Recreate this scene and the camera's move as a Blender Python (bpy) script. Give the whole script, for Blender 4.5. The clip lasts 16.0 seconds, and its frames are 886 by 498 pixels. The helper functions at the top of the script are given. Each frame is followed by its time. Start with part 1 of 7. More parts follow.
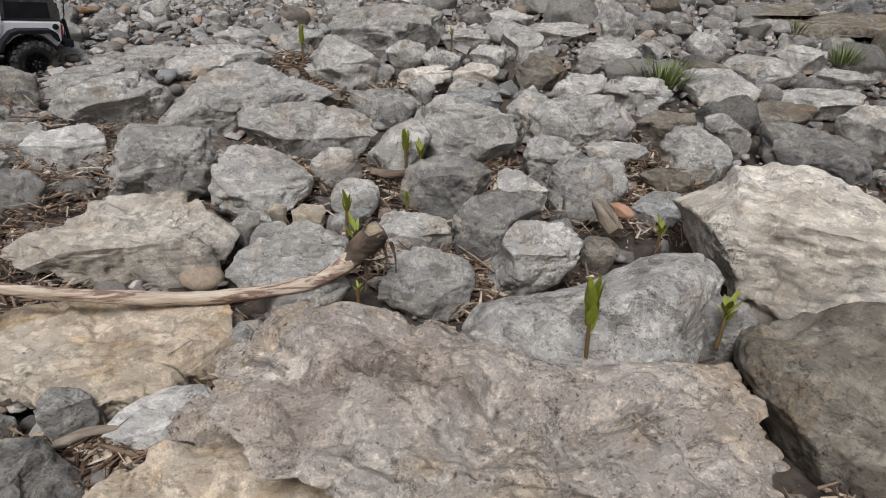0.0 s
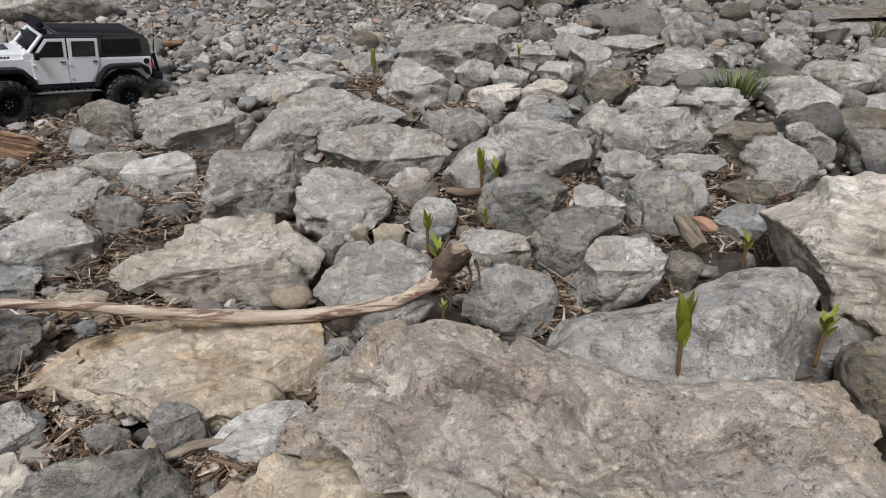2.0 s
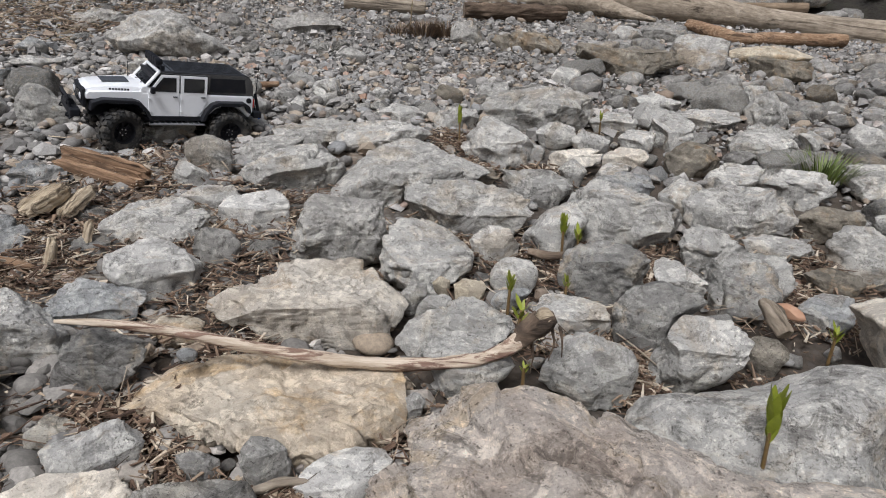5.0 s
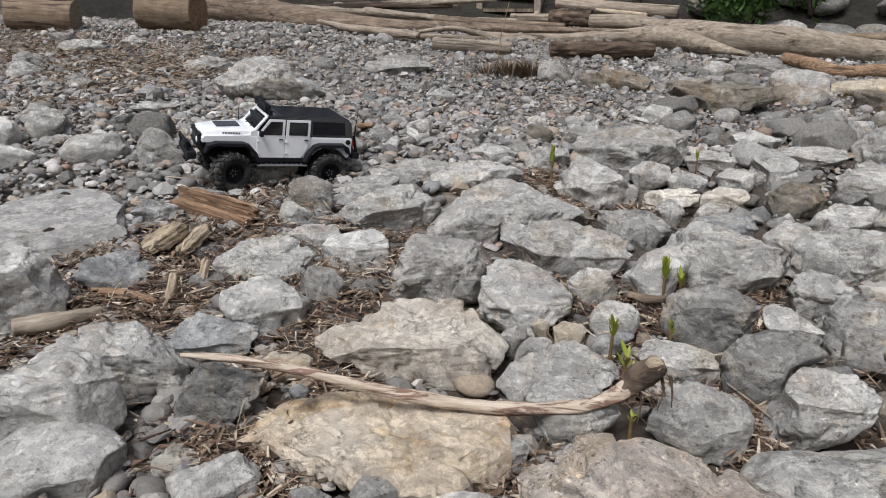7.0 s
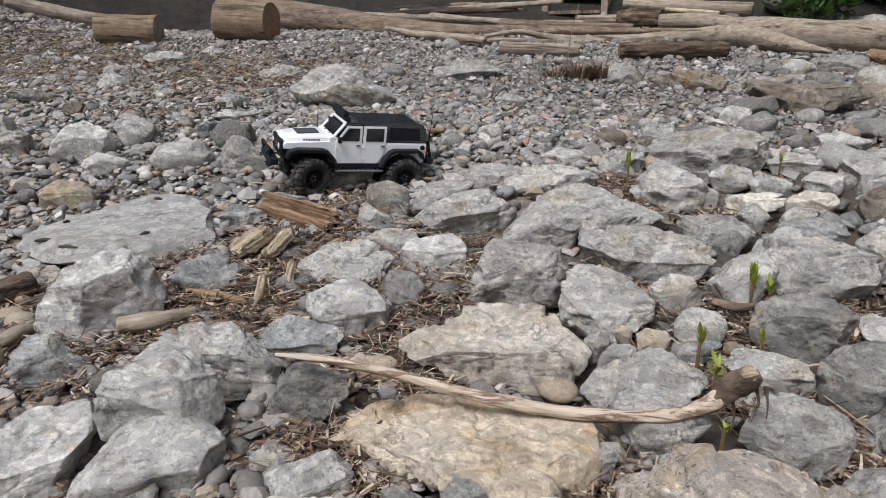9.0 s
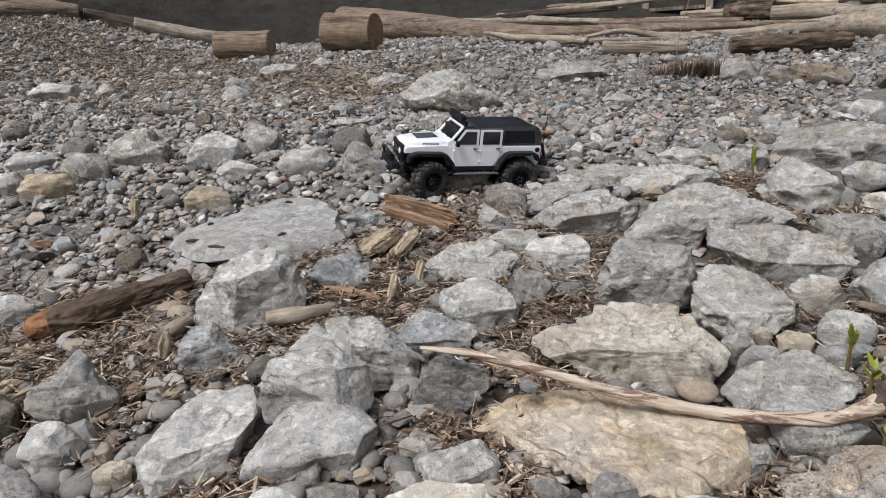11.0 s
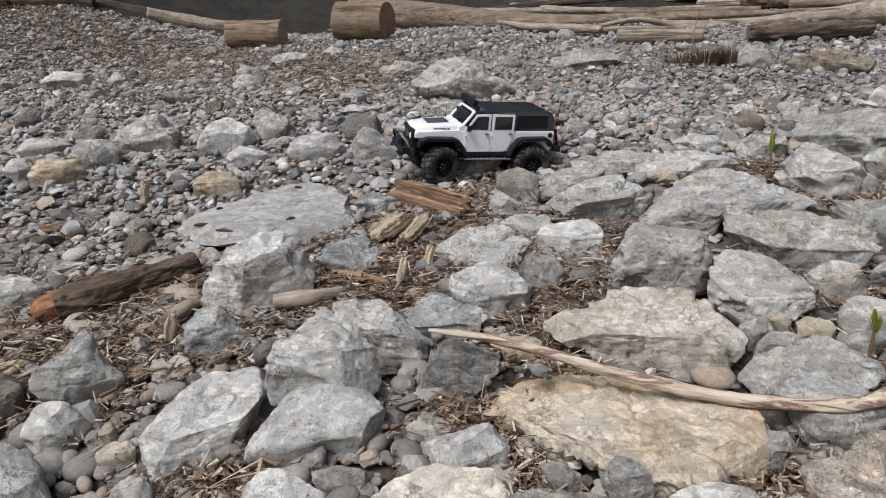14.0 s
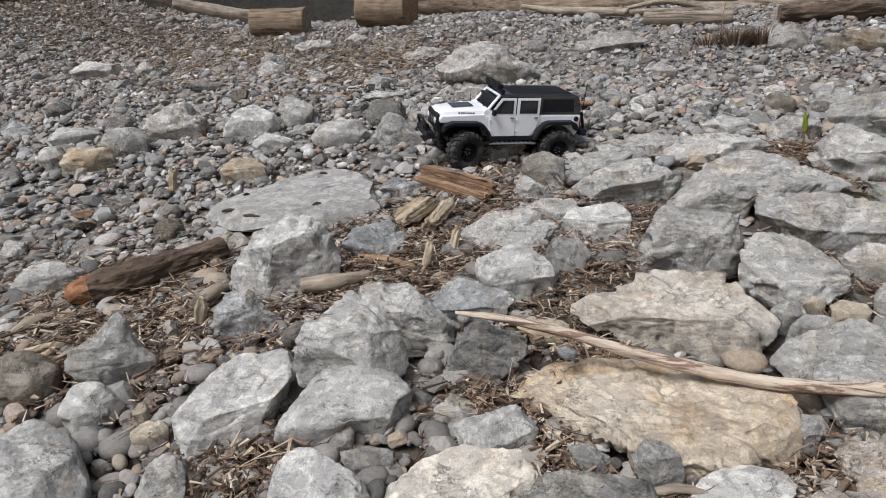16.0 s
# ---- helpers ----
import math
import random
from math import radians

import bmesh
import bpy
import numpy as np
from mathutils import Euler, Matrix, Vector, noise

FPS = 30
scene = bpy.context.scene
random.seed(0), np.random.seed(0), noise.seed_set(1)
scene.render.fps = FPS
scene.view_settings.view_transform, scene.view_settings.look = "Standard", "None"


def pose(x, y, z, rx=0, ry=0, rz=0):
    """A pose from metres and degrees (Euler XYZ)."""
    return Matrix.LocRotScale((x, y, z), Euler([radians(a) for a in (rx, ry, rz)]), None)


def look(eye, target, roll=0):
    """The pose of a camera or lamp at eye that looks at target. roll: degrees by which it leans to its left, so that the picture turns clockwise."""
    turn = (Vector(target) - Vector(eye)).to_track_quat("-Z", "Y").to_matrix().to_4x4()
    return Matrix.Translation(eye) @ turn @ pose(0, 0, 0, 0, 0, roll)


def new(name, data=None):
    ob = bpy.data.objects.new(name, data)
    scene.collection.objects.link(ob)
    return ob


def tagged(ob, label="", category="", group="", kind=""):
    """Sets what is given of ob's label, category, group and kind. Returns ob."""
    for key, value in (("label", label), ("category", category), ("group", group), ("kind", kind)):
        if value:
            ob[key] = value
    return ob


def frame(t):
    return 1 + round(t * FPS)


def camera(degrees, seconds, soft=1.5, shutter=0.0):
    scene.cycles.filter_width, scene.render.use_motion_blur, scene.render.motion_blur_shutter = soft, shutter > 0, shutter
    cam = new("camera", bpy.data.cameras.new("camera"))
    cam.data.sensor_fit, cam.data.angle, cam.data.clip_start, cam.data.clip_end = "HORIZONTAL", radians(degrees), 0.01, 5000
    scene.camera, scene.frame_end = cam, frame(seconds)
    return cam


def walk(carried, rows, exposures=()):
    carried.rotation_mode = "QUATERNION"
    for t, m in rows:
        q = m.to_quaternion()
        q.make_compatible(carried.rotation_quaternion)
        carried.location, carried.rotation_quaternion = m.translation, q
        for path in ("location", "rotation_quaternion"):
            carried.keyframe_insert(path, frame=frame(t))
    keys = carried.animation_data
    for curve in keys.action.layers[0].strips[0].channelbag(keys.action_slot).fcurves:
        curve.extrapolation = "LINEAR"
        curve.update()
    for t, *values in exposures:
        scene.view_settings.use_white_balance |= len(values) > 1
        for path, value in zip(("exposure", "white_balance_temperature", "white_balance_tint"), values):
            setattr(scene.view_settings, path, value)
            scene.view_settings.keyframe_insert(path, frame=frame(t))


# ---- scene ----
cam = camera(68.5, 16.0, 1.0)
PATH = [
    (0, (0.029, -0.005, 0.661), (0.011, 1.765, -0.27), 1.8),
    (0.5, (0.018, -0.007, 0.665), (-0.013, 1.765, -0.262), 0.5),
    (1, (-0.002, -0.01, 0.657), (-0.172, 1.748, -0.282), -1.8),
    (1.5, (-0.006, -0.015, 0.661), (-0.202, 1.742, -0.275), -3.2),
    (2, (-0.009, -0.017, 0.669), (-0.207, 1.764, -0.219), -1.6),
    (2.5, (-0.011, -0.019, 0.675), (-0.221, 1.766, -0.203), -2.2),
    (3, (-0.017, -0.024, 0.675), (-0.252, 1.748, -0.22), -1.5),
    (3.5, (-0.025, -0.016, 0.679), (-0.249, 1.755, -0.223), -0.4),
    (3.7, (-0.038, -0.018, 0.68), (-0.282, 1.758, -0.206), 0.5),
    (5.8, (-0.075, -0.047, 0.719), (-0.512, 1.782, 0.036), 0.2),
    (6, (-0.079, -0.046, 0.722), (-0.541, 1.783, 0.057), -0.3),
    (6.5, (-0.097, -0.052, 0.716), (-0.615, 1.762, 0.051), 0.7),
    (7, (-0.113, -0.057, 0.717), (-0.704, 1.732, 0.048), 0.3),
    (7.5, (-0.115, -0.056, 0.714), (-0.725, 1.727, 0.043), -0.3),
    (8, (-0.129, -0.065, 0.714), (-0.819, 1.693, 0.057), -0.8),
    (8.5, (-0.14, -0.072, 0.718), (-0.858, 1.673, 0.057), -0.9),
    (9, (-0.15, -0.08, 0.723), (-0.912, 1.648, 0.065), -1.2),
    (9.5, (-0.164, -0.09, 0.721), (-1.005, 1.598, 0.056), -1.2),
    (10, (-0.186, -0.124, 0.729), (-1.132, 1.507, 0.061), -1.9),
    (10.2, (-0.207, -0.152, 0.74), (-1.21, 1.453, 0.092), -3.3),
    (12.3, (-0.213, -0.132, 0.702), (-1.202, 1.493, 0.084), -4.3),
    (12.5, (-0.22, -0.13, 0.705), (-1.162, 1.496, 0.019), -2.1),
    (13, (-0.213, -0.126, 0.695), (-1.189, 1.491, 0.037), -2.5),
    (13.5, (-0.214, -0.126, 0.694), (-1.201, 1.482, 0.031), -3.2),
    (14, (-0.217, -0.132, 0.699), (-1.249, 1.453, 0.048), -3.8),
    (14.5, (-0.22, -0.131, 0.696), (-1.249, 1.45, 0.034), -3.4),
    (15, (-0.221, -0.136, 0.694), (-1.286, 1.421, 0.027), -4.3),
    (15.5, (-0.223, -0.132, 0.687), (-1.308, 1.407, 0.013), -4.8),
    (16, (-0.222, -0.136, 0.69), (-1.309, 1.399, 0.01), -4.7),
]
walk(cam, [(t, look(eye, target, roll)) for t, eye, target, roll in PATH], [(0, -0.27, 6200, 11.5), (3.5, -0.19, 6150, 10.8), (6.0, -0.04, 6080, 11.0), (16.0, 0.0, 6080, 11.0)])

# ---- light ----
world = bpy.data.worlds.new("sky")
scene.world = world
world.use_nodes = True
wn = world.node_tree.nodes
sky = wn.new("ShaderNodeTexSky")
sky.sky_type, sky.sun_disc = "NISHITA", False
sky.sun_elevation, sky.sun_rotation = radians(59), radians(-170)
sky.air_density, sky.dust_density, sky.ozone_density = 1.0, 9.0, 0.8
veil = wn.new("ShaderNodeHueSaturation")
veil.inputs["Saturation"].default_value = 0.4
world.node_tree.links.new(sky.outputs[0], veil.inputs["Color"])
world.node_tree.links.new(veil.outputs[0], wn["Background"].inputs[0])
wn["Background"].inputs[1].default_value = 0.084
sun = new("sun", bpy.data.lights.new("sun", "SUN"))
sun.data.energy, sun.data.angle, sun.data.color = 2.6, radians(22), (1.0, 0.985, 0.965)
sun.matrix_world = look((-0.8, -4.4, 7.4), (0, 0, 0))


# ---- materials ----
def shader(name, rough=0.8, metal=0.0):
    mat = bpy.data.materials.new(name)
    mat.use_nodes = True
    nt = mat.node_tree
    bsdf = nt.nodes["Principled BSDF"]
    bsdf.inputs["Roughness"].default_value, bsdf.inputs["Metallic"].default_value = rough, metal
    return mat, nt, bsdf


def node(nt, kind, **values):
    n = nt.nodes.new("ShaderNode" + kind)
    for key, value in values.items():
        key = key.replace("_", " ")
        for socket in n.inputs:
            if socket.name == key and socket.type == "VALUE":
                socket.default_value = value
    return n


def ramp(nt, source, *stops):
    n = nt.nodes.new("ShaderNodeValToRGB")
    while len(n.color_ramp.elements) < len(stops):
        n.color_ramp.elements.new(0.5)
    for e, (at, colour) in zip(n.color_ramp.elements, stops):
        e.position = at
        e.color = (*colour, 1) if len(colour) == 3 else colour
    nt.links.new(source, n.inputs[0])
    return n.outputs[0]


def blend(nt, kind, a, b, factor):
    n = nt.nodes.new("ShaderNodeMix")
    n.data_type, n.blend_type = "RGBA", kind
    for socket, value in ((n.inputs[6], a), (n.inputs[7], b), (n.inputs[0], factor)):
        if isinstance(value, bpy.types.NodeSocket):
            nt.links.new(value, socket)
        else:
            socket.default_value = (*value, 1) if isinstance(value, tuple) else value
    return n.outputs[2]


def bump(nt, bsdf, *layers):
    last = None
    for source, strength, distance in layers:
        n = node(nt, "Bump", Strength=strength, Distance=distance)
        nt.links.new(source, n.inputs["Height"])
        if last:
            nt.links.new(last, n.inputs["Normal"])
        last = n.outputs[0]
    nt.links.new(last, bsdf.inputs["Normal"])


def local(nt, stretch=(1, 1, 1)):
    """Object coordinates, moved at random from thing to thing."""
    co, info = node(nt, "TexCoord"), node(nt, "ObjectInfo")
    shift = node(nt, "VectorMath")
    shift.operation = "MULTIPLY_ADD"
    nt.links.new(info.outputs["Random"], shift.inputs[0])
    shift.inputs[1].default_value = (37.0, 61.0, 83.0)
    size = node(nt, "VectorMath")
    size.operation = "MULTIPLY"
    nt.links.new(co.outputs["Object"], size.inputs[0])
    size.inputs[1].default_value = stretch
    nt.links.new(size.outputs[0], shift.inputs[2])
    return shift.outputs[0], info.outputs["Random"]


def noise_at(nt, co, scale, detail=6.0, rough=0.6, twist=0.0):
    n = node(nt, "TexNoise", Scale=scale, Detail=detail, Roughness=rough, Distortion=twist)
    nt.links.new(co, n.inputs["Vector"])
    return n.outputs["Fac"]


def rock_material(name, low, mid, high, stain, rough=0.9, pits=1.0, spread=0.5, mixed=False, rust=(0.42, 0.3, 0.17), rusty=0.3):
    """Weathered stone: broad tones, a stain, rusty patches, pale crusts, dark weathering, cracks, pock marks and fine grit."""
    mat, nt, bsdf = shader(name, rough)
    co, rnd = local(nt)
    big = noise_at(nt, co, 7, 5, 0.6, 0.6)
    fine = noise_at(nt, co, 120, 5, 0.7, 0.2)
    grit = noise_at(nt, co, 430, 3, 0.7)
    colour = ramp(nt, big, (0.32, low), (0.48, mid), (0.66, high))
    if mixed:
        rnd = node(nt, "NewGeometry").outputs["Random Per Island"]
        colour = blend(nt, "MIX", colour, ramp(nt, rnd, (0.0, low), (0.3, mid), (0.55, high), (0.7, stain), (0.8, low), (1.0, high)), 0.7)
    where = ramp(nt, noise_at(nt, co, 5.5, 8, 0.7, 1.2), (1.02 - spread, (0, 0, 0)), (1.12 - spread, (1, 1, 1)))
    colour = blend(nt, "MIX", colour, stain, where)
    oxide = ramp(nt, noise_at(nt, co, 12, 9, 0.72, 0.8), (0.58, (0, 0, 0)), (0.66, (rusty, rusty, rusty)))
    colour = blend(nt, "MIX", colour, rust, oxide)
    crust = ramp(nt, noise_at(nt, co, 30, 10, 0.74, 0.5), (0.5, (0.97, 0.97, 0.97)), (0.525, (1.3, 1.3, 1.28)), (0.6, (1.5, 1.5, 1.47)))
    colour = blend(nt, "MULTIPLY", colour, crust, 0.8)
    dark = ramp(nt, noise_at(nt, co, 17, 10, 0.78, 0.8), (0.38, (0.5, 0.49, 0.48)), (0.43, (0.74, 0.73, 0.72)), (0.455, (1, 1, 1)))
    colour = blend(nt, "MULTIPLY", colour, dark, min(1.0, 0.35 + 0.5 * pits))
    speck = ramp(nt, fine, (0.345, (0.36, 0.35, 0.34)), (0.385, (0.93, 0.93, 0.93)), (0.59, (1.02, 1.02, 1.02)), (0.63, (1.36, 1.36, 1.34)))
    colour = blend(nt, "MULTIPLY", colour, speck, min(1.0, 0.45 + 0.4 * pits))
    dots = ramp(nt, grit, (0.34, (0.55, 0.54, 0.53)), (0.42, (0.96, 0.96, 0.96)), (0.58, (1.02, 1.02, 1.02)), (0.66, (1.2, 1.2, 1.19)))
    colour = blend(nt, "MULTIPLY", colour, dots, 0.6)
    layered, _ = local(nt, (6.0, 7.0, 42.0))
    beds = ramp(nt, noise_at(nt, layered, 1.0, 9, 0.68, 0.5), (0.42, (1, 1, 1)), (0.455, (0.62, 0.61, 0.59)), (0.475, (1.08, 1.08, 1.07)), (0.52, (1, 1, 1)), (0.56, (1.1, 1.1, 1.09)), (0.575, (0.78, 0.77, 0.75)), (0.6, (1, 1, 1)))
    colour = blend(nt, "MULTIPLY", colour, beds, 0.25 if pits > 1.5 else 0.2 + 0.25 * pits)
    warp = node(nt, "VectorMath")
    warp.operation = "MULTIPLY_ADD"
    waver = node(nt, "TexNoise", Scale=9.0, Detail=7.0, Roughness=0.7)
    nt.links.new(co, waver.inputs["Vector"])
    nt.links.new(waver.outputs["Color"], warp.inputs[0])
    warp.inputs[1].default_value = (0.35, 0.35, 0.35)
    nt.links.new(co, warp.inputs[2])
    vein = node(nt, "TexVoronoi", Scale=8.0)
    vein.feature = "DISTANCE_TO_EDGE"
    nt.links.new(warp.outputs[0], vein.inputs["Vector"])
    crack = ramp(nt, vein.outputs["Distance"], (0.0, (0.12, 0.11, 0.1)), (0.009, (0.4, 0.38, 0.36)), (0.016, (1, 1, 1)))
    some = ramp(nt, noise_at(nt, co, 7, 5), (0.42 if pits > 1.5 else 0.5, (0, 0, 0)), (0.6, (0.9, 0.9, 0.9)))
    split = blend(nt, "MIX", (1.0, 1.0, 1.0), crack, some)
    colour = blend(nt, "MULTIPLY", colour, split, 0.7)
    hole = node(nt, "TexVoronoi", Scale=95.0)
    nt.links.new(co, hole.inputs["Vector"])
    pock = ramp(nt, hole.outputs["Distance"], (0.1, (0.5, 0.49, 0.48)), (0.22, (1, 1, 1)))
    area = ramp(nt, noise_at(nt, co, 13, 5, 0.6), (0.48, (0, 0, 0)), (0.56, (1, 1, 1)))
    pock = blend(nt, "MIX", (1.0, 1.0, 1.0), pock, area)
    colour = blend(nt, "MULTIPLY", colour, pock, min(0.7, 0.45 * pits))
    value = node(nt, "MapRange", From_Min=0.0, From_Max=1.0, To_Min=0.92, To_Max=1.24)
    nt.links.new(rnd, value.inputs["Value"])
    tone = node(nt, "HueSaturation")
    nt.links.new(colour, tone.inputs["Color"])
    nt.links.new(value.outputs[0], tone.inputs["Value"])
    nt.links.new(tone.outputs[0], bsdf.inputs["Base Color"])
    bsdf.inputs["Specular IOR Level"].default_value = 0.2
    bump(nt, bsdf, (noise_at(nt, co, 22, 9, 0.72, 0.3), 1.0, 0.012 * pits), (fine, 0.9, 0.004 * pits), (beds, 0.7, 0.0022), (split, 0.9, 0.004), (pock, 0.8, 0.0025 * pits), (grit, 0.8, 0.001))
    return mat


STONE = {
    "g": rock_material("grey_limestone", (0.191, 0.183, 0.169), (0.277, 0.265, 0.246), (0.353, 0.338, 0.314), (0.310, 0.286, 0.246)),
    "p": rock_material("pale_limestone", (0.3, 0.29, 0.27), (0.385, 0.372, 0.348), (0.45, 0.435, 0.408), (0.363, 0.327, 0.279)),
    "c": rock_material("cream_sandstone", (0.330, 0.267, 0.195), (0.409, 0.345, 0.268), (0.449, 0.397, 0.325), (0.376, 0.280, 0.176), 0.9, 0.35, 0.52, rust=(0.330, 0.208, 0.107), rusty=0.75),
    "k": rock_material("pale_cream_limestone", (0.38, 0.335, 0.278), (0.475, 0.432, 0.372), (0.53, 0.492, 0.435), (0.44, 0.365, 0.28), 0.9, 0.4, 0.46, rust=(0.343, 0.241, 0.145), rusty=0.5),
    "q": rock_material("smooth_pale_limestone", (0.335, 0.323, 0.303), (0.4, 0.387, 0.364), (0.455, 0.441, 0.416), (0.338, 0.307, 0.264), 0.9, 0.55, 0.44),
    "n": rock_material("pinkish_weathered_sandstone", (0.36, 0.3, 0.255), (0.475, 0.415, 0.362), (0.53, 0.48, 0.43), (0.44, 0.36, 0.275), 0.92, 1.8, rust=(0.324, 0.254, 0.160), rusty=0.5),
    "d": rock_material("dark_slate_stone", (0.141, 0.136, 0.128), (0.222, 0.214, 0.201), (0.311, 0.300, 0.280), (0.252, 0.226, 0.187)),
    "b": rock_material("brown_stone", (0.12, 0.105, 0.084), (0.175, 0.155, 0.126), (0.24, 0.218, 0.182), (0.18, 0.136, 0.092), 0.9, 0.7, rusty=0.4),
    "w": rock_material("smooth_grey_slab", (0.264, 0.257, 0.244), (0.304, 0.295, 0.280), (0.330, 0.321, 0.304), (0.290, 0.276, 0.252), 0.85, 0.35),
    "t": rock_material("tan_pebble_stone", (0.300, 0.255, 0.193), (0.360, 0.314, 0.244), (0.420, 0.373, 0.301), (0.330, 0.251, 0.168), 0.8, 0.5),
    "u": rock_material("bluish_grey_stone", (0.211, 0.215, 0.214), (0.290, 0.292, 0.288), (0.376, 0.374, 0.364), (0.317, 0.304, 0.280)),
}
MIXED = rock_material("mixed_grey_stone", (0.126, 0.121, 0.112), (0.231, 0.221, 0.207), (0.350, 0.336, 0.314), (0.231, 0.197, 0.157), mixed=True)


# ---- ground ----
def slope(x, y):
    """Height of the beach: it rises to the driftwood line and levels out beyond it and by the water."""
    s = -0.0625 * x + 0.099 * y
    s = np.where(s > 0.62, 0.62 + 0.25 * (s - 0.62), s)
    s = np.where(s < -0.12, -0.12 + 0.3 * (s + 0.12), s)
    hollow = 0.02 / (1 + np.exp(-(x + 0.55) / 0.12)) / (1 + np.exp((y - 2.2) / 0.2)) + 0.01 * np.exp(-((x + 0.8) ** 2 + (y - 0.5) ** 2))
    far, bearing = np.hypot(x + 0.4, y), np.degrees(np.arctan2(y, x + 0.4))
    berm = 0.4 * np.clip((far - 4.7) / 1.8, 0, 1) ** 1.3 * np.clip((bearing - 138) / 12, 0, 1)
    return 0.024 + np.clip(s, -0.5, 0.95) - hollow + berm


def height(x, y):
    return float(slope(x, y))


def part(name, bm, mat, parent=None, label="", smooth=None):
    me = bpy.data.meshes.new(name)
    bm.to_mesh(me)
    bm.free()
    if mat:
        me.materials.append(mat)
    if smooth is not None:
        me.polygons.foreach_set("use_smooth", [smooth] * len(me.polygons))
    ob = new(name, me)
    if parent:
        ob.parent = parent
    if label:
        ob["label"] = label
    return ob


def sheet(name, xs, ys, zs, mat):
    """A grid mesh of heights zs over xs by ys."""
    nx, ny = len(xs), len(ys)
    gx, gy = np.meshgrid(xs, ys)
    co = np.stack([gx, gy, zs], -1).reshape(-1, 3)
    i = (np.arange(ny - 1)[:, None] * nx + np.arange(nx - 1)).ravel()
    faces = np.stack([i, i + 1, i + nx + 1, i + nx], -1)
    me = bpy.data.meshes.new(name)
    me.from_pydata(co.tolist(), [], faces.tolist())
    me.polygons.foreach_set("use_smooth", [True] * len(me.polygons))
    me.materials.append(mat)
    return new(name, me)


def ground_material():
    mat, nt, bsdf = shader("shingle_and_silt", 0.95)
    co = node(nt, "TexCoord").outputs["Object"]
    cell = node(nt, "TexVoronoi", Scale=60.0)
    nt.links.new(co, cell.inputs["Vector"])
    shade = node(nt, "SeparateColor")
    nt.links.new(cell.outputs["Color"], shade.inputs[0])
    stones = ramp(nt, shade.outputs[0], (0.0, (0.1, 0.094, 0.087)), (0.5, (0.22, 0.21, 0.197)), (1.0, (0.4, 0.387, 0.367)))
    # each stone cell darkens towards its border
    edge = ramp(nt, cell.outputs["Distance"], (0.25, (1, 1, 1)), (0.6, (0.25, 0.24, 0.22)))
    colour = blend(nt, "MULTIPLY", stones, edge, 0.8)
    litter = ramp(nt, noise_at(nt, co, 2.2, 5, 0.65, 0.8), (0.46, (0, 0, 0)), (0.6, (1, 1, 1)))
    soil = ramp(nt, noise_at(nt, co, 70, 8, 0.8), (0.3, (0.07, 0.05, 0.035)), (0.7, (0.3, 0.225, 0.155)))
    colour = blend(nt, "MIX", colour, soil, blend(nt, "MULTIPLY", litter, (0.6, 0.6, 0.6), 1.0))
    # dark soil in the boulder field; its near-black tone paints in the gaps' shade
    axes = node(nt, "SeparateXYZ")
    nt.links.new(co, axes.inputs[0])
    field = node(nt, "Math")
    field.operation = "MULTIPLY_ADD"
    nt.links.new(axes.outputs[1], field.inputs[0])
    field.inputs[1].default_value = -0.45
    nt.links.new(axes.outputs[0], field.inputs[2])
    darkened = node(nt, "MapRange", From_Min=-1.4, From_Max=-0.9, To_Min=0.0, To_Max=0.9)
    nt.links.new(field.outputs[0], darkened.inputs["Value"])
    soil_and_shade = ramp(nt, noise_at(nt, co, 60, 8, 0.8), (0.3, (0.02, 0.015, 0.011)), (0.7, (0.09, 0.067, 0.048)))
    share = darkened.outputs[0]
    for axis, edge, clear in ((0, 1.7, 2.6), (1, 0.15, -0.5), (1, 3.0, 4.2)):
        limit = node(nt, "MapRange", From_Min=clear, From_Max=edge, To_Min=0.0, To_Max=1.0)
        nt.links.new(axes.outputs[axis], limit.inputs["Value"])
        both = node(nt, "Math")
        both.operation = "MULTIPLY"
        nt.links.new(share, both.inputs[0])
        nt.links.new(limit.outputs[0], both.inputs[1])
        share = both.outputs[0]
    colour = blend(nt, "MIX", colour, soil_and_shade, share)
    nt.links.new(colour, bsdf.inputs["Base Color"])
    bump(nt, bsdf, (cell.outputs["Distance"], -0.8, 0.012), (noise_at(nt, co, 180, 6, 0.7), 0.6, 0.004))
    return mat


xs = np.concatenate([-np.geomspace(300, 7, 22), np.arange(-6.5, 4.01, 0.045), np.geomspace(4.4, 300, 22)])
ys = np.concatenate([-np.geomspace(300, 1.7, 22), np.arange(-1.5, 7.01, 0.045), np.geomspace(7.4, 300, 22)])
gx, gy = np.meshgrid(xs, ys)
rough = np.array([[noise.fractal((x * 2.3, y * 2.3, 0), 0.7, 2.0, 4) if -7 < x < 4.5 and -2 < y < 7.5 else 0 for x in xs] for y in ys])
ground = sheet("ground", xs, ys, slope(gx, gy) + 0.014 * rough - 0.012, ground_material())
tagged(ground, "sloping beach of grey shingle with brown wood litter", "ground", kind="structure")


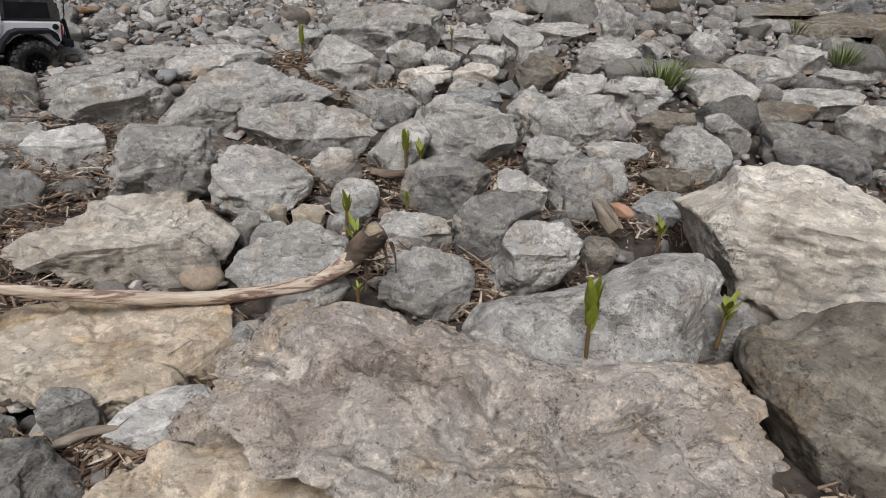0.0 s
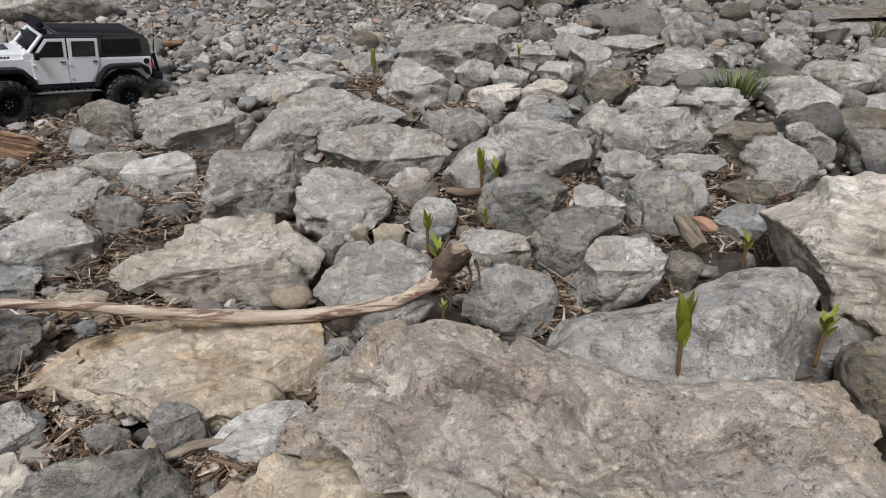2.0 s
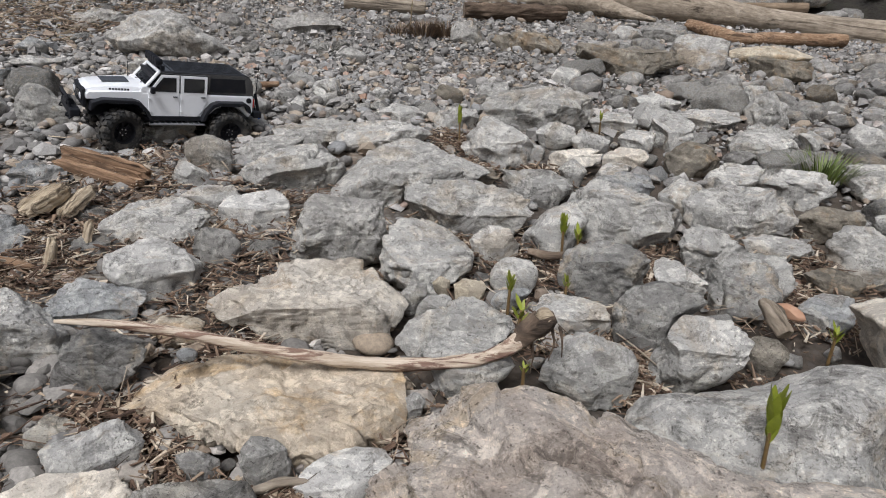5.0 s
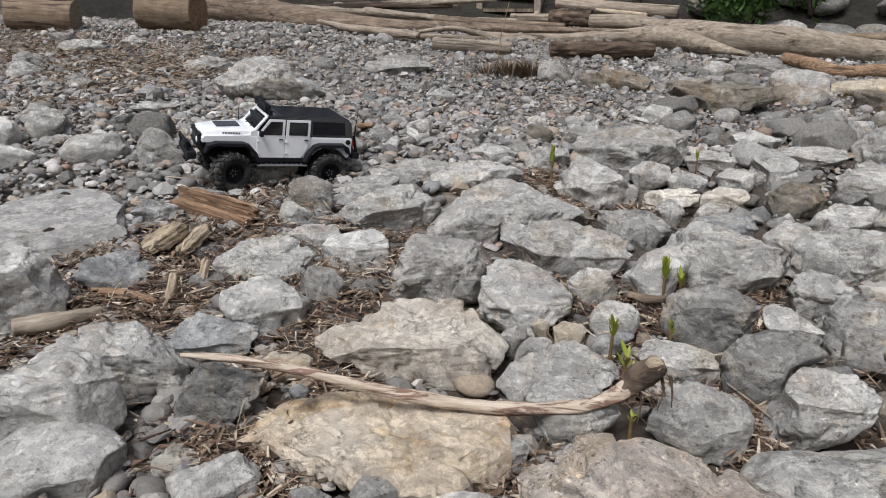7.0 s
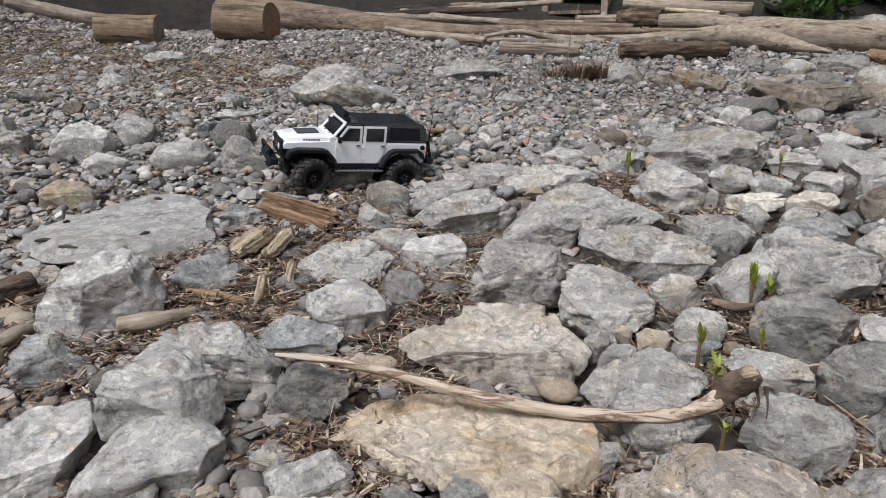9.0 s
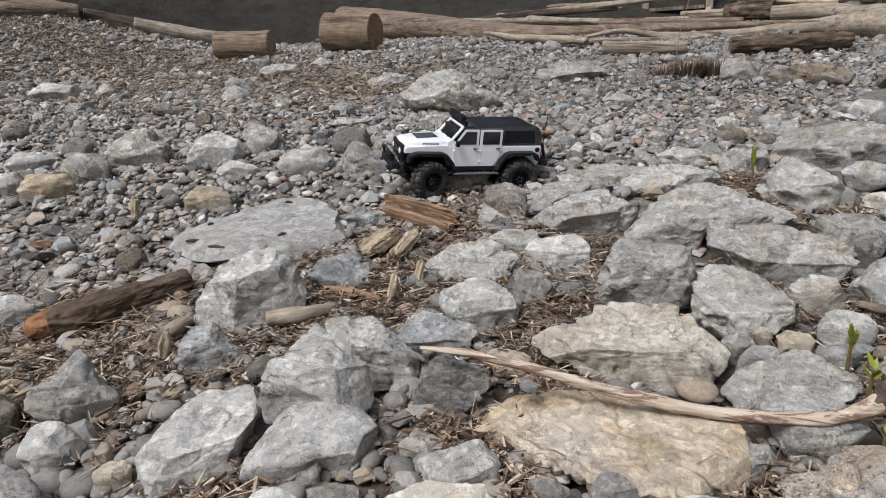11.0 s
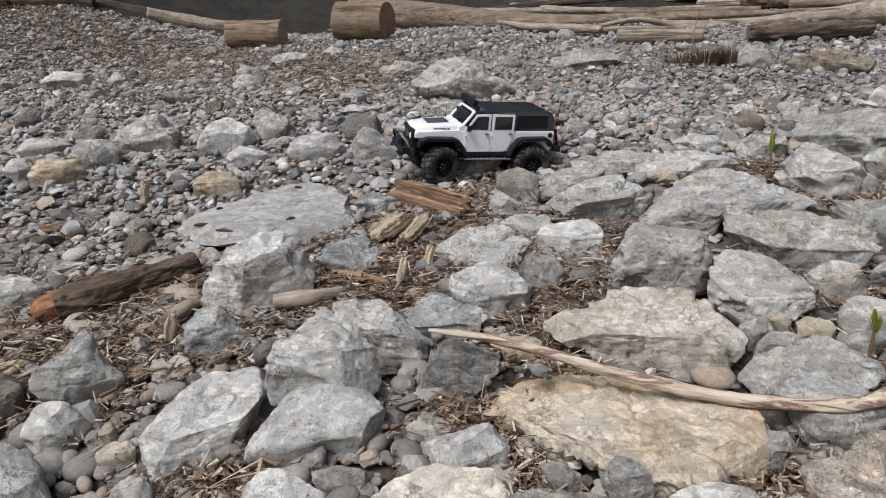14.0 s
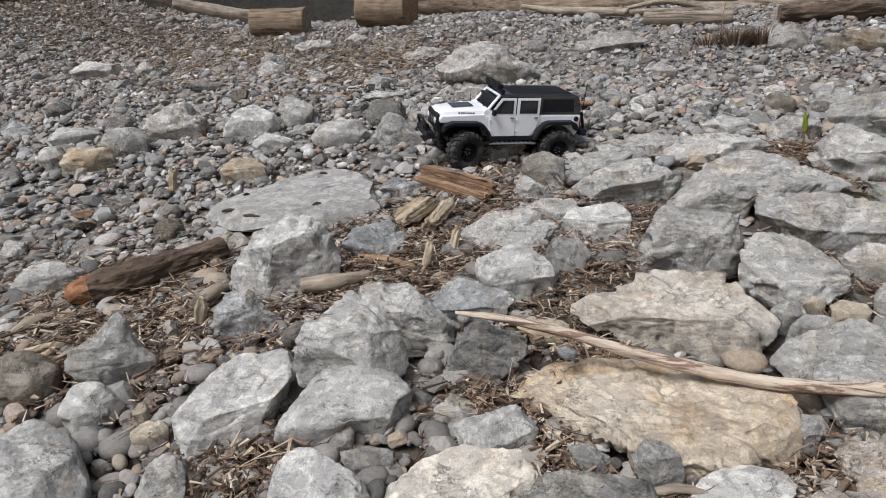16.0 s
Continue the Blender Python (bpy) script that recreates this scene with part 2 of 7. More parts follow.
# ---- stones ----
def grain(p, seed=0):
    """Gradient noise at many points at once, about -1 to 1."""
    i = np.floor(p).astype(np.int64)
    f = p - i
    u = f * f * f * (f * (f * 6 - 15) + 10)
    total = np.zeros(len(p))
    for dx in (0, 1):
        for dy in (0, 1):
            for dz in (0, 1):
                h = (i[:, 0] + dx) * 374761393 + (i[:, 1] + dy) * 668265263 + (i[:, 2] + dz) * 2147483647 + seed * 144665
                h = ((h ^ (h >> 13)) * 1274126177) & 0xFFFFFFFF
                h = (h ^ (h >> 16)) * 2246822519 & 0xFFFFFFFF
                gx, gy, gz = (h & 1023) / 511.5 - 1, (h >> 10 & 1023) / 511.5 - 1, (h >> 20 & 1023) / 511.5 - 1
                w = np.abs(1 - dx - u[:, 0]) * np.abs(1 - dy - u[:, 1]) * np.abs(1 - dz - u[:, 2])
                total += w * (gx * (f[:, 0] - dx) + gy * (f[:, 1] - dy) + gz * (f[:, 2] - dz))
    return total * 1.6


def layers(p, seed, octaves=5, fall=0.55, ridged=False):
    total, k, a = np.zeros(len(p)), 1.0, 1.0
    for o in range(octaves):
        g = grain(p * k + 13.7 * o, seed + o)
        total += a * (1 - 2 * np.abs(g) if ridged else g)
        k, a = k * 2.07, a * fall
    return total


def sphere_points(level):
    bm = bmesh.new()
    bmesh.ops.create_icosphere(bm, subdivisions=level, radius=1.0)
    pts = np.array([v.co[:] for v in bm.verts])
    tris = [tuple(v.index for v in f.verts) for f in bm.faces]
    bm.free()
    return pts, tris


BALL = {n: sphere_points(n) for n in (1, 2, 3, 4, 5, 6, 7, 8)}
NAMES = {"k": "pale cream limestone", "q": "smooth whitish limestone", "g": "grey limestone", "p": "pale weathered limestone", "c": "cream sandstone", "n": "pinkish grey weathered", "w": "smooth grey stone", "d": "dark slate-grey stone", "b": "brown-stained stone", "t": "smooth tan stone", "u": "bluish grey stone"}
TAKEN = []
SHAPES = {"f": "smooth flat slab", "s": "flat-topped slab", "a": "angular boulder with chipped edges", "r": "rounded worn boulder"}


def lump(points, shape, rng):
    """A unit stone: a ball cut by planes, sharper or softer by its shape."""
    p = points.copy()
    low = p[:, 2] < 0
    p[low, :2] *= (1 / np.sqrt(np.clip(1 - 0.8 * p[low, 2] ** 2, 0.05, 1)) ** 0.4)[:, None].clip(1, 1.3)
    if shape in "sf":
        p[:, :2] *= ((np.abs(p[:, :2]).max(1) / np.linalg.norm(p[:, :2], axis=1).clip(1e-6)).clip(0.7, 1) ** -0.6)[:, None]
        cuts = [((0.1 * rng.normal(), 0.1 * rng.normal(), 1), 0.55)]
        cuts += [((math.cos(a), math.sin(a), rng.uniform(-0.25, 0.5)), rng.uniform(0.68, 0.9)) for a in rng.uniform(0, 6.283, 9)]
    elif shape == "a":
        cuts = [((0.3 * rng.normal(), 0.3 * rng.normal(), 1), rng.uniform(0.5, 0.7))]
        cuts += [((math.cos(a), math.sin(a), rng.uniform(-0.5, 0.9)), rng.uniform(0.55, 0.85)) for a in rng.uniform(0, 6.283, 11)]
    else:
        cuts = [((0.3 * rng.normal(), 0.3 * rng.normal(), 1), rng.uniform(0.72, 0.85))]
        cuts += [((math.cos(a), math.sin(a), rng.uniform(-0.4, 0.8)), rng.uniform(0.78, 0.95)) for a in rng.uniform(0, 6.283, 6)]
    soft = {"s": 0.06, "f": 0.03, "a": 0.06, "r": 0.14}[shape]
    for n, d in cuts:
        n = np.array(n) / np.linalg.norm(n)
        over = p @ n - d
        push = 0.5 * (over + np.sqrt(over * over + soft * soft)) - 0.5 * soft * np.exp(-np.abs(over) * 6)
        p -= np.maximum(push, 0)[:, None] * n
    return p


def stone(x, y, z, az, el, deep, high, outline, tone, shape, seed):
    """A boulder at (x, y, z): half depth and half height in metres, and its outline across the bearing az, el degrees down, in millimetres round the clock."""
    rng = np.random.default_rng(seed)
    size = max(outline) / 1000
    near = math.hypot(x, y)
    level = 8 if size > 0.25 and near < 0.9 and tone == 'n' else 7 if size > 0.2 and near < 0.9 else 6 if size / max(near, 0.5) > 0.068 else 5 if size / near > 0.03 else 4
    pts, tris = BALL[level]
    p = lump(pts, shape, rng)
    TAKEN.append((x, y, size))
    a, e = radians(az), radians(el)
    ahead = np.array((math.sin(a) * math.cos(e), math.cos(a) * math.cos(e), -math.sin(e)))
    right = np.array((math.cos(a), -math.sin(a), 0.0))
    up = np.cross(right, ahead)
    level_ahead = np.array((math.sin(a), math.cos(a), 0.0))
    wide = (outline[0] + outline[len(outline) // 2]) / 2000
    p = p[:, :1] * wide * right + p[:, 1:2] * deep * level_ahead + p[:, 2:] * high * np.array((0, 0, 1.0))
    rugged = {"f": 0.012, "s": 0.042, "a": 0.048, "r": 0.035}[shape] * size * (0.9 if tone == "n" else 0.6 if tone == "q" else 1)
    out = pts @ np.array([right, level_ahead, (0, 0, 1)])
    amount = layers(p * (2.0 / size), seed, 4, 0.5)
    p = p + out * (1.2 * rugged * amount)[:, None]
    worn = {"f": 0.1, "r": 0.7, "s": 1.0, "a": 1.0}[shape] * (1.0 if tone == "n" else 0.4 if tone == "q" else 0.7)
    scale_of = min(1.0, size / 0.12)
    bed = p @ np.array((0.12, 0.2, 1.0)) * (28 / max(scale_of, 0.5)) + 0.8 * layers(p * 9, seed + 31, 3)
    ledge = np.tanh(4 * (bed - np.floor(bed) - 0.5)) * np.clip(layers(p * 6, seed + 5, 3) + 0.3, 0, 1)
    fault = np.clip(layers(p * 11, seed + 11, 4, 0.55, True) - 1.0, 0, 1)
    pock = np.clip(grain(p * 75, seed + 17) - 0.18, 0, 1) + 0.7 * np.clip(grain(p * 140, seed + 19) - 0.15, 0, 1)
    if tone == "n":
        deep_fault = np.clip(layers(p * 4.2 + 3.1, seed + 41, 5, 0.55, True) - 1.05, 0, 1)
        shelf = np.tanh(7 * layers(p * np.array((5, 5, 9)), seed + 43, 3, 0.5))
        knobs = layers(p * 22, seed + 47, 3, 0.6, True)
        p = p + out * (0.011 * shelf - 0.034 * deep_fault + 0.0022 * knobs)[:, None]
    skin = layers(p * 45, seed + 23, 4, 0.65)
    p = p + out * (worn * scale_of * (0.006 * ledge - 0.012 * fault - 0.0035 * pock + 0.0016 * skin))[:, None]
    u, v = p @ right, p @ up
    angle, radius = np.arctan2(v, u), np.hypot(u, v)
    bins = 64
    slot = ((angle + math.pi) / (2 * math.pi) * bins).astype(int) % bins
    most = np.zeros(bins)
    np.maximum.at(most, slot, radius)
    for _ in range(2):
        most = np.where(most > 0, most, np.maximum(np.roll(most, 1), np.roll(most, -1)))
    most = (np.roll(most, 1) + 2 * most + np.roll(most, -1)) / 4
    mids = (np.arange(bins) + 0.5) / bins * 2 * math.pi - math.pi
    has = np.interp(angle, mids, most, period=2 * math.pi)
    n = len(outline)
    want = np.interp(angle, np.arange(n) * 2 * math.pi / n, np.array(outline) / 1000, period=2 * math.pi)
    want *= 1.02 + 0.09 * np.clip(-np.sin(angle), 0, 1)
    want *= 1 + 0.35 * rugged / size * amount
    scale = want / has
    usual = np.median(scale)
    scale = usual + (scale - usual) * np.clip(radius / has, 0, 1) ** 1.5
    p = (u * scale)[:, None] * right + (v * scale)[:, None] * up + (p @ ahead)[:, None] * ahead
    p[:, 2] -= 0.025 * np.clip(-p[:, 2] / high - 0.25, 0, 1)
    me = bpy.data.meshes.new("boulder")
    me.from_pydata(p.tolist(), [], tris)
    me.polygons.foreach_set("use_smooth", [True] * len(me.polygons))
    me.materials.append(STONE[tone])
    name = "boulder" if size > 0.06 else "cobble"
    ob = new(name, me)
    ob.location = (x, y, z)
    tagged(ob, f"{NAMES[tone]} {SHAPES[shape] if size > 0.06 else 'cobble'} lying on the beach", "boulder" if size > 0.06 else "stone", "boulders on the beach")
    return ob


stone(-0.442, 0.689, 0.134, -21, 36, 0.118, 0.020, (185, 176, 117, 90, 77, 71, 71, 76, 87, 106, 144, 185, 218, 136, 99, 82, 74, 72, 74, 82, 92, 114, 148, 172), 'c', 's', 0)
stone(-0.484, 0.938, 0.169, -18, 27, 0.096, 0.031, (155, 123, 112, 106, 86, 76, 73, 76, 84, 102, 102, 121, 191, 149, 102, 82, 73, 70, 67, 69, 76, 92, 127, 149), 'k', 's', 1)
stone(-0.532, 1.171, 0.212, -17, 21, 0.062, 0.055, (99, 101, 111, 86, 74, 69, 69, 74, 87, 87, 82, 83, 91, 109, 141, 85, 66, 60, 59, 63, 68, 78, 99, 103), 'g', 'a', 2)
stone(-0.345, 1.177, 0.183, -9, 23, 0.113, 0.030, (97, 83, 70, 64, 62, 63, 64, 70, 83, 88, 94, 88, 88, 88, 88, 74, 66, 63, 65, 71, 71, 73, 82, 101), 'p', 's', 3)
stone(-0.210, 1.269, 0.180, -3, 22, 0.031, 0.025, (51, 42, 42, 37, 35, 38, 42, 45, 58, 46, 43, 35, 32, 34, 43, 49), 'p', 'a', 4)
stone(-0.155, 1.158, 0.163, -0, 24, 0.027, 0.021, (47, 44, 39, 31, 30, 33, 37, 42, 47, 49, 38, 30, 28, 31, 37, 43), 'p', 'r', 5)
stone(-0.227, 0.933, 0.151, -4, 29, 0.057, 0.029, (96, 89, 76, 64, 59, 58, 55, 49, 47, 49, 55, 67, 86, 107, 87, 65, 52, 44, 41, 41, 43, 50, 62, 74), 'p', 'a', 6)
stone(-0.197, 0.848, 0.141, -3, 32, 0.040, 0.029, (75, 58, 52, 43, 42, 49, 58, 70, 71, 55, 51, 49, 45, 50, 54, 58), 'p', 'r', 7)
stone(0.003, 0.893, 0.135, 9, 31, 0.041, 0.033, (69, 67, 57, 48, 47, 54, 61, 74, 72, 82, 56, 49, 47, 48, 58, 67), 'p', 'a', 8)
stone(-0.034, 1.052, 0.142, 6, 27, 0.044, 0.017, (68, 59, 41, 35, 33, 35, 45, 72, 77, 51, 43, 38, 36, 40, 48, 61), 'p', 'a', 9)
stone(0.020, 1.192, 0.175, 8, 23, 0.052, 0.049, (78, 91, 75, 60, 58, 63, 67, 82, 86, 88, 74, 65, 68, 64, 62, 68), 'd', 'a', 10)
stone(0.102, 1.052, 0.161, 7, 26, 0.044, 0.055, (53, 94, 70, 64, 58, 53, 57, 58, 67, 68, 73, 68, 72, 55, 45, 44), 'd', 'r', 11)
stone(0.059, 1.469, 0.204, 8, 18, 0.087, 0.054, (136, 127, 91, 75, 67, 65, 68, 75, 87, 113, 121, 132, 128, 120, 107, 104, 87, 75, 71, 71, 77, 90, 102, 120), 'p', 'a', 12)
stone(-0.292, 1.421, 0.208, -5, 19, 0.087, 0.036, (145, 131, 90, 72, 64, 61, 62, 62, 67, 78, 104, 160, 159, 119, 89, 75, 69, 65, 63, 65, 73, 89, 103, 134), 'p', 'a', 13)
stone(-0.084, 1.355, 0.193, 3, 20, 0.067, 0.043, (53, 72, 68, 74, 54, 48, 48, 47, 55, 81, 72, 61, 54, 57, 48, 46), 'p', 'r', 14)
stone(-0.483, 1.555, 0.241, -12, 16, 0.157, 0.047, (210, 157, 116, 97, 89, 87, 88, 86, 89, 100, 116, 125, 148, 203, 160, 118, 99, 91, 40, 41, 44, 53, 72, 124), 'p', 's', 15)
stone(-0.330, 1.651, 0.215, -6, 16, 0.055, 0.009, (78, 61, 31, 23, 21, 22, 29, 40, 68, 63, 29, 20, 18, 18, 23, 36), 'b', 's', 16)
stone(-0.148, 1.639, 0.214, 0, 16, 0.057, 0.026, (96, 71, 56, 49, 44, 39, 36, 37, 40, 47, 63, 104, 93, 68, 57, 45, 39, 37, 37, 40, 47, 62, 68, 77), 'p', 's', 17)
stone(-0.274, 1.839, 0.263, -4, 13, 0.072, 0.056, (110, 83, 71, 63, 59, 59, 63, 74, 96, 92, 94, 104, 125, 105, 84, 69, 63, 61, 59, 61, 67, 81, 109, 123), 'p', 'a', 18)
stone(-0.753, 1.459, 0.247, -21, 16, 0.079, 0.046, (130, 105, 92, 87, 75, 65, 59, 58, 61, 70, 81, 98, 137, 119, 84, 66, 57, 54, 55, 59, 70, 89, 93, 105), 'p', 'a', 19)
stone(-0.994, 1.466, 0.264, -29, 15, 0.033, 0.046, (54, 60, 49, 47, 48, 48, 56, 65, 59, 52, 43, 41, 47, 58, 62, 58), 'p', 'r', 20)
stone(-0.894, 1.599, 0.260, -24, 14, 0.069, 0.032, (93, 98, 71, 47, 37, 33, 31, 31, 34, 41, 46, 54, 73, 93, 88, 62, 31, 22, 18, 18, 19, 21, 27, 40), 'p', 's', 21)
stone(-0.751, 1.235, 0.213, -25, 19, 0.045, 0.028, (75, 70, 59, 42, 37, 38, 47, 72, 83, 69, 56, 41, 37, 40, 50, 74), 'q', 's', 22)
stone(-0.910, 1.103, 0.212, -33, 20, 0.064, 0.031, (105, 100, 80, 71, 59, 52, 49, 50, 56, 64, 71, 86, 120, 95, 78, 63, 53, 49, 48, 51, 58, 68, 76, 94), 'p', 'a', 23)
stone(-0.740, 1.042, 0.197, -28, 23, 0.032, 0.033, (47, 43, 42, 37, 37, 45, 44, 43, 46, 41, 42, 39, 38, 44, 44, 42), 'g', 'a', 24)
stone(-0.795, 0.918, 0.195, -33, 24, 0.053, 0.044, (84, 65, 61, 57, 59, 59, 68, 85, 79, 62, 58, 56, 56, 67, 70, 80), 'q', 'a', 25)
stone(-0.841, 0.812, 0.173, -38, 26, 0.049, 0.022, (86, 55, 39, 36, 38, 49, 54, 62, 82, 70, 42, 34, 32, 36, 48, 70), 'u', 'a', 26)
stone(-1.166, 0.935, 0.212, -45, 20, 0.044, 0.032, (73, 62, 54, 43, 39, 41, 51, 67, 82, 58, 41, 36, 37, 46, 62, 71), 'u', 'a', 27)
stone(-1.528, 1.050, 0.243, -51, 15, 0.246, 0.023, (203, 201, 158, 125, 92, 78, 71, 70, 74, 84, 107, 165, 248, 170, 109, 84, 72, 68, 68, 73, 84, 107, 161, 221), 'w', 'f', 28)
stone(-1.239, 0.731, 0.227, -50, 19, 0.066, 0.075, (114, 109, 110, 102, 101, 94, 85, 82, 85, 89, 89, 96, 111, 123, 113, 93, 83, 80, 83, 93, 91, 93, 102, 109), 'q', 'a', 29)
stone(-0.892, 0.532, 0.207, -45, 27, 0.048, 0.038, (81, 84, 73, 63, 55, 56, 69, 82, 86, 92, 65, 52, 49, 55, 75, 93), 'q', 'a', 30)
stone(-0.923, 0.677, 0.174, -41, 26, 0.074, 0.053, (92, 85, 75, 72, 74, 71, 70, 75, 87, 91, 100, 119, 129, 71, 52, 47, 49, 54, 67, 86, 94, 103, 116, 112), 'p', 'a', 31)
stone(-0.721, 0.664, 0.163, -32, 29, 0.039, 0.040, (69, 68, 51, 47, 51, 55, 54, 50, 54, 65, 68, 55, 42, 39, 41, 54), 'd', 'a', 32)
stone(-1.013, 0.387, 0.150, -57, 30, 0.076, 0.035, (89, 108, 114, 90, 79, 70, 60, 57, 57, 57, 61, 71, 93, 99, 97, 89, 75, 66, 63, 60, 57, 58, 63, 72), 'q', 's', 33)
stone(-0.852, 0.468, 0.147, -46, 32, 0.059, 0.033, (98, 91, 77, 71, 70, 62, 57, 57, 61, 64, 66, 74, 91, 116, 87, 65, 45, 37, 33, 37, 47, 71, 88, 97), 'q', 'r', 34)
stone(-0.625, 0.525, 0.130, -48, 34, 0.033, 0.021, (61, 53, 47, 34, 29, 31, 39, 61, 54, 48, 37, 34, 36, 38, 43, 54), 'q', 'a', 35)
stone(-0.609, 0.420, 0.118, -35, 40, 0.057, 0.021, (97, 95, 87, 67, 58, 55, 55, 56, 57, 63, 77, 91, 108, 106, 78, 58, 48, 44, 44, 46, 53, 66, 97, 94), 'k', 's', 36)
stone(-0.765, 0.310, 0.131, -51, 38, 0.046, 0.041, (56, 46, 43, 45, 57, 66, 61, 58, 60, 65, 45, 39, 40, 49, 77, 73), 'q', 'a', 37)
stone(-1.126, 0.125, 0.136, -74, 30, 0.090, 0.042, (67, 75, 78, 87, 77, 79, 74, 62, 61, 72, 73, 69, 77, 89, 75, 70), 'q', 'r', 38)
stone(-1.278, 0.348, 0.179, -65, 24, 0.040, 0.059, (52, 46, 54, 81, 57, 48, 52, 67, 72, 58, 49, 48, 49, 59, 79, 71), 'p', 'a', 39)
stone(-1.199, 0.564, 0.180, -54, 23, 0.033, 0.036, (48, 41, 42, 47, 47, 49, 46, 51, 51, 58, 43, 37, 38, 44, 51, 70), 'u', 'a', 40)
stone(-1.228, 0.267, 0.145, -68, 27, 0.036, 0.026, (42, 38, 40, 38, 38, 38, 35, 38, 42, 38, 40, 35, 35, 41, 40, 38), 'q', 'r', 41)
stone(-1.738, 0.473, 0.199, -68, 17, 0.040, 0.028, (70, 50, 45, 41, 37, 40, 52, 60, 74, 53, 43, 35, 33, 38, 52, 70), 'p', 'r', 42)
stone(-0.409, 0.569, 0.125, -33, 38, 0.023, 0.027, (31, 28, 28, 28, 30, 36, 34, 37, 32, 29, 28, 26, 28, 36, 36, 39), 'g', 'a', 43)
stone(-0.312, 0.589, 0.108, -25, 40, 0.040, 0.009, (65, 64, 42, 35, 30, 30, 34, 44, 61, 59, 45, 35, 32, 29, 30, 38), 'q', 'a', 44)
stone(-0.258, 0.735, 0.123, -2, 33, 0.016, 0.015, (16, 20, 18, 19, 18, 15, 14, 16, 17, 16, 18, 24, 17, 14, 14, 15), 'p', 'a', 45)
stone(-0.446, 0.448, 0.120, -42, 42, 0.061, 0.034, (84, 78, 62, 53, 54, 64, 79, 96, 94, 59, 48, 45, 51, 69, 92, 104), 'g', 's', 46)
stone(-1.092, 0.285, 0.128, -64, 30, 0.017, 0.011, (27, 25, 19, 17, 17, 17, 19, 26, 27, 25, 18, 16, 16, 18, 24, 24), 't', 'r', 47)
stone(-1.142, 0.306, 0.135, -64, 29, 0.017, 0.013, (13, 12, 13, 16, 16, 13, 12, 14, 15, 12, 12, 14, 18, 14, 13, 15), 't', 'r', 48)
stone(-0.971, 0.223, 0.121, -64, 34, 0.042, 0.021, (31, 37, 45, 45, 38, 33, 28, 28, 32, 36, 49, 40, 36, 39, 30, 28), 'p', 'a', 49)
stone(-0.819, 0.417, 0.124, -47, 35, 0.013, 0.011, (17, 20, 21, 19, 17, 13, 12, 13, 17, 27, 20, 15, 14, 15, 19, 16), 'd', 'a', 50)
stone(-0.765, 0.408, 0.116, -45, 37, 0.023, 0.006, (37, 26, 19, 17, 17, 18, 23, 39, 35, 28, 18, 15, 15, 17, 24, 39), 'd', 's', 51)
stone(-0.714, 0.551, 0.128, -36, 34, 0.024, 0.006, (37, 27, 21, 19, 21, 18, 18, 21, 31, 32, 19, 15, 15, 16, 21, 25), 'g', 'a', 52)
stone(-0.499, 0.556, 0.115, -22, 38, 0.016, 0.007, (27, 17, 14, 13, 15, 17, 20, 31, 23, 18, 16, 14, 13, 15, 20, 29), 'd', 's', 53)
stone(-2.495, 1.006, 0.309, -63, 9, 0.047, 0.042, (84, 80, 52, 43, 43, 50, 70, 72, 85, 77, 54, 46, 47, 48, 58, 88), 't', 'r', 54)
stone(-2.217, 1.501, 0.353, -51, 7, 0.058, 0.059, (101, 97, 81, 74, 72, 73, 66, 65, 68, 70, 73, 81, 100, 107, 91, 73, 65, 62, 63, 61, 62, 69, 83, 103), 'q', 'r', 55)
stone(-2.010, 1.406, 0.308, -49, 9, 0.043, 0.028, (74, 47, 35, 31, 33, 41, 45, 58, 68, 55, 39, 31, 29, 31, 42, 68), 'q', 'r', 56)
stone(-2.505, 1.384, 0.364, -56, 7, 0.067, 0.067, (114, 97, 90, 90, 94, 81, 75, 75, 79, 82, 91, 112, 122, 113, 90, 79, 75, 74, 71, 73, 80, 97, 121, 115), 'p', 'a', 57)
stone(-2.167, 1.697, 0.362, -47, 7, 0.108, 0.050, (79, 65, 54, 53, 61, 79, 75, 83, 71, 72, 64, 60, 63, 62, 72, 95), 'p', 'a', 58)
stone(-2.526, 1.172, 0.334, -60, 8, 0.049, 0.051, (86, 70, 68, 57, 53, 59, 72, 76, 80, 70, 67, 56, 55, 64, 71, 76), 'p', 'r', 59)
stone(-2.890, 1.173, 0.344, -64, 7, 0.054, 0.033, (100, 56, 39, 34, 35, 43, 55, 74, 88, 64, 40, 32, 31, 36, 50, 84), 'q', 'r', 60)
stone(-1.856, 1.142, 0.279, -52, 11, 0.043, 0.037, (71, 65, 51, 42, 41, 47, 52, 60, 74, 66, 50, 45, 43, 42, 48, 70), 't', 'a', 61)
stone(-4.187, 2.051, 0.524, -61, 2, 0.081, 0.050, (134, 111, 76, 61, 54, 51, 53, 58, 70, 85, 95, 116, 149, 98, 77, 67, 64, 61, 57, 58, 62, 73, 96, 134), 'q', 'r', 62)
stone(-3.109, 1.994, 0.436, -54, 4, 0.056, 0.029, (88, 53, 40, 34, 32, 31, 33, 36, 37, 41, 50, 69, 91, 50, 36, 30, 27, 27, 28, 32, 39, 52, 58, 71), 'd', 's', 63)
stone(-2.997, 2.338, 0.471, -48, 3, 0.043, 0.040, (77, 58, 45, 43, 47, 49, 49, 58, 73, 73, 47, 38, 37, 41, 58, 66), 'p', 'a', 64)
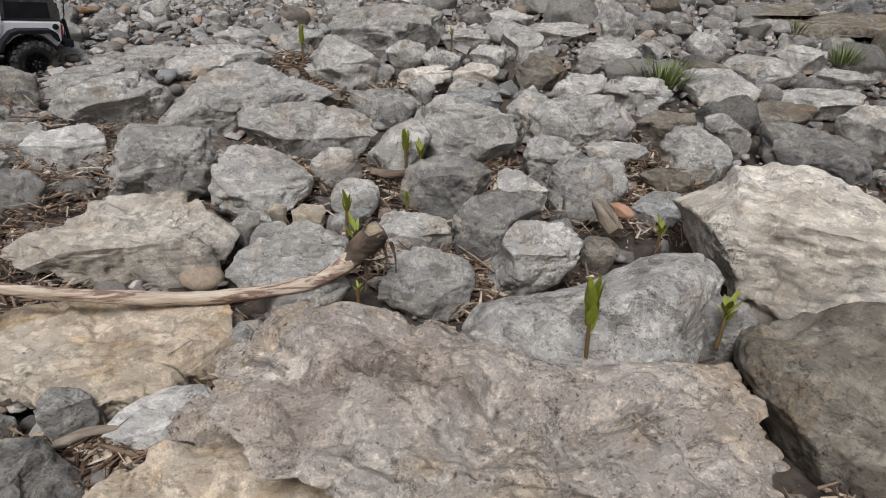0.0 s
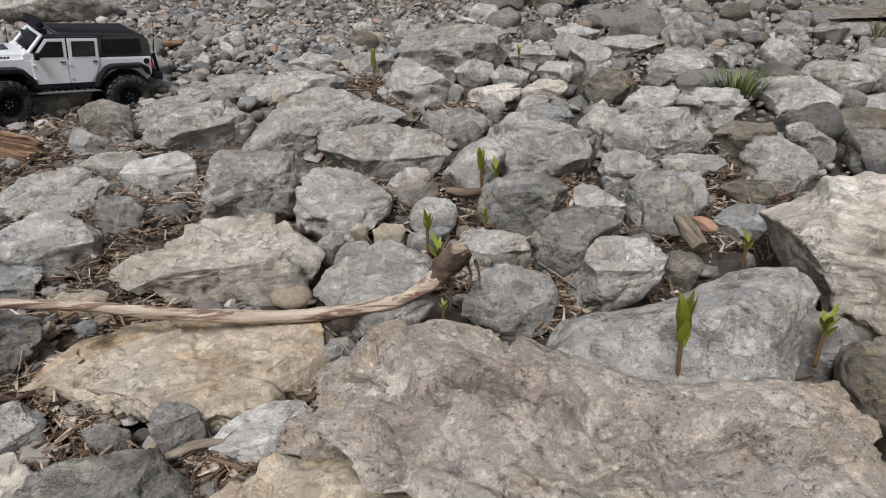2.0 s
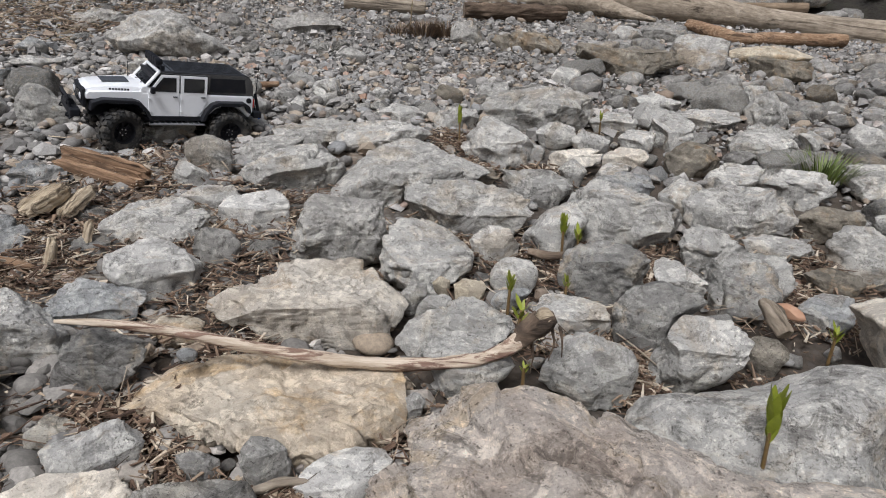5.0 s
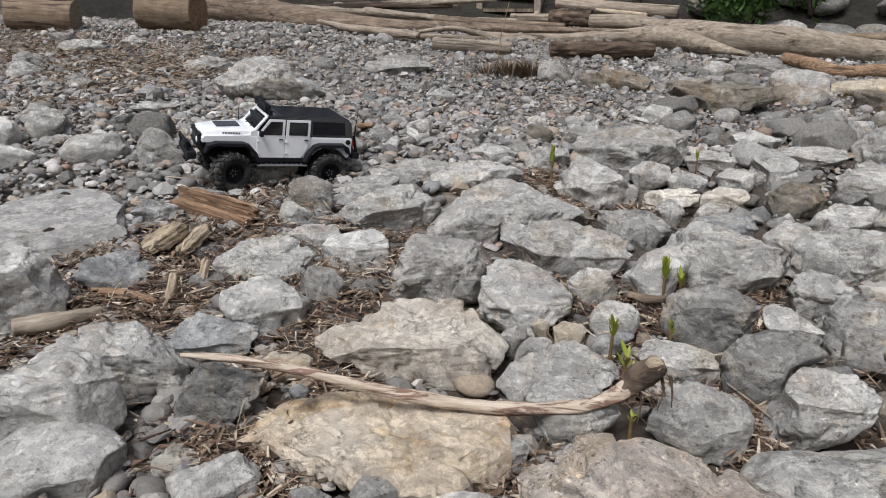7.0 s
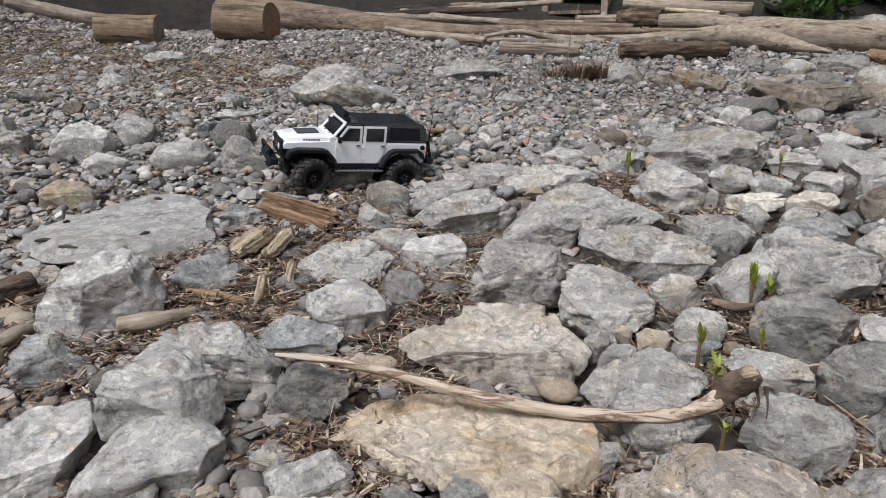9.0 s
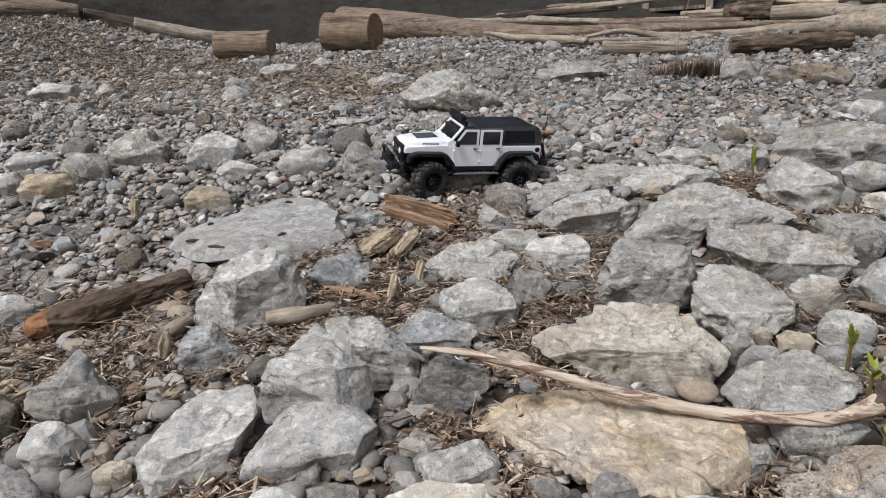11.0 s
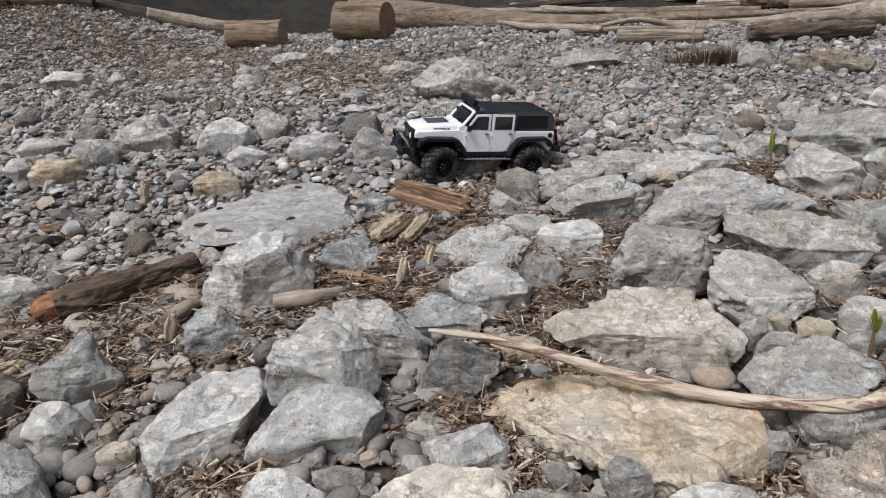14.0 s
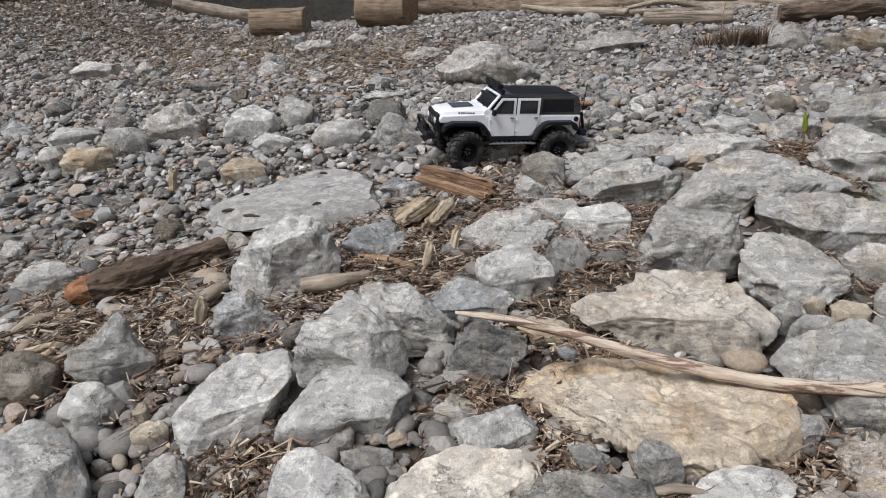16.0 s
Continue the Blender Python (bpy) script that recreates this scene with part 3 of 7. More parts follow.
stone(-1.762, 2.531, 0.461, -33, 5, 0.150, 0.075, (131, 108, 98, 96, 90, 90, 97, 100, 108, 127, 167, 208, 248, 223, 122, 94, 83, 79, 81, 89, 106, 145, 176, 244), 'p', 'a', 65)
stone(-2.375, 2.907, 0.482, -35, 3, 0.078, 0.032, (125, 109, 67, 51, 43, 40, 40, 43, 49, 64, 74, 96, 143, 115, 65, 48, 40, 36, 36, 37, 43, 53, 79, 113), 'p', 's', 66)
stone(-3.304, 3.035, 0.553, -44, 2, 0.092, 0.031, (151, 120, 68, 50, 42, 38, 37, 39, 45, 56, 83, 131, 156, 102, 67, 53, 46, 44, 44, 48, 52, 60, 78, 123), 'p', 's', 67)
stone(-3.188, 3.267, 0.570, -41, 2, 0.046, 0.034, (71, 49, 40, 39, 42, 37, 39, 48, 80, 49, 33, 28, 28, 33, 50, 62), 'p', 'r', 68)
stone(0.081, 0.478, 0.209, 6, 43, 0.170, 0.060, (277, 281, 282, 262, 183, 132, 113, 102, 94, 90, 90, 90, 93, 97, 103, 113, 130, 157, 171, 195, 242, 277, 292, 305, 307, 239, 217, 174, 144, 135, 133, 133, 129, 122, 117, 115, 115, 116, 120, 126, 135, 144, 153, 167, 188, 218, 257, 271), 'n', 's', 69)
stone(-0.199, 0.496, 0.181, -24, 41, 0.029, 0.024, (43, 28, 23, 23, 27, 39, 43, 50, 48, 29, 22, 21, 23, 30, 48, 52), 'n', 'a', 70)
stone(-0.171, 0.426, 0.142, -25, 48, 0.083, 0.044, (120, 90, 75, 69, 64, 64, 68, 79, 95, 104, 121, 136, 148, 86, 63, 52, 48, 47, 49, 55, 69, 102, 177, 159), 'c', 'a', 71)
stone(-0.143, 0.462, 0.189, -20, 44, 0.015, 0.012, (16, 15, 15, 14, 14, 18, 21, 20, 15, 13, 14, 14, 16, 22, 19, 20), 'n', 'r', 72)
stone(0.256, 0.816, 0.106, 15, 33, 0.114, 0.070, (155, 193, 208, 194, 147, 106, 82, 72, 70, 73, 85, 112, 182, 215, 200, 175, 144, 126, 119, 114, 111, 116, 130, 138), 'p', 'r', 73)
stone(0.615, 0.948, 0.210, 32, 22, 0.130, 0.080, (189, 171, 131, 113, 101, 98, 102, 114, 128, 153, 175, 182, 230, 198, 155, 133, 128, 132, 128, 131, 131, 139, 158, 188), 'k', 's', 74)
stone(0.558, 0.681, 0.091, 38, 33, 0.100, 0.090, (118, 121, 127, 143, 149, 151, 144, 134, 126, 126, 132, 151, 136, 102, 91, 87, 90, 94, 101, 104, 114, 127, 127, 121), 'b', 'r', 75)
stone(0.435, 0.815, 0.108, 26, 31, 0.036, 0.043, (50, 61, 58, 58, 53, 55, 49, 47, 49, 53, 70, 61, 57, 45, 43, 48), 'g', 'r', 76)
stone(0.165, 0.954, 0.146, 8, 28, 0.051, 0.054, (76, 91, 84, 68, 61, 65, 57, 52, 55, 78, 110, 63, 49, 45, 48, 60), 'p', 'a', 77)
stone(0.309, 1.258, 0.160, 13, 21, 0.066, 0.044, (82, 82, 87, 62, 55, 57, 70, 81, 80, 76, 83, 67, 65, 70, 62, 65), 'p', 'a', 78)
stone(0.356, 1.636, 0.192, 11, 16, 0.077, 0.040, (134, 113, 96, 86, 69, 62, 59, 61, 68, 78, 90, 115, 137, 124, 114, 80, 65, 58, 56, 57, 64, 73, 91, 130), 'p', 'r', 79)
stone(0.557, 1.886, 0.201, 16, 13, 0.063, 0.036, (96, 95, 87, 62, 50, 44, 42, 43, 48, 58, 78, 94, 121, 82, 66, 58, 55, 54, 53, 55, 61, 69, 71, 79), 'p', 'a', 80)
stone(0.838, 2.020, 0.197, 22, 12, 0.070, 0.036, (118, 86, 71, 64, 58, 51, 49, 50, 55, 66, 90, 114, 127, 89, 73, 65, 56, 50, 48, 49, 54, 66, 92, 114), 'p', 'a', 81)
stone(0.929, 1.559, 0.150, 30, 16, 0.088, 0.042, (134, 100, 78, 64, 55, 51, 51, 55, 64, 84, 126, 147, 135, 114, 96, 68, 56, 50, 48, 50, 57, 75, 121, 140), 'd', 's', 82)
stone(0.598, 1.466, 0.166, 21, 17, 0.048, 0.049, (85, 71, 57, 54, 60, 62, 75, 76, 82, 73, 64, 56, 55, 64, 70, 74), 'p', 'a', 83)
stone(0.739, 1.645, 0.166, 23, 15, 0.040, 0.036, (56, 36, 30, 29, 34, 48, 55, 72, 51, 38, 34, 33, 33, 39, 59, 65), 'p', 'a', 84)
stone(0.586, 1.668, 0.173, 18, 15, 0.042, 0.029, (73, 78, 45, 35, 33, 36, 47, 54, 76, 67, 62, 39, 32, 31, 35, 50), 'b', 'r', 85)
stone(1.034, 2.205, 0.208, 24, 11, 0.068, 0.044, (108, 92, 84, 65, 54, 48, 47, 49, 55, 68, 88, 109, 114, 88, 76, 62, 55, 53, 55, 62, 68, 71, 79, 97), 'p', 'r', 86)
stone(1.262, 2.401, 0.215, 27, 9, 0.052, 0.046, (80, 83, 56, 45, 43, 48, 64, 77, 98, 63, 53, 52, 60, 56, 59, 73), 'p', 'a', 87)
stone(0.929, 2.437, 0.240, 20, 9, 0.043, 0.046, (68, 53, 50, 44, 42, 49, 69, 68, 70, 56, 45, 43, 48, 56, 57, 69), 'p', 'a', 88)
stone(0.632, 2.633, 0.283, 13, 8, 0.044, 0.055, (71, 77, 58, 53, 57, 67, 60, 63, 78, 71, 72, 58, 51, 54, 67, 69), 'p', 'r', 89)
stone(1.318, 2.227, 0.182, 30, 11, 0.062, 0.028, (105, 92, 68, 48, 40, 35, 34, 35, 40, 48, 63, 71, 90, 103, 75, 61, 44, 36, 33, 32, 34, 38, 47, 68), 'p', 's', 90)
stone(0.944, 1.821, 0.166, 27, 14, 0.088, 0.029, (84, 98, 54, 42, 39, 42, 56, 68, 89, 78, 70, 55, 43, 40, 44, 58), 'b', 's', 91)
stone(1.159, 2.017, 0.166, 29, 12, 0.091, 0.022, (119, 124, 79, 51, 40, 35, 33, 33, 36, 42, 56, 92, 124, 137, 77, 52, 41, 37, 35, 36, 39, 47, 62, 79), 'p', 's', 92)
stone(1.201, 1.788, 0.158, 33, 13, 0.055, 0.046, (91, 83, 77, 77, 63, 55, 51, 52, 56, 66, 72, 79, 96, 92, 78, 70, 60, 55, 55, 59, 68, 65, 68, 75), 'p', 'a', 93)
stone(0.246, 2.212, 0.255, 6, 10, 0.049, 0.040, (74, 56, 48, 49, 51, 46, 50, 64, 72, 59, 58, 45, 42, 45, 59, 66), 'p', 'a', 94)
stone(0.063, 2.296, 0.266, 1, 10, 0.051, 0.027, (82, 70, 42, 34, 33, 36, 48, 57, 86, 69, 47, 34, 30, 30, 37, 60), 'p', 's', 95)
stone(0.385, 2.498, 0.263, 8, 9, 0.083, 0.023, (133, 117, 61, 44, 36, 32, 31, 32, 36, 44, 58, 79, 138, 98, 68, 55, 43, 36, 33, 33, 35, 40, 50, 76), 'p', 's', 96)
stone(0.298, 1.990, 0.227, 8, 12, 0.034, 0.036, (56, 54, 41, 38, 41, 42, 39, 43, 57, 56, 53, 38, 33, 34, 40, 54), 'b', 'a', 97)
stone(0.390, 1.907, 0.209, 11, 13, 0.047, 0.029, (68, 89, 48, 37, 34, 37, 43, 47, 63, 81, 56, 36, 30, 30, 34, 50), 'p', 'a', 98)
stone(0.542, 2.264, 0.235, 13, 10, 0.066, 0.029, (115, 94, 70, 49, 40, 36, 34, 36, 40, 48, 68, 86, 106, 91, 62, 50, 44, 42, 43, 47, 49, 52, 59, 75), 'p', 's', 99)
stone(0.424, 1.504, 0.154, 15, 18, 0.047, 0.011, (78, 58, 30, 22, 20, 22, 28, 48, 77, 52, 35, 30, 25, 24, 28, 39), 'p', 's', 100)
stone(0.446, 1.221, 0.130, 19, 22, 0.054, 0.018, (38, 41, 53, 37, 32, 32, 31, 33, 42, 49, 45, 37, 30, 29, 34, 41), 'p', 'a', 101)
stone(0.505, 1.361, 0.138, 19, 20, 0.032, 0.016, (51, 39, 25, 21, 20, 24, 34, 41, 57, 34, 27, 26, 26, 24, 27, 37), 'b', 'r', 102)
stone(-0.186, 2.260, 0.302, -1, 10, 0.110, 0.061, (176, 180, 136, 100, 84, 76, 75, 77, 81, 91, 114, 167, 213, 183, 129, 98, 83, 77, 77, 82, 95, 105, 120, 152), 'p', 'a', 103)
stone(0.139, 3.237, 0.389, 4, 6, 0.160, 0.075, (253, 218, 103, 70, 57, 51, 49, 50, 56, 68, 95, 254, 232, 137, 105, 98, 94, 81, 76, 77, 84, 97, 112, 144), 'b', 's', 104)
stone(-0.353, 3.481, 0.424, -4, 5, 0.100, 0.039, (168, 146, 95, 66, 54, 48, 46, 48, 53, 65, 91, 140, 185, 137, 82, 62, 53, 47, 45, 47, 52, 63, 89, 164), 'b', 's', 105)
stone(-0.658, 3.492, 0.460, -9, 4, 0.080, 0.049, (60, 50, 46, 45, 48, 55, 59, 58, 61, 70, 89, 99, 100, 108, 81, 66, 60, 58, 60, 62, 68, 82, 112, 81), 'g', 'a', 106)
stone(0.394, 4.204, 0.456, 7, 3, 0.100, 0.048, (126, 121, 106, 74, 61, 54, 52, 54, 60, 72, 87, 120, 127, 131, 84, 64, 54, 50, 50, 53, 60, 67, 83, 119), 'g', 's', 107)
stone(0.172, 4.098, 0.445, 4, 4, 0.069, 0.037, (83, 81, 52, 43, 42, 49, 65, 70, 91, 74, 64, 46, 40, 42, 52, 84), 'p', 'a', 108)
stone(0.903, 3.885, 0.385, 14, 5, 0.120, 0.046, (226, 156, 95, 72, 58, 50, 47, 48, 52, 61, 81, 134, 202, 163, 112, 73, 57, 50, 47, 48, 52, 61, 81, 136), 't', 'r', 109)
stone(0.881, 3.498, 0.360, 16, 6, 0.100, 0.056, (141, 139, 78, 56, 46, 42, 40, 42, 47, 61, 93, 151, 146, 129, 113, 91, 70, 60, 56, 56, 60, 69, 90, 143), 'b', 'a', 110)
stone(-0.129, 2.851, 0.339, -0, 7, 0.038, 0.035, (61, 63, 49, 39, 38, 42, 52, 52, 61, 66, 51, 42, 36, 36, 43, 66), 'p', 'r', 111)
stone(-0.116, 2.073, 0.258, -0, 12, 0.034, 0.030, (53, 51, 39, 33, 34, 40, 39, 43, 60, 49, 44, 37, 31, 30, 35, 50), 'p', 'r', 112)
stone(-0.014, 2.050, 0.245, 3, 13, 0.036, 0.025, (60, 48, 32, 27, 27, 32, 46, 49, 63, 48, 40, 32, 28, 28, 34, 54), 'p', 'r', 113)
stone(0.134, 2.138, 0.244, 6, 12, 0.052, 0.024, (55, 60, 39, 31, 29, 33, 41, 48, 60, 50, 49, 36, 30, 30, 35, 51), 'p', 'r', 114)
stone(0.251, 2.235, 0.262, 9, 11, 0.100, 0.046, (63, 72, 62, 56, 60, 60, 62, 76, 71, 59, 58, 67, 62, 60, 69, 65), 'p', 'a', 115)
stone(0.285, 1.992, 0.230, 11, 13, 0.048, 0.038, (80, 67, 61, 49, 47, 54, 53, 59, 79, 75, 65, 49, 44, 46, 50, 62), 'b', 'a', 116)
stone(-0.062, 1.880, 0.230, 1, 14, 0.048, 0.023, (77, 84, 39, 28, 25, 26, 33, 50, 72, 74, 44, 29, 24, 24, 29, 42), 'k', 's', 117)
stone(-0.060, 1.762, 0.223, 2, 15, 0.034, 0.029, (38, 30, 26, 26, 32, 33, 30, 32, 42, 30, 26, 26, 31, 35, 31, 31), 'p', 'r', 118)
stone(0.499, 2.216, 0.228, 15, 12, 0.041, 0.022, (66, 59, 36, 29, 28, 31, 33, 41, 68, 61, 39, 27, 23, 23, 28, 43), 'p', 's', 119)
stone(0.636, 2.623, 0.286, 16, 9, 0.055, 0.061, (56, 48, 48, 58, 73, 67, 72, 64, 64, 63, 61, 64, 56, 57, 69, 83), 'p', 'r', 120)
stone(0.440, 2.527, 0.265, 12, 10, 0.049, 0.026, (80, 77, 42, 33, 30, 33, 43, 61, 85, 72, 47, 33, 29, 30, 37, 59), 'p', 's', 121)
stone(0.359, 1.618, 0.194, 16, 17, 0.077, 0.046, (94, 93, 98, 92, 74, 66, 63, 60, 59, 62, 71, 89, 106, 134, 100, 82, 74, 66, 59, 56, 58, 64, 78, 103), 'p', 'a', 122)
stone(0.256, 1.385, 0.171, 14, 20, 0.043, 0.036, (78, 59, 47, 45, 45, 50, 67, 75, 68, 61, 54, 54, 48, 50, 61, 65), 'p', 'a', 123)
stone(0.303, 1.244, 0.154, 18, 22, 0.064, 0.037, (71, 65, 58, 60, 58, 60, 73, 75, 75, 71, 64, 61, 55, 56, 68, 74), 'd', 'a', 124)
stone(0.176, 1.245, 0.152, 13, 23, 0.042, 0.023, (54, 34, 27, 26, 29, 40, 44, 50, 52, 39, 32, 27, 27, 31, 47, 51), 'p', 'a', 125)
stone(0.228, 1.685, 0.200, 11, 16, 0.048, 0.033, (64, 57, 50, 42, 41, 48, 44, 47, 61, 58, 51, 44, 44, 43, 41, 46), 'p', 'a', 126)
stone(0.090, 1.736, 0.207, 6, 16, 0.045, 0.023, (69, 61, 38, 31, 30, 34, 41, 53, 92, 52, 40, 38, 34, 33, 38, 54), 'u', 's', 127)
stone(0.389, 1.877, 0.202, 15, 14, 0.054, 0.024, (60, 69, 42, 31, 28, 29, 36, 41, 57, 64, 57, 34, 27, 25, 28, 38), 'p', 's', 128)
stone(0.090, 1.954, 0.227, 6, 14, 0.047, 0.022, (66, 67, 38, 30, 28, 31, 38, 44, 62, 68, 47, 32, 26, 26, 30, 42), 'k', 's', 129)
stone(0.057, 1.858, 0.213, 5, 15, 0.029, 0.013, (41, 41, 23, 18, 17, 19, 25, 30, 37, 54, 24, 17, 15, 15, 19, 30), 'p', 'r', 130)
stone(-1.133, 1.886, 0.309, -28, 11, 0.057, 0.039, (90, 83, 60, 49, 45, 44, 45, 47, 47, 50, 58, 75, 104, 72, 58, 51, 49, 50, 46, 44, 45, 50, 60, 83), 'q', 'r', 131)
stone(-1.526, 1.889, 0.335, -36, 9, 0.039, 0.041, (60, 57, 45, 43, 48, 46, 43, 47, 62, 59, 54, 42, 37, 39, 48, 58), 'p', 'a', 132)
stone(-1.481, 2.074, 0.339, -33, 8, 0.045, 0.024, (30, 29, 34, 43, 30, 27, 28, 34, 32, 33, 40, 32, 28, 28, 34, 36), 't', 'a', 133)
stone(-1.596, 1.595, 0.322, -42, 10, 0.046, 0.058, (63, 51, 50, 57, 64, 78, 68, 68, 69, 70, 61, 51, 51, 60, 75, 99), 'p', 'a', 134)
stone(-1.816, 1.552, 0.320, -47, 10, 0.059, 0.041, (100, 90, 87, 63, 52, 47, 46, 48, 54, 67, 75, 87, 103, 92, 74, 58, 50, 47, 47, 51, 59, 70, 78, 94), 'q', 'r', 135)
stone(-1.346, 1.886, 0.311, -32, 10, 0.042, 0.023, (71, 49, 34, 30, 31, 35, 39, 54, 68, 58, 36, 28, 26, 28, 37, 67), 'p', 's', 136)
stone(-1.238, 1.618, 0.282, -34, 12, 0.057, 0.030, (97, 66, 48, 39, 34, 33, 34, 37, 44, 61, 68, 82, 85, 73, 54, 41, 35, 33, 33, 35, 41, 52, 68, 85), 'p', 's', 137)
stone(-0.640, 2.089, 0.285, -13, 11, 0.047, 0.021, (78, 51, 33, 27, 27, 31, 44, 59, 88, 56, 37, 28, 26, 27, 35, 62), 'p', 'r', 138)
stone(-0.770, 2.264, 0.312, -15, 10, 0.028, 0.022, (41, 37, 26, 23, 23, 28, 30, 33, 44, 37, 24, 21, 21, 24, 36, 37), 'p', 'r', 139)
stone(-0.544, 2.390, 0.312, -9, 9, 0.031, 0.025, (52, 43, 29, 25, 26, 31, 42, 44, 56, 45, 37, 27, 25, 26, 33, 52), 'b', 'r', 140)
stone(-0.397, 2.504, 0.318, -5, 9, 0.038, 0.031, (61, 69, 44, 35, 34, 38, 45, 50, 67, 62, 50, 36, 31, 32, 40, 64), 'p', 'a', 141)
stone(-0.463, 2.112, 0.280, -8, 11, 0.050, 0.025, (76, 73, 42, 33, 31, 35, 47, 55, 74, 73, 48, 33, 29, 30, 36, 57), 'p', 's', 142)
stone(-0.639, 1.838, 0.267, -14, 13, 0.086, 0.030, (149, 120, 79, 61, 49, 43, 41, 42, 46, 56, 77, 98, 142, 117, 102, 68, 51, 43, 40, 40, 42, 48, 60, 87), 'p', 's', 143)
stone(-0.125, 2.099, 0.256, 1, 12, 0.047, 0.024, (58, 60, 37, 31, 30, 34, 42, 47, 65, 55, 46, 33, 29, 29, 36, 57), 'p', 's', 144)
stone(-1.336, 1.252, 0.243, -42, 15, 0.047, 0.016, (68, 35, 27, 24, 26, 33, 38, 47, 57, 45, 30, 24, 22, 24, 33, 56), 'u', 's', 145)
stone(-1.292, 1.383, 0.253, -38, 14, 0.039, 0.016, (70, 34, 24, 21, 22, 26, 33, 48, 58, 39, 24, 20, 19, 22, 31, 54), 'u', 's', 146)
stone(-0.883, 1.269, 0.219, -29, 18, 0.039, 0.020, (65, 61, 35, 28, 26, 29, 35, 48, 69, 50, 35, 31, 32, 34, 36, 45), 'p', 's', 147)
stone(-0.981, 1.348, 0.240, -30, 16, 0.024, 0.030, (46, 31, 26, 26, 30, 44, 37, 36, 41, 34, 31, 32, 29, 31, 40, 40), 'p', 'a', 148)
stone(-0.979, 0.988, 0.193, -38, 21, 0.024, 0.015, (38, 34, 25, 22, 22, 26, 27, 35, 39, 32, 29, 22, 20, 22, 28, 40), 'd', 's', 149)
stone(-0.687, 0.810, 0.152, -31, 29, 0.029, 0.007, (45, 31, 21, 18, 18, 21, 28, 38, 46, 30, 26, 19, 18, 19, 25, 44), 't', 'r', 150)
stone(-0.327, 1.019, 0.158, -9, 27, 0.014, 0.018, (21, 24, 28, 22, 21, 23, 20, 21, 26, 24, 25, 23, 20, 20, 24, 22), 'g', 'a', 151)
stone(-0.288, 1.081, 0.157, -7, 26, 0.010, 0.011, (15, 17, 13, 12, 13, 15, 14, 15, 19, 15, 11, 10, 11, 13, 18, 15), 't', 'r', 152)
stone(-0.236, 1.100, 0.150, -4, 26, 0.021, 0.004, (32, 27, 16, 13, 12, 14, 19, 24, 31, 29, 15, 12, 11, 11, 15, 27), 't', 'r', 153)
stone(-0.152, 1.074, 0.151, -0, 26, 0.024, 0.016, (24, 40, 27, 17, 14, 14, 16, 22, 30, 40, 28, 24, 19, 16, 16, 18), 'u', 'r', 154)
stone(-0.285, 1.008, 0.150, -7, 28, 0.020, 0.012, (27, 33, 25, 18, 16, 17, 20, 22, 26, 40, 23, 17, 15, 15, 18, 27), 'p', 'a', 155)
stone(0.171, 1.262, 0.152, 9, 22, 0.033, 0.020, (42, 33, 24, 22, 22, 28, 47, 52, 47, 28, 23, 22, 25, 30, 39, 59), 'p', 'a', 158)
stone(0.300, 1.032, 0.122, 17, 27, 0.028, 0.021, (34, 34, 29, 29, 26, 28, 35, 33, 31, 33, 28, 28, 33, 31, 27, 28), 'b', 'r', 159)
stone(0.452, 1.216, 0.131, 21, 23, 0.042, 0.021, (44, 43, 51, 34, 29, 29, 35, 40, 46, 52, 42, 35, 29, 29, 33, 48), 'u', 'a', 160)
stone(0.513, 1.356, 0.139, 21, 20, 0.031, 0.018, (49, 49, 30, 24, 23, 26, 34, 40, 61, 39, 32, 31, 26, 25, 29, 40), 'b', 'r', 161)
stone(1.696, 3.069, 0.244, 28, 7, 0.324, 0.032, (389, 286, 127, 80, 62, 53, 50, 50, 54, 63, 82, 131, 400, 291, 116, 75, 59, 51, 48, 49, 53, 62, 82, 132), 'b', 's', 163)
stone(1.541, 3.300, 0.273, 25, 6, 0.338, 0.027, (191, 160, 63, 41, 32, 28, 26, 26, 28, 33, 44, 73, 231, 167, 60, 38, 29, 25, 23, 24, 25, 30, 39, 62), 'b', 's', 164)
stone(-3.281, 1.153, 0.358, -67, 6, 0.091, 0.021, (60, 51, 38, 35, 37, 48, 46, 50, 67, 51, 41, 37, 33, 35, 44, 71), 'u', 's', 165)
stone(-2.720, 0.996, 0.311, -66, 8, 0.067, 0.026, (45, 47, 49, 38, 36, 39, 40, 42, 53, 45, 41, 43, 38, 36, 40, 50), 'p', 'r', 166)
stone(-1.788, 0.621, 0.204, -64, 16, 0.030, 0.010, (36, 21, 16, 15, 16, 18, 19, 25, 45, 19, 13, 12, 12, 14, 22, 31), 'g', 's', 167)
stone(-2.008, 0.522, 0.213, -70, 14, 0.042, 0.016, (29, 33, 26, 24, 26, 30, 25, 25, 30, 28, 30, 27, 24, 25, 28, 27), 'p', 'r', 168)
stone(-1.580, 0.739, 0.204, -57, 17, 0.028, 0.012, (49, 27, 20, 18, 18, 19, 22, 33, 47, 26, 17, 14, 14, 17, 24, 40), 'g', 's', 169)
stone(-1.398, 0.250, 0.158, -72, 23, 0.052, 0.032, (58, 48, 47, 47, 48, 52, 39, 45, 62, 50, 44, 46, 44, 44, 54, 54), 'b', 'r', 170)
stone(-1.546, 1.889, 0.334, -39, 8, 0.043, 0.038, (69, 61, 55, 57, 41, 36, 37, 44, 70, 74, 49, 36, 33, 35, 45, 66), 'p', 'a', 172)
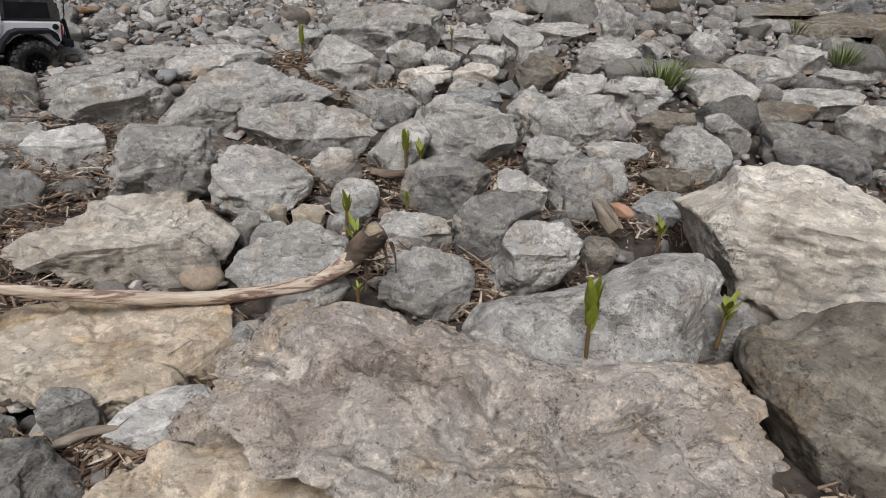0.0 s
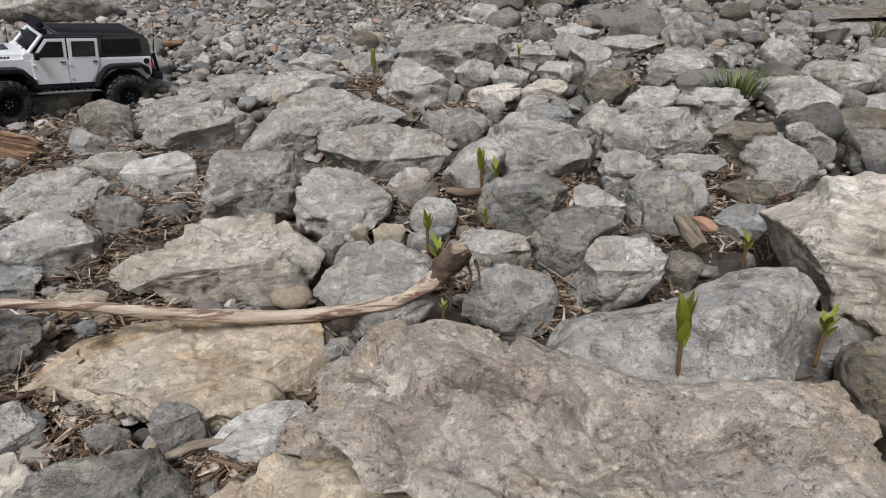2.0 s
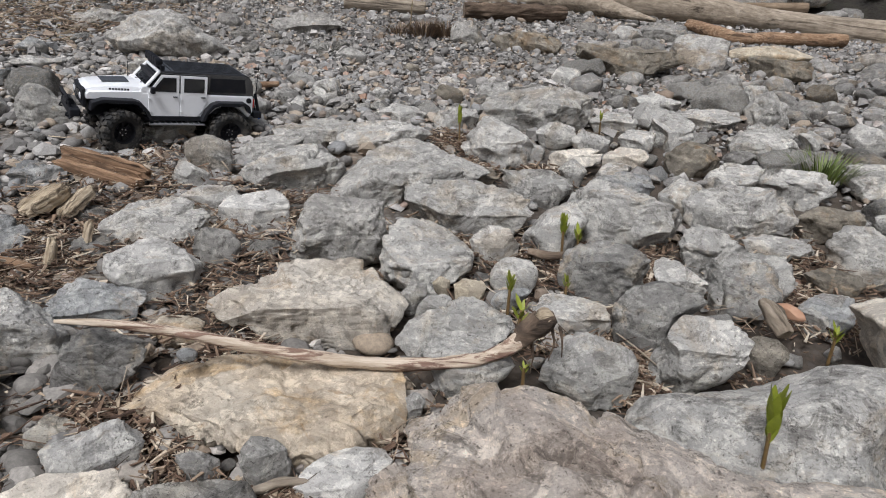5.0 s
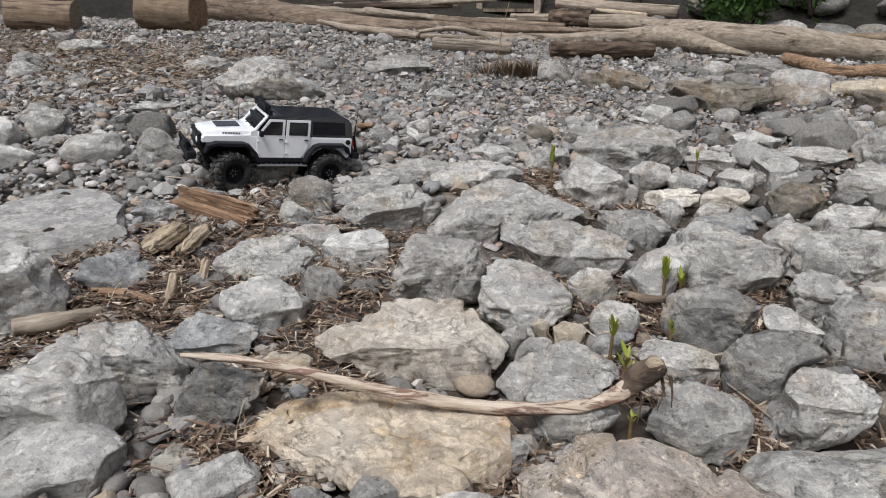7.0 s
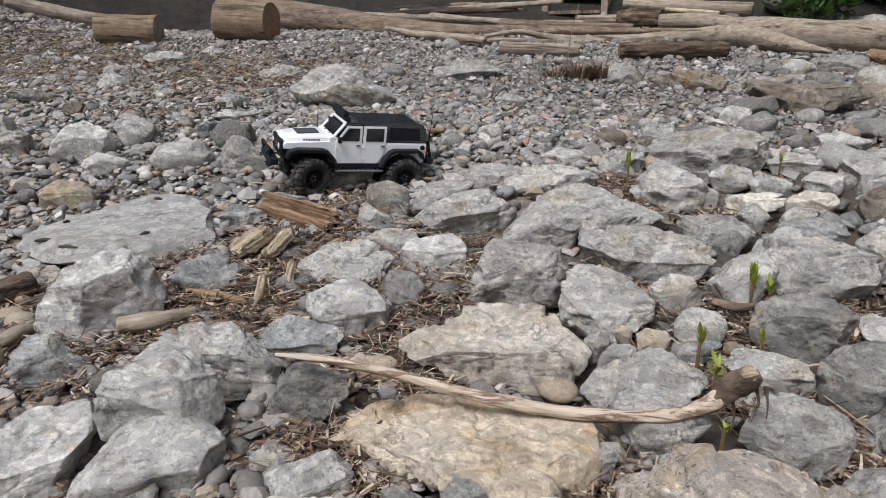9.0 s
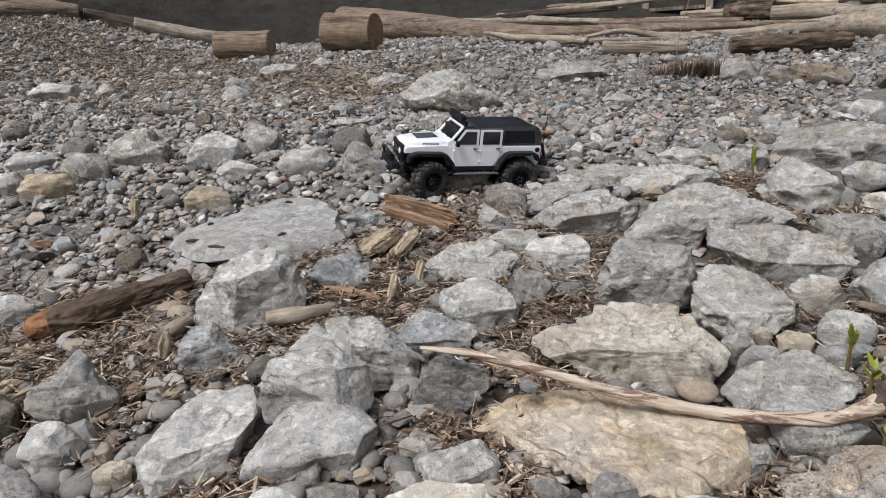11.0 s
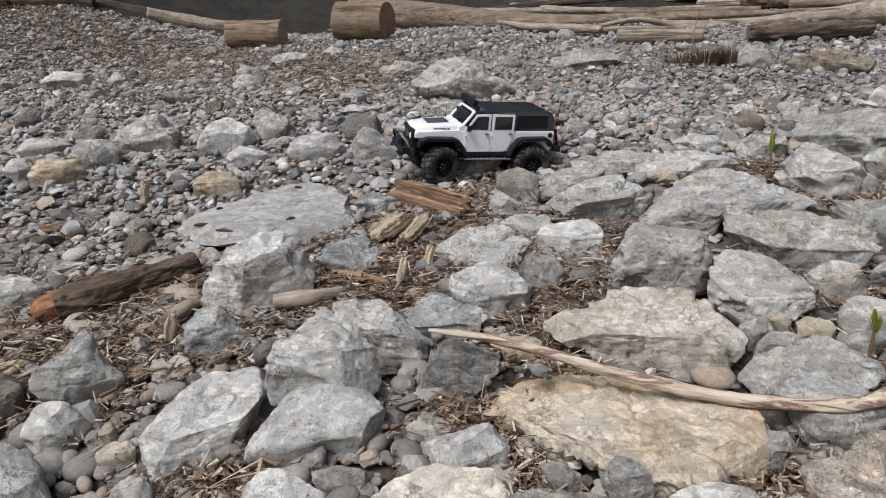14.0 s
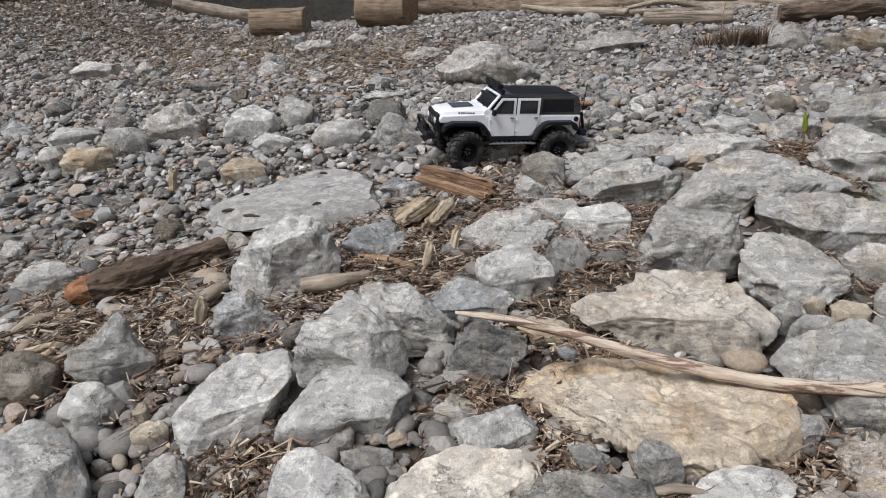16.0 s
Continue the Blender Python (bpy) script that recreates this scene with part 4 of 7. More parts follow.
stone(-1.689, 2.227, 0.366, -37, 6, 0.041, 0.023, (69, 58, 34, 27, 26, 28, 39, 51, 72, 52, 40, 30, 26, 27, 33, 52), 'p', 's', 173)
stone(-1.500, 2.096, 0.343, -35, 7, 0.024, 0.025, (34, 35, 28, 27, 30, 25, 23, 25, 32, 41, 27, 22, 22, 26, 30, 29), 'b', 'a', 174)
stone(-1.380, 1.943, 0.317, -35, 9, 0.043, 0.021, (66, 59, 33, 26, 24, 27, 35, 50, 84, 50, 30, 24, 23, 26, 37, 65), 'p', 's', 175)
stone(-1.155, 1.902, 0.309, -30, 9, 0.062, 0.035, (99, 89, 72, 65, 56, 46, 41, 40, 41, 46, 57, 73, 91, 113, 70, 54, 44, 39, 36, 37, 40, 47, 63, 93), 'p', 'r', 176)
stone(-1.066, 2.106, 0.314, -26, 9, 0.027, 0.021, (46, 40, 29, 26, 27, 26, 29, 40, 46, 47, 29, 23, 22, 24, 32, 43), 'd', 'r', 177)
stone(-0.993, 2.045, 0.303, -25, 9, 0.037, 0.020, (23, 24, 21, 21, 25, 21, 19, 21, 29, 22, 19, 19, 22, 27, 21, 20), 'p', 'r', 178)
stone(-0.945, 2.193, 0.326, -23, 8, 0.046, 0.037, (43, 45, 54, 42, 40, 43, 40, 43, 56, 46, 41, 43, 43, 40, 45, 49), 'p', 'a', 179)
stone(-1.070, 1.789, 0.280, -30, 11, 0.044, 0.018, (77, 41, 27, 23, 23, 27, 38, 55, 68, 53, 30, 24, 22, 24, 32, 61), 'p', 's', 180)
stone(-1.225, 1.692, 0.284, -35, 11, 0.042, 0.023, (50, 57, 35, 28, 27, 31, 33, 37, 52, 48, 43, 30, 25, 25, 30, 45), 'p', 'a', 181)
stone(-0.814, 1.827, 0.268, -23, 12, 0.092, 0.018, (162, 121, 65, 47, 39, 35, 34, 35, 40, 49, 71, 100, 159, 124, 67, 48, 40, 36, 35, 36, 41, 50, 67, 99), 'p', 's', 182)
stone(0.235, 2.676, 0.289, 6, 8, 0.059, 0.021, (95, 56, 38, 31, 27, 26, 26, 29, 35, 45, 51, 63, 92, 62, 37, 28, 24, 22, 22, 23, 27, 34, 52, 74), 'p', 's', 185)
stone(0.650, 2.938, 0.298, 13, 7, 0.072, 0.033, (52, 57, 57, 43, 39, 41, 50, 45, 47, 60, 57, 55, 41, 36, 38, 48), 'p', 'a', 187)
stone(0.602, 2.426, 0.240, 14, 10, 0.051, 0.020, (90, 54, 31, 24, 23, 25, 34, 64, 82, 58, 43, 29, 25, 25, 30, 45), 'p', 's', 194)
stone(0.735, 2.403, 0.231, 17, 10, 0.054, 0.021, (40, 34, 28, 27, 31, 36, 37, 43, 34, 31, 34, 31, 30, 35, 38, 36), 'p', 'a', 196)
stone(-0.954, 2.187, 0.321, -18, 9, 0.063, 0.029, (41, 41, 49, 40, 37, 41, 49, 47, 48, 39, 38, 43, 43, 41, 46, 47), 'p', 'a', 212)
stone(-1.063, 2.803, 0.386, -16, 6, 0.038, 0.026, (60, 39, 29, 26, 27, 34, 39, 45, 63, 42, 27, 22, 21, 25, 35, 58), 'p', 'r', 214)
stone(-0.773, 2.713, 0.354, -11, 7, 0.022, 0.019, (33, 32, 22, 19, 19, 23, 26, 27, 35, 31, 21, 18, 18, 21, 30, 29), 'b', 'r', 215)
stone(-0.583, 2.589, 0.327, -8, 8, 0.028, 0.015, (45, 30, 19, 16, 16, 18, 27, 36, 46, 31, 19, 15, 14, 16, 22, 44), 'p', 's', 218)
stone(-1.479, 3.322, 0.473, -20, 3, 0.111, 0.039, (179, 135, 109, 77, 62, 56, 53, 55, 61, 75, 94, 122, 192, 146, 92, 68, 57, 52, 51, 54, 61, 77, 102, 131), 'g', 'a', 219)
stone(-6.975, 3.025, 0.783, -65, -1, 0.063, 0.034, (89, 63, 52, 46, 45, 46, 45, 42, 41, 44, 51, 67, 105, 70, 48, 38, 34, 32, 33, 36, 44, 53, 62, 82), 'p', 's', 222)
stone(-6.711, 3.463, 0.810, -61, -1, 0.081, 0.034, (122, 70, 52, 43, 40, 39, 41, 46, 55, 59, 69, 90, 142, 74, 47, 36, 31, 29, 29, 31, 37, 48, 77, 117), 'g', 's', 223)
stone(-6.498, 3.528, 0.816, -60, -1, 0.061, 0.052, (97, 73, 59, 52, 50, 51, 57, 61, 58, 60, 67, 81, 114, 77, 55, 46, 41, 40, 42, 48, 59, 85, 83, 87), 'p', 'a', 224)
stone(-5.666, 3.450, 0.740, -57, -0, 0.075, 0.029, (90, 49, 35, 29, 26, 25, 27, 30, 37, 53, 69, 95, 99, 47, 33, 26, 23, 22, 23, 25, 31, 42, 77, 106), 'p', 's', 225)
stone(-6.221, 3.917, 0.812, -56, -1, 0.043, 0.016, (54, 35, 29, 28, 26, 23, 24, 30, 49, 40, 21, 16, 14, 16, 20, 36), 'p', 's', 226)
stone(-3.945, 2.206, 0.512, -58, 2, 0.083, 0.032, (56, 47, 42, 43, 44, 35, 34, 38, 52, 54, 39, 34, 35, 44, 41, 44), 'p', 'r', 227)
stone(-3.608, 2.177, 0.476, -56, 3, 0.020, 0.016, (19, 14, 13, 14, 19, 18, 18, 21, 33, 16, 11, 10, 10, 12, 18, 34), 'u', 'r', 228)
stone(-2.223, 2.279, 0.407, -40, 5, 0.060, 0.027, (54, 47, 36, 33, 36, 37, 36, 42, 61, 49, 31, 26, 25, 29, 42, 56), 'u', 'r', 229)
stone(-2.408, 2.118, 0.394, -44, 5, 0.021, 0.015, (24, 21, 21, 21, 15, 14, 14, 18, 31, 24, 14, 12, 11, 13, 17, 35), 'p', 'a', 230)
stone(-2.602, 2.292, 0.431, -44, 4, 0.049, 0.024, (65, 35, 26, 24, 26, 34, 40, 53, 71, 35, 26, 23, 25, 31, 39, 56), 'p', 's', 231)
stone(-2.079, 2.116, 0.374, -40, 6, 0.068, 0.016, (105, 42, 28, 22, 19, 18, 18, 19, 23, 31, 46, 71, 89, 38, 25, 20, 17, 17, 17, 18, 22, 29, 50, 78), 'p', 's', 232)


# ---- loose stones between the boulders ----
def free_of(x, y, r, share=0.75):
    return all((x - a) ** 2 + (y - b) ** 2 > (share * (r + c)) ** 2 for a, b, c in TAKEN)


rng = np.random.default_rng(5)
FILL, COARSE = [], []
for k in range(14):
    shape = "arasr"[k % 5]
    pts, tris = BALL[4]
    p = lump(pts, shape, rng) * np.array((1, rng.uniform(0.6, 0.95), rng.uniform(0.4, 0.75)))
    amount = np.array([noise.fractal((q[0] * 1.7 + 9 * k, q[1] * 1.7, q[2] * 1.7), 0.8, 2.1, 5) for q in p])
    p = p + pts * (0.09 * amount)[:, None]
    FILL.append((p, tris, shape))
    few = BALL[3][0]
    near_by = ((few[:, None, :] - pts[None]) ** 2).sum(-1).argmin(1)
    COARSE.append((p[near_by], BALL[3][1]))
FILL_MESH = {}
JOINED = {}


def filler(x, y, r, tone, sink=0.25, own=True, lift=0.0):
    """A loose stone: an object of its own, or one of those that are joined later."""
    k = int(rng.integers(len(FILL)))
    m = Matrix.LocRotScale((x, y, height(x, y) + r * (0.5 - sink) + lift), Euler((rng.normal() * 0.2, rng.normal() * 0.2, rng.uniform(0, 6.28))), (r, r, r))
    TAKEN.append((x, y, r))
    if not own:
        JOINED.setdefault(k, []).append(m)
        return
    if (k, tone) not in FILL_MESH:
        me = bpy.data.meshes.new("cobble")
        me.from_pydata(FILL[k][0].tolist(), [], FILL[k][1])
        me.polygons.foreach_set("use_smooth", [True] * len(me.polygons))
        me.materials.append(STONE[tone])
        FILL_MESH[k, tone] = me
    ob = new("boulder" if r > 0.06 else "cobble", FILL_MESH[k, tone])
    ob.matrix_world = m
    tagged(ob, f"{NAMES[tone]} {'boulder' if r > 0.06 else 'cobble'} half sunk between its neighbours", "boulder" if r > 0.06 else "stone", "boulders on the beach")


def tone_at_random():
    return "gggpppppuqdb"[int(rng.integers(12))]


# the far part of the boulder field
for _ in range(2600):
    x, y = rng.uniform(-0.4, 5.2), rng.uniform(1.75, 6.2)
    if x < -0.4 + 0.25 * max(0, y - 2.2) or x > 0.75 * y + 0.8 or y > 3.9 + 0.5 * max(0, x - 1.0):
        continue
    r = float(np.clip(rng.lognormal(math.log(0.075), 0.5), 0.035, 0.2))
    if free_of(x, y, r, 0.72):
        filler(x, y, r, tone_at_random(), own=r > 0.085 and y < 3.4)
# cobbles lodged in the gaps of the near field
for _ in range(2600):
    x, y = rng.uniform(-1.0, 1.5), rng.uniform(0.2, 2.3)
    r = float(np.clip(rng.lognormal(math.log(0.03), 0.45), 0.016, 0.07))
    if free_of(x, y, r, 0.86):
        filler(x, y, r, tone_at_random(), 0.4, r > 0.036)
# scattered stones on the shingle
for _ in range(1500):
    x, y = rng.uniform(-5.6, 0.6), rng.uniform(0.1, 5.0)
    r = float(np.clip(rng.lognormal(math.log(0.03), 0.5), 0.018, 0.1))
    if free_of(x, y, r, 1.0):
        filler(x, y, r, tone_at_random(), 0.3, r > 0.04 and y < 3)


# ---- shingle ----
def heap(name, base, faces, place, size, turn, mat, smooth=True):
    """Many small pieces as one mesh: base points, then a place, a size and a turn for each piece."""
    n, k = len(place), len(base)
    v = np.einsum("nij,nkj->nki", turn, base[None] * size[:, None, :]) + place[:, None, :]
    f = np.array(faces)
    f = (f[None] + (np.arange(n) * k)[:, None, None]).reshape(-1)
    me = bpy.data.meshes.new(name)
    me.vertices.add(n * k)
    me.vertices.foreach_set("co", v.reshape(-1))
    me.loops.add(len(f))
    me.loops.foreach_set("vertex_index", f)
    side = len(faces[0])
    me.polygons.add(len(f) // side)
    me.polygons.foreach_set("loop_start", np.arange(0, len(f), side))
    me.polygons.foreach_set("use_smooth", np.full(len(f) // side, smooth))
    me.update(calc_edges=True)
    me.validate()
    me.materials.append(mat)
    return new(name, me)


def turns(n, tilt):
    a, b, c = rng.uniform(0, 6.283, n), rng.normal(0, tilt, n), rng.normal(0, tilt, n)
    ca, sa, cb, sb, cc, sc = np.cos(a), np.sin(a), np.cos(b), np.sin(b), np.cos(c), np.sin(c)
    o, i = np.zeros(n), np.ones(n)
    rz = np.stack([ca, -sa, o, sa, ca, o, o, o, i], -1).reshape(n, 3, 3)
    ry = np.stack([cb, o, sb, o, i, o, -sb, o, cb], -1).reshape(n, 3, 3)
    rx = np.stack([i, o, o, o, cc, -sc, o, sc, cc], -1).reshape(n, 3, 3)
    return rz @ ry @ rx


def pebble_material(name, shade):
    mat, nt, bsdf = shader(name, 0.85)
    geo = node(nt, "NewGeometry")
    tone = ramp(nt, geo.outputs["Random Per Island"], (0.0, (0.12, 0.118, 0.115)), (0.2, (0.21, 0.206, 0.2)), (0.42, (0.3, 0.295, 0.287)), (0.56, (0.38, 0.373, 0.362)), (0.66, (0.4, 0.345, 0.275)), (0.74, (0.26, 0.205, 0.16)), (0.82, (0.27, 0.28, 0.288)), (0.92, (0.44, 0.432, 0.42)), (0.97, (0.62, 0.61, 0.595)), (1.0, (0.32, 0.2, 0.14)))
    co = node(nt, "TexCoord").outputs["Object"]
    spots = ramp(nt, noise_at(nt, co, 160, 6, 0.7), (0.3, (0.6, 0.6, 0.6)), (0.7, (1.15, 1.15, 1.15)))
    tone = blend(nt, "MULTIPLY", tone, shade, 1.0)
    nt.links.new(blend(nt, "MULTIPLY", tone, spots, 0.9), bsdf.inputs["Base Color"])
    bump(nt, bsdf, (noise_at(nt, co, 220, 5, 0.7), 0.4, 0.002))
    return mat


PEBBLE = pebble_material("mixed_shingle", (1.0, 0.965, 0.925))
DAMP = pebble_material("brownish_shingle", (0.9, 0.85, 0.79))


def pebbles(name, n, x0, x1, y0, y1, middle, level, label, keep=None, sharp=False):
    """A spread of beach stones, rounded or sharp-edged, of many sizes round a middle radius."""
    x, y = rng.uniform(x0, x1, n) + rng.normal(0, 0.12, n), rng.uniform(y0, y1, n) + rng.normal(0, 0.08, n)
    if keep is not None:
        ok = keep(x, y)
        x, y = x[ok], y[ok]
        n = len(x)
    r = middle * np.exp(np.clip(rng.normal(0, 0.5, n), -0.9, 1.15))
    base, faces = BALL[max(level, 1)]
    if not level:
        base = np.array([(-1, -0.8, -0.9), (0.8, -1, -1), (1, 0.9, -0.8), (-0.7, 1, -1), (-0.6, -0.7, 0.8), (0.7, -0.5, 1), (0.6, 0.6, 0.7), (-0.8, 0.5, 1)]) * 0.75
        faces = [(0, 3, 2, 1), (4, 5, 6, 7), (0, 1, 5, 4), (1, 2, 6, 5), (2, 3, 7, 6), (3, 0, 4, 7)]
    elif sharp:
        base = lump(base, "a", np.random.default_rng(n))
        base = base / np.abs(base).max()
    base = base + 0.12 * np.array([noise.noise_vector(q * 1.3 + Vector((n % 97, 3, 1)))[:] for q in map(Vector, base)])
    size = r[:, None] * np.stack([np.ones(n), rng.uniform(0.55, 1, n), rng.uniform(0.3, 0.7, n)], -1)
    z = slope(x, y) - 0.004 + rng.uniform(0, 0.009, n) + 0.25 * size[:, 2]
    ob = heap(name, base, faces, np.stack([x, y, z], -1), size, turns(n, 0.3), DAMP if "near" in label else PEBBLE, not sharp)
    return tagged(ob, label, "gravel", kind="stuff")


def shingle_zone(x, y):
    """Thick to the side of the slab and up the beach, thin among the boulders."""
    u = rng.uniform(0, 1, len(x))
    open_beach = np.clip((-0.45 - x + 0.55 * (y - 1.6)) / 0.5, 0.22, 1)
    open_beach = np.where((x > -0.05) & (y < 1.2), 0.03, open_beach)
    return u < open_beach


def near_zone(x, y):
    return shingle_zone(x, y) & (np.hypot(x + 0.5, y) < 1.35)


def middle_zone(x, y):
    return shingle_zone(x, y) & (np.hypot(x + 0.5, y) >= 1.35)


pebbles("shingle", 4200, -2.0, 0.9, 0.0, 1.45, 0.0115, 2, "grey and tan beach pebbles packed round the near boulders", near_zone)
pebbles("sharp_shingle", 5200, -2.0, 0.9, 0.0, 1.45, 0.0125, 2, "sharp-edged grey stone chips packed round the near boulders", near_zone, True)
pebbles("shingle", 12000, -5.6, 0.9, 0.0, 2.7, 0.0125, 1, "grey and tan beach pebbles spread over the beach", middle_zone)
pebbles("sharp_shingle", 21000, -6.6, 0.9, 0.0, 2.7, 0.0135, 1, "sharp-edged grey stone chips spread over the beach", middle_zone, True)
pebbles("near_shingle", 1300, -1.9, -0.25, 0.0, 0.8, 0.012, 2, "grey, tan and rusty pebbles in the gaps of the near boulders")
pebbles("near_chippings", 1900, -1.9, -0.25, 0.0, 0.8, 0.012, 2, "sharp grey stone chips in the gaps of the near boulders", None, True)
pebbles("far_shingle", 12000, -7.4, 2.6, 2.2, 6.2, 0.0115, 1, "grey beach pebbles below the driftwood line")
pebbles("far_chippings", 42000, -7.4, 2.6, 2.2, 6.2, 0.0118, 0, "sharp grey stones below the driftwood line", None, True)


# ---- wood: materials and helpers ----
def wood_material(name, low, mid, high, grain=(60, 60, 6), rough=0.85, cracks=0.6):
    mat, nt, bsdf = shader(name, rough)
    co, rnd = local(nt, grain)
    line = noise_at(nt, co, 1.0, 8, 0.7, 0.4)
    colour = ramp(nt, line, (0.3, low), (0.52, mid), (0.72, high))
    plain, _ = local(nt)
    patch = ramp(nt, noise_at(nt, plain, 14, 5, 0.6, 0.5), (0.35, (0.7, 0.68, 0.66)), (0.65, (1.1, 1.1, 1.1)))
    thin, _ = local(nt, (grain[0] * 0.45, grain[1] * 0.45, grain[2] * 0.22))
    check = ramp(nt, noise_at(nt, thin, 1.0, 6, 0.65, 0.3), (0.36, (0.3, 0.28, 0.26)), (0.43, (1, 1, 1)), (0.62, (1, 1, 1)), (0.68, (1.3, 1.28, 1.25)))
    colour = blend(nt, "MULTIPLY", colour, check, 0.9)
    nt.links.new(blend(nt, "MULTIPLY", colour, patch, 0.9), bsdf.inputs["Base Color"])
    bump(nt, bsdf, (check, 0.7, 0.006), (line, cracks, 0.008), (noise_at(nt, plain, 90, 6, 0.7), 0.3, 0.003))
    return mat


WOOD = {
    "weathered": wood_material("weathered_grey_wood", (0.15, 0.12, 0.09), (0.31, 0.26, 0.2), (0.45, 0.39, 0.315)),
    "pale": wood_material("pale_driftwood", (0.16, 0.125, 0.088), (0.32, 0.265, 0.202), (0.46, 0.4, 0.325)),
    "bark": wood_material("dark_bark", (0.04, 0.028, 0.02), (0.13, 0.092, 0.064), (0.27, 0.2, 0.145), (40, 40, 8), 0.95, 1.0),
    "brown": wood_material("brown_weathered_wood", (0.07, 0.048, 0.032), (0.2, 0.148, 0.105), (0.36, 0.29, 0.22)),
    "stump": wood_material("tan_sawn_log", (0.1, 0.068, 0.042), (0.22, 0.16, 0.105), (0.33, 0.255, 0.18)),
    "rotten": wood_material("rotten_orange_wood", (0.13, 0.05, 0.025), (0.32, 0.15, 0.07), (0.5, 0.3, 0.16), (70, 70, 12), 0.9, 1.0),
    "orange": wood_material("broken_orange_wood", (0.14, 0.075, 0.04), (0.31, 0.195, 0.115), (0.5, 0.38, 0.26), (90, 90, 7), 0.85, 1.0),
    "split": wood_material("pale_split_wood", (0.27, 0.2, 0.13), (0.5, 0.41, 0.29), (0.66, 0.57, 0.44), (110, 110, 7), 0.85, 1.0),
    "dark": wood_material("dark_wet_wood", (0.03, 0.022, 0.017), (0.075, 0.052, 0.038), (0.14, 0.1, 0.075)),
}


def stained_material():
    """Barkless wood, bleached on top, with red-brown patches of bark left on it."""
    mat, nt, bsdf = shader("bleached_branch_wood", 0.75)
    co, _ = local(nt, (160, 160, 9))
    flat, _ = local(nt, (80, 80, 7))
    line = noise_at(nt, co, 1.0, 8, 0.7, 0.4)
    clean = ramp(nt, line, (0.3, (0.33, 0.245, 0.17)), (0.5, (0.5, 0.41, 0.315)), (0.7, (0.64, 0.555, 0.455)))
    bark = ramp(nt, line, (0.35, (0.085, 0.042, 0.03)), (0.65, (0.25, 0.14, 0.095)))
    patch = noise_at(nt, flat, 1.0, 7, 0.7, 0.6)
    where = ramp(nt, patch, (0.5, (0, 0, 0)), (0.56, (0.9, 0.9, 0.9)))
    nt.links.new(blend(nt, "MIX", clean, bark, where), bsdf.inputs["Base Color"])
    bump(nt, bsdf, (patch, 0.5, 0.003), (line, 0.6, 0.002))
    return mat


WOOD["branch"] = stained_material()


def tube(points, sides=14, bumpy=0.08, seed=0, per=7, cap=True, furrow=0.0):
    """A bmesh round a smooth line through (x, y, z, radius) points, with an uneven skin."""
    pts = np.array(points, float)
    n = len(pts)
    if n == 2:
        pts = np.array([pts[0], pts.mean(0), pts[1]])
        n = 3
    ext = np.vstack([2 * pts[0] - pts[1], pts, 2 * pts[-1] - pts[-2]])
    line = []
    for i in range(1, n):
        a, b, c, d = ext[i - 1 : i + 3]
        for s in np.linspace(0, 1, per, endpoint=False):
            line.append(0.5 * (2 * b + (c - a) * s + (2 * a - 5 * b + 4 * c - d) * s * s + (3 * b - a - 3 * c + d) * s**3))
    line.append(pts[-1])
    line = np.array(line)
    bm = bmesh.new()
    rings = []
    run = np.concatenate([[0], np.cumsum(np.linalg.norm(np.diff(line[:, :3], axis=0), axis=1))]) / max(line[:, 3].max(), 0.002)
    for i, q in enumerate(line):
        way = Vector((line[min(i + 1, len(line) - 1)] - line[max(i - 1, 0)])[:3]).normalized()
        side = way.cross(Vector((0, 0, 1)))
        side = side.normalized() if side.length > 0.05 else Vector((1, 0, 0))
        top = side.cross(way)
        ring = []
        for k in range(sides):
            a = 2 * math.pi * k / sides
            u = noise.fractal((math.cos(a) * 1.2 + seed, math.sin(a) * 1.2, run[i] * 0.3), 0.8, 2, 4)
            if furrow:
                g = noise.fractal((math.cos(a) * 5 + seed, math.sin(a) * 6, run[i] * 0.4), 0.7, 2.2, 4)
                u += furrow / bumpy * (abs(g) - 0.35)
            r = max(q[3], 0.0008) * (1 + bumpy * u)
            ring.append(bm.verts.new(Vector(q[:3]) + side * (r * math.cos(a)) + top * (r * math.sin(a))))
        rings.append(ring)
    for r0, r1 in zip(rings, rings[1:]):
        for k in range(sides):
            bm.faces.new((r0[k], r0[(k + 1) % sides], r1[(k + 1) % sides], r1[k]))
    if cap:
        for ring, q in ((rings[0][::-1], line[0]), (rings[-1], line[-1])):
            mid = bm.verts.new(sum((v.co for v in ring), Vector()) / sides)
            for k in range(sides):
                bm.faces.new((ring[k], ring[(k + 1) % sides], mid))
    bmesh.ops.recalc_face_normals(bm, faces=bm.faces)
    return bm


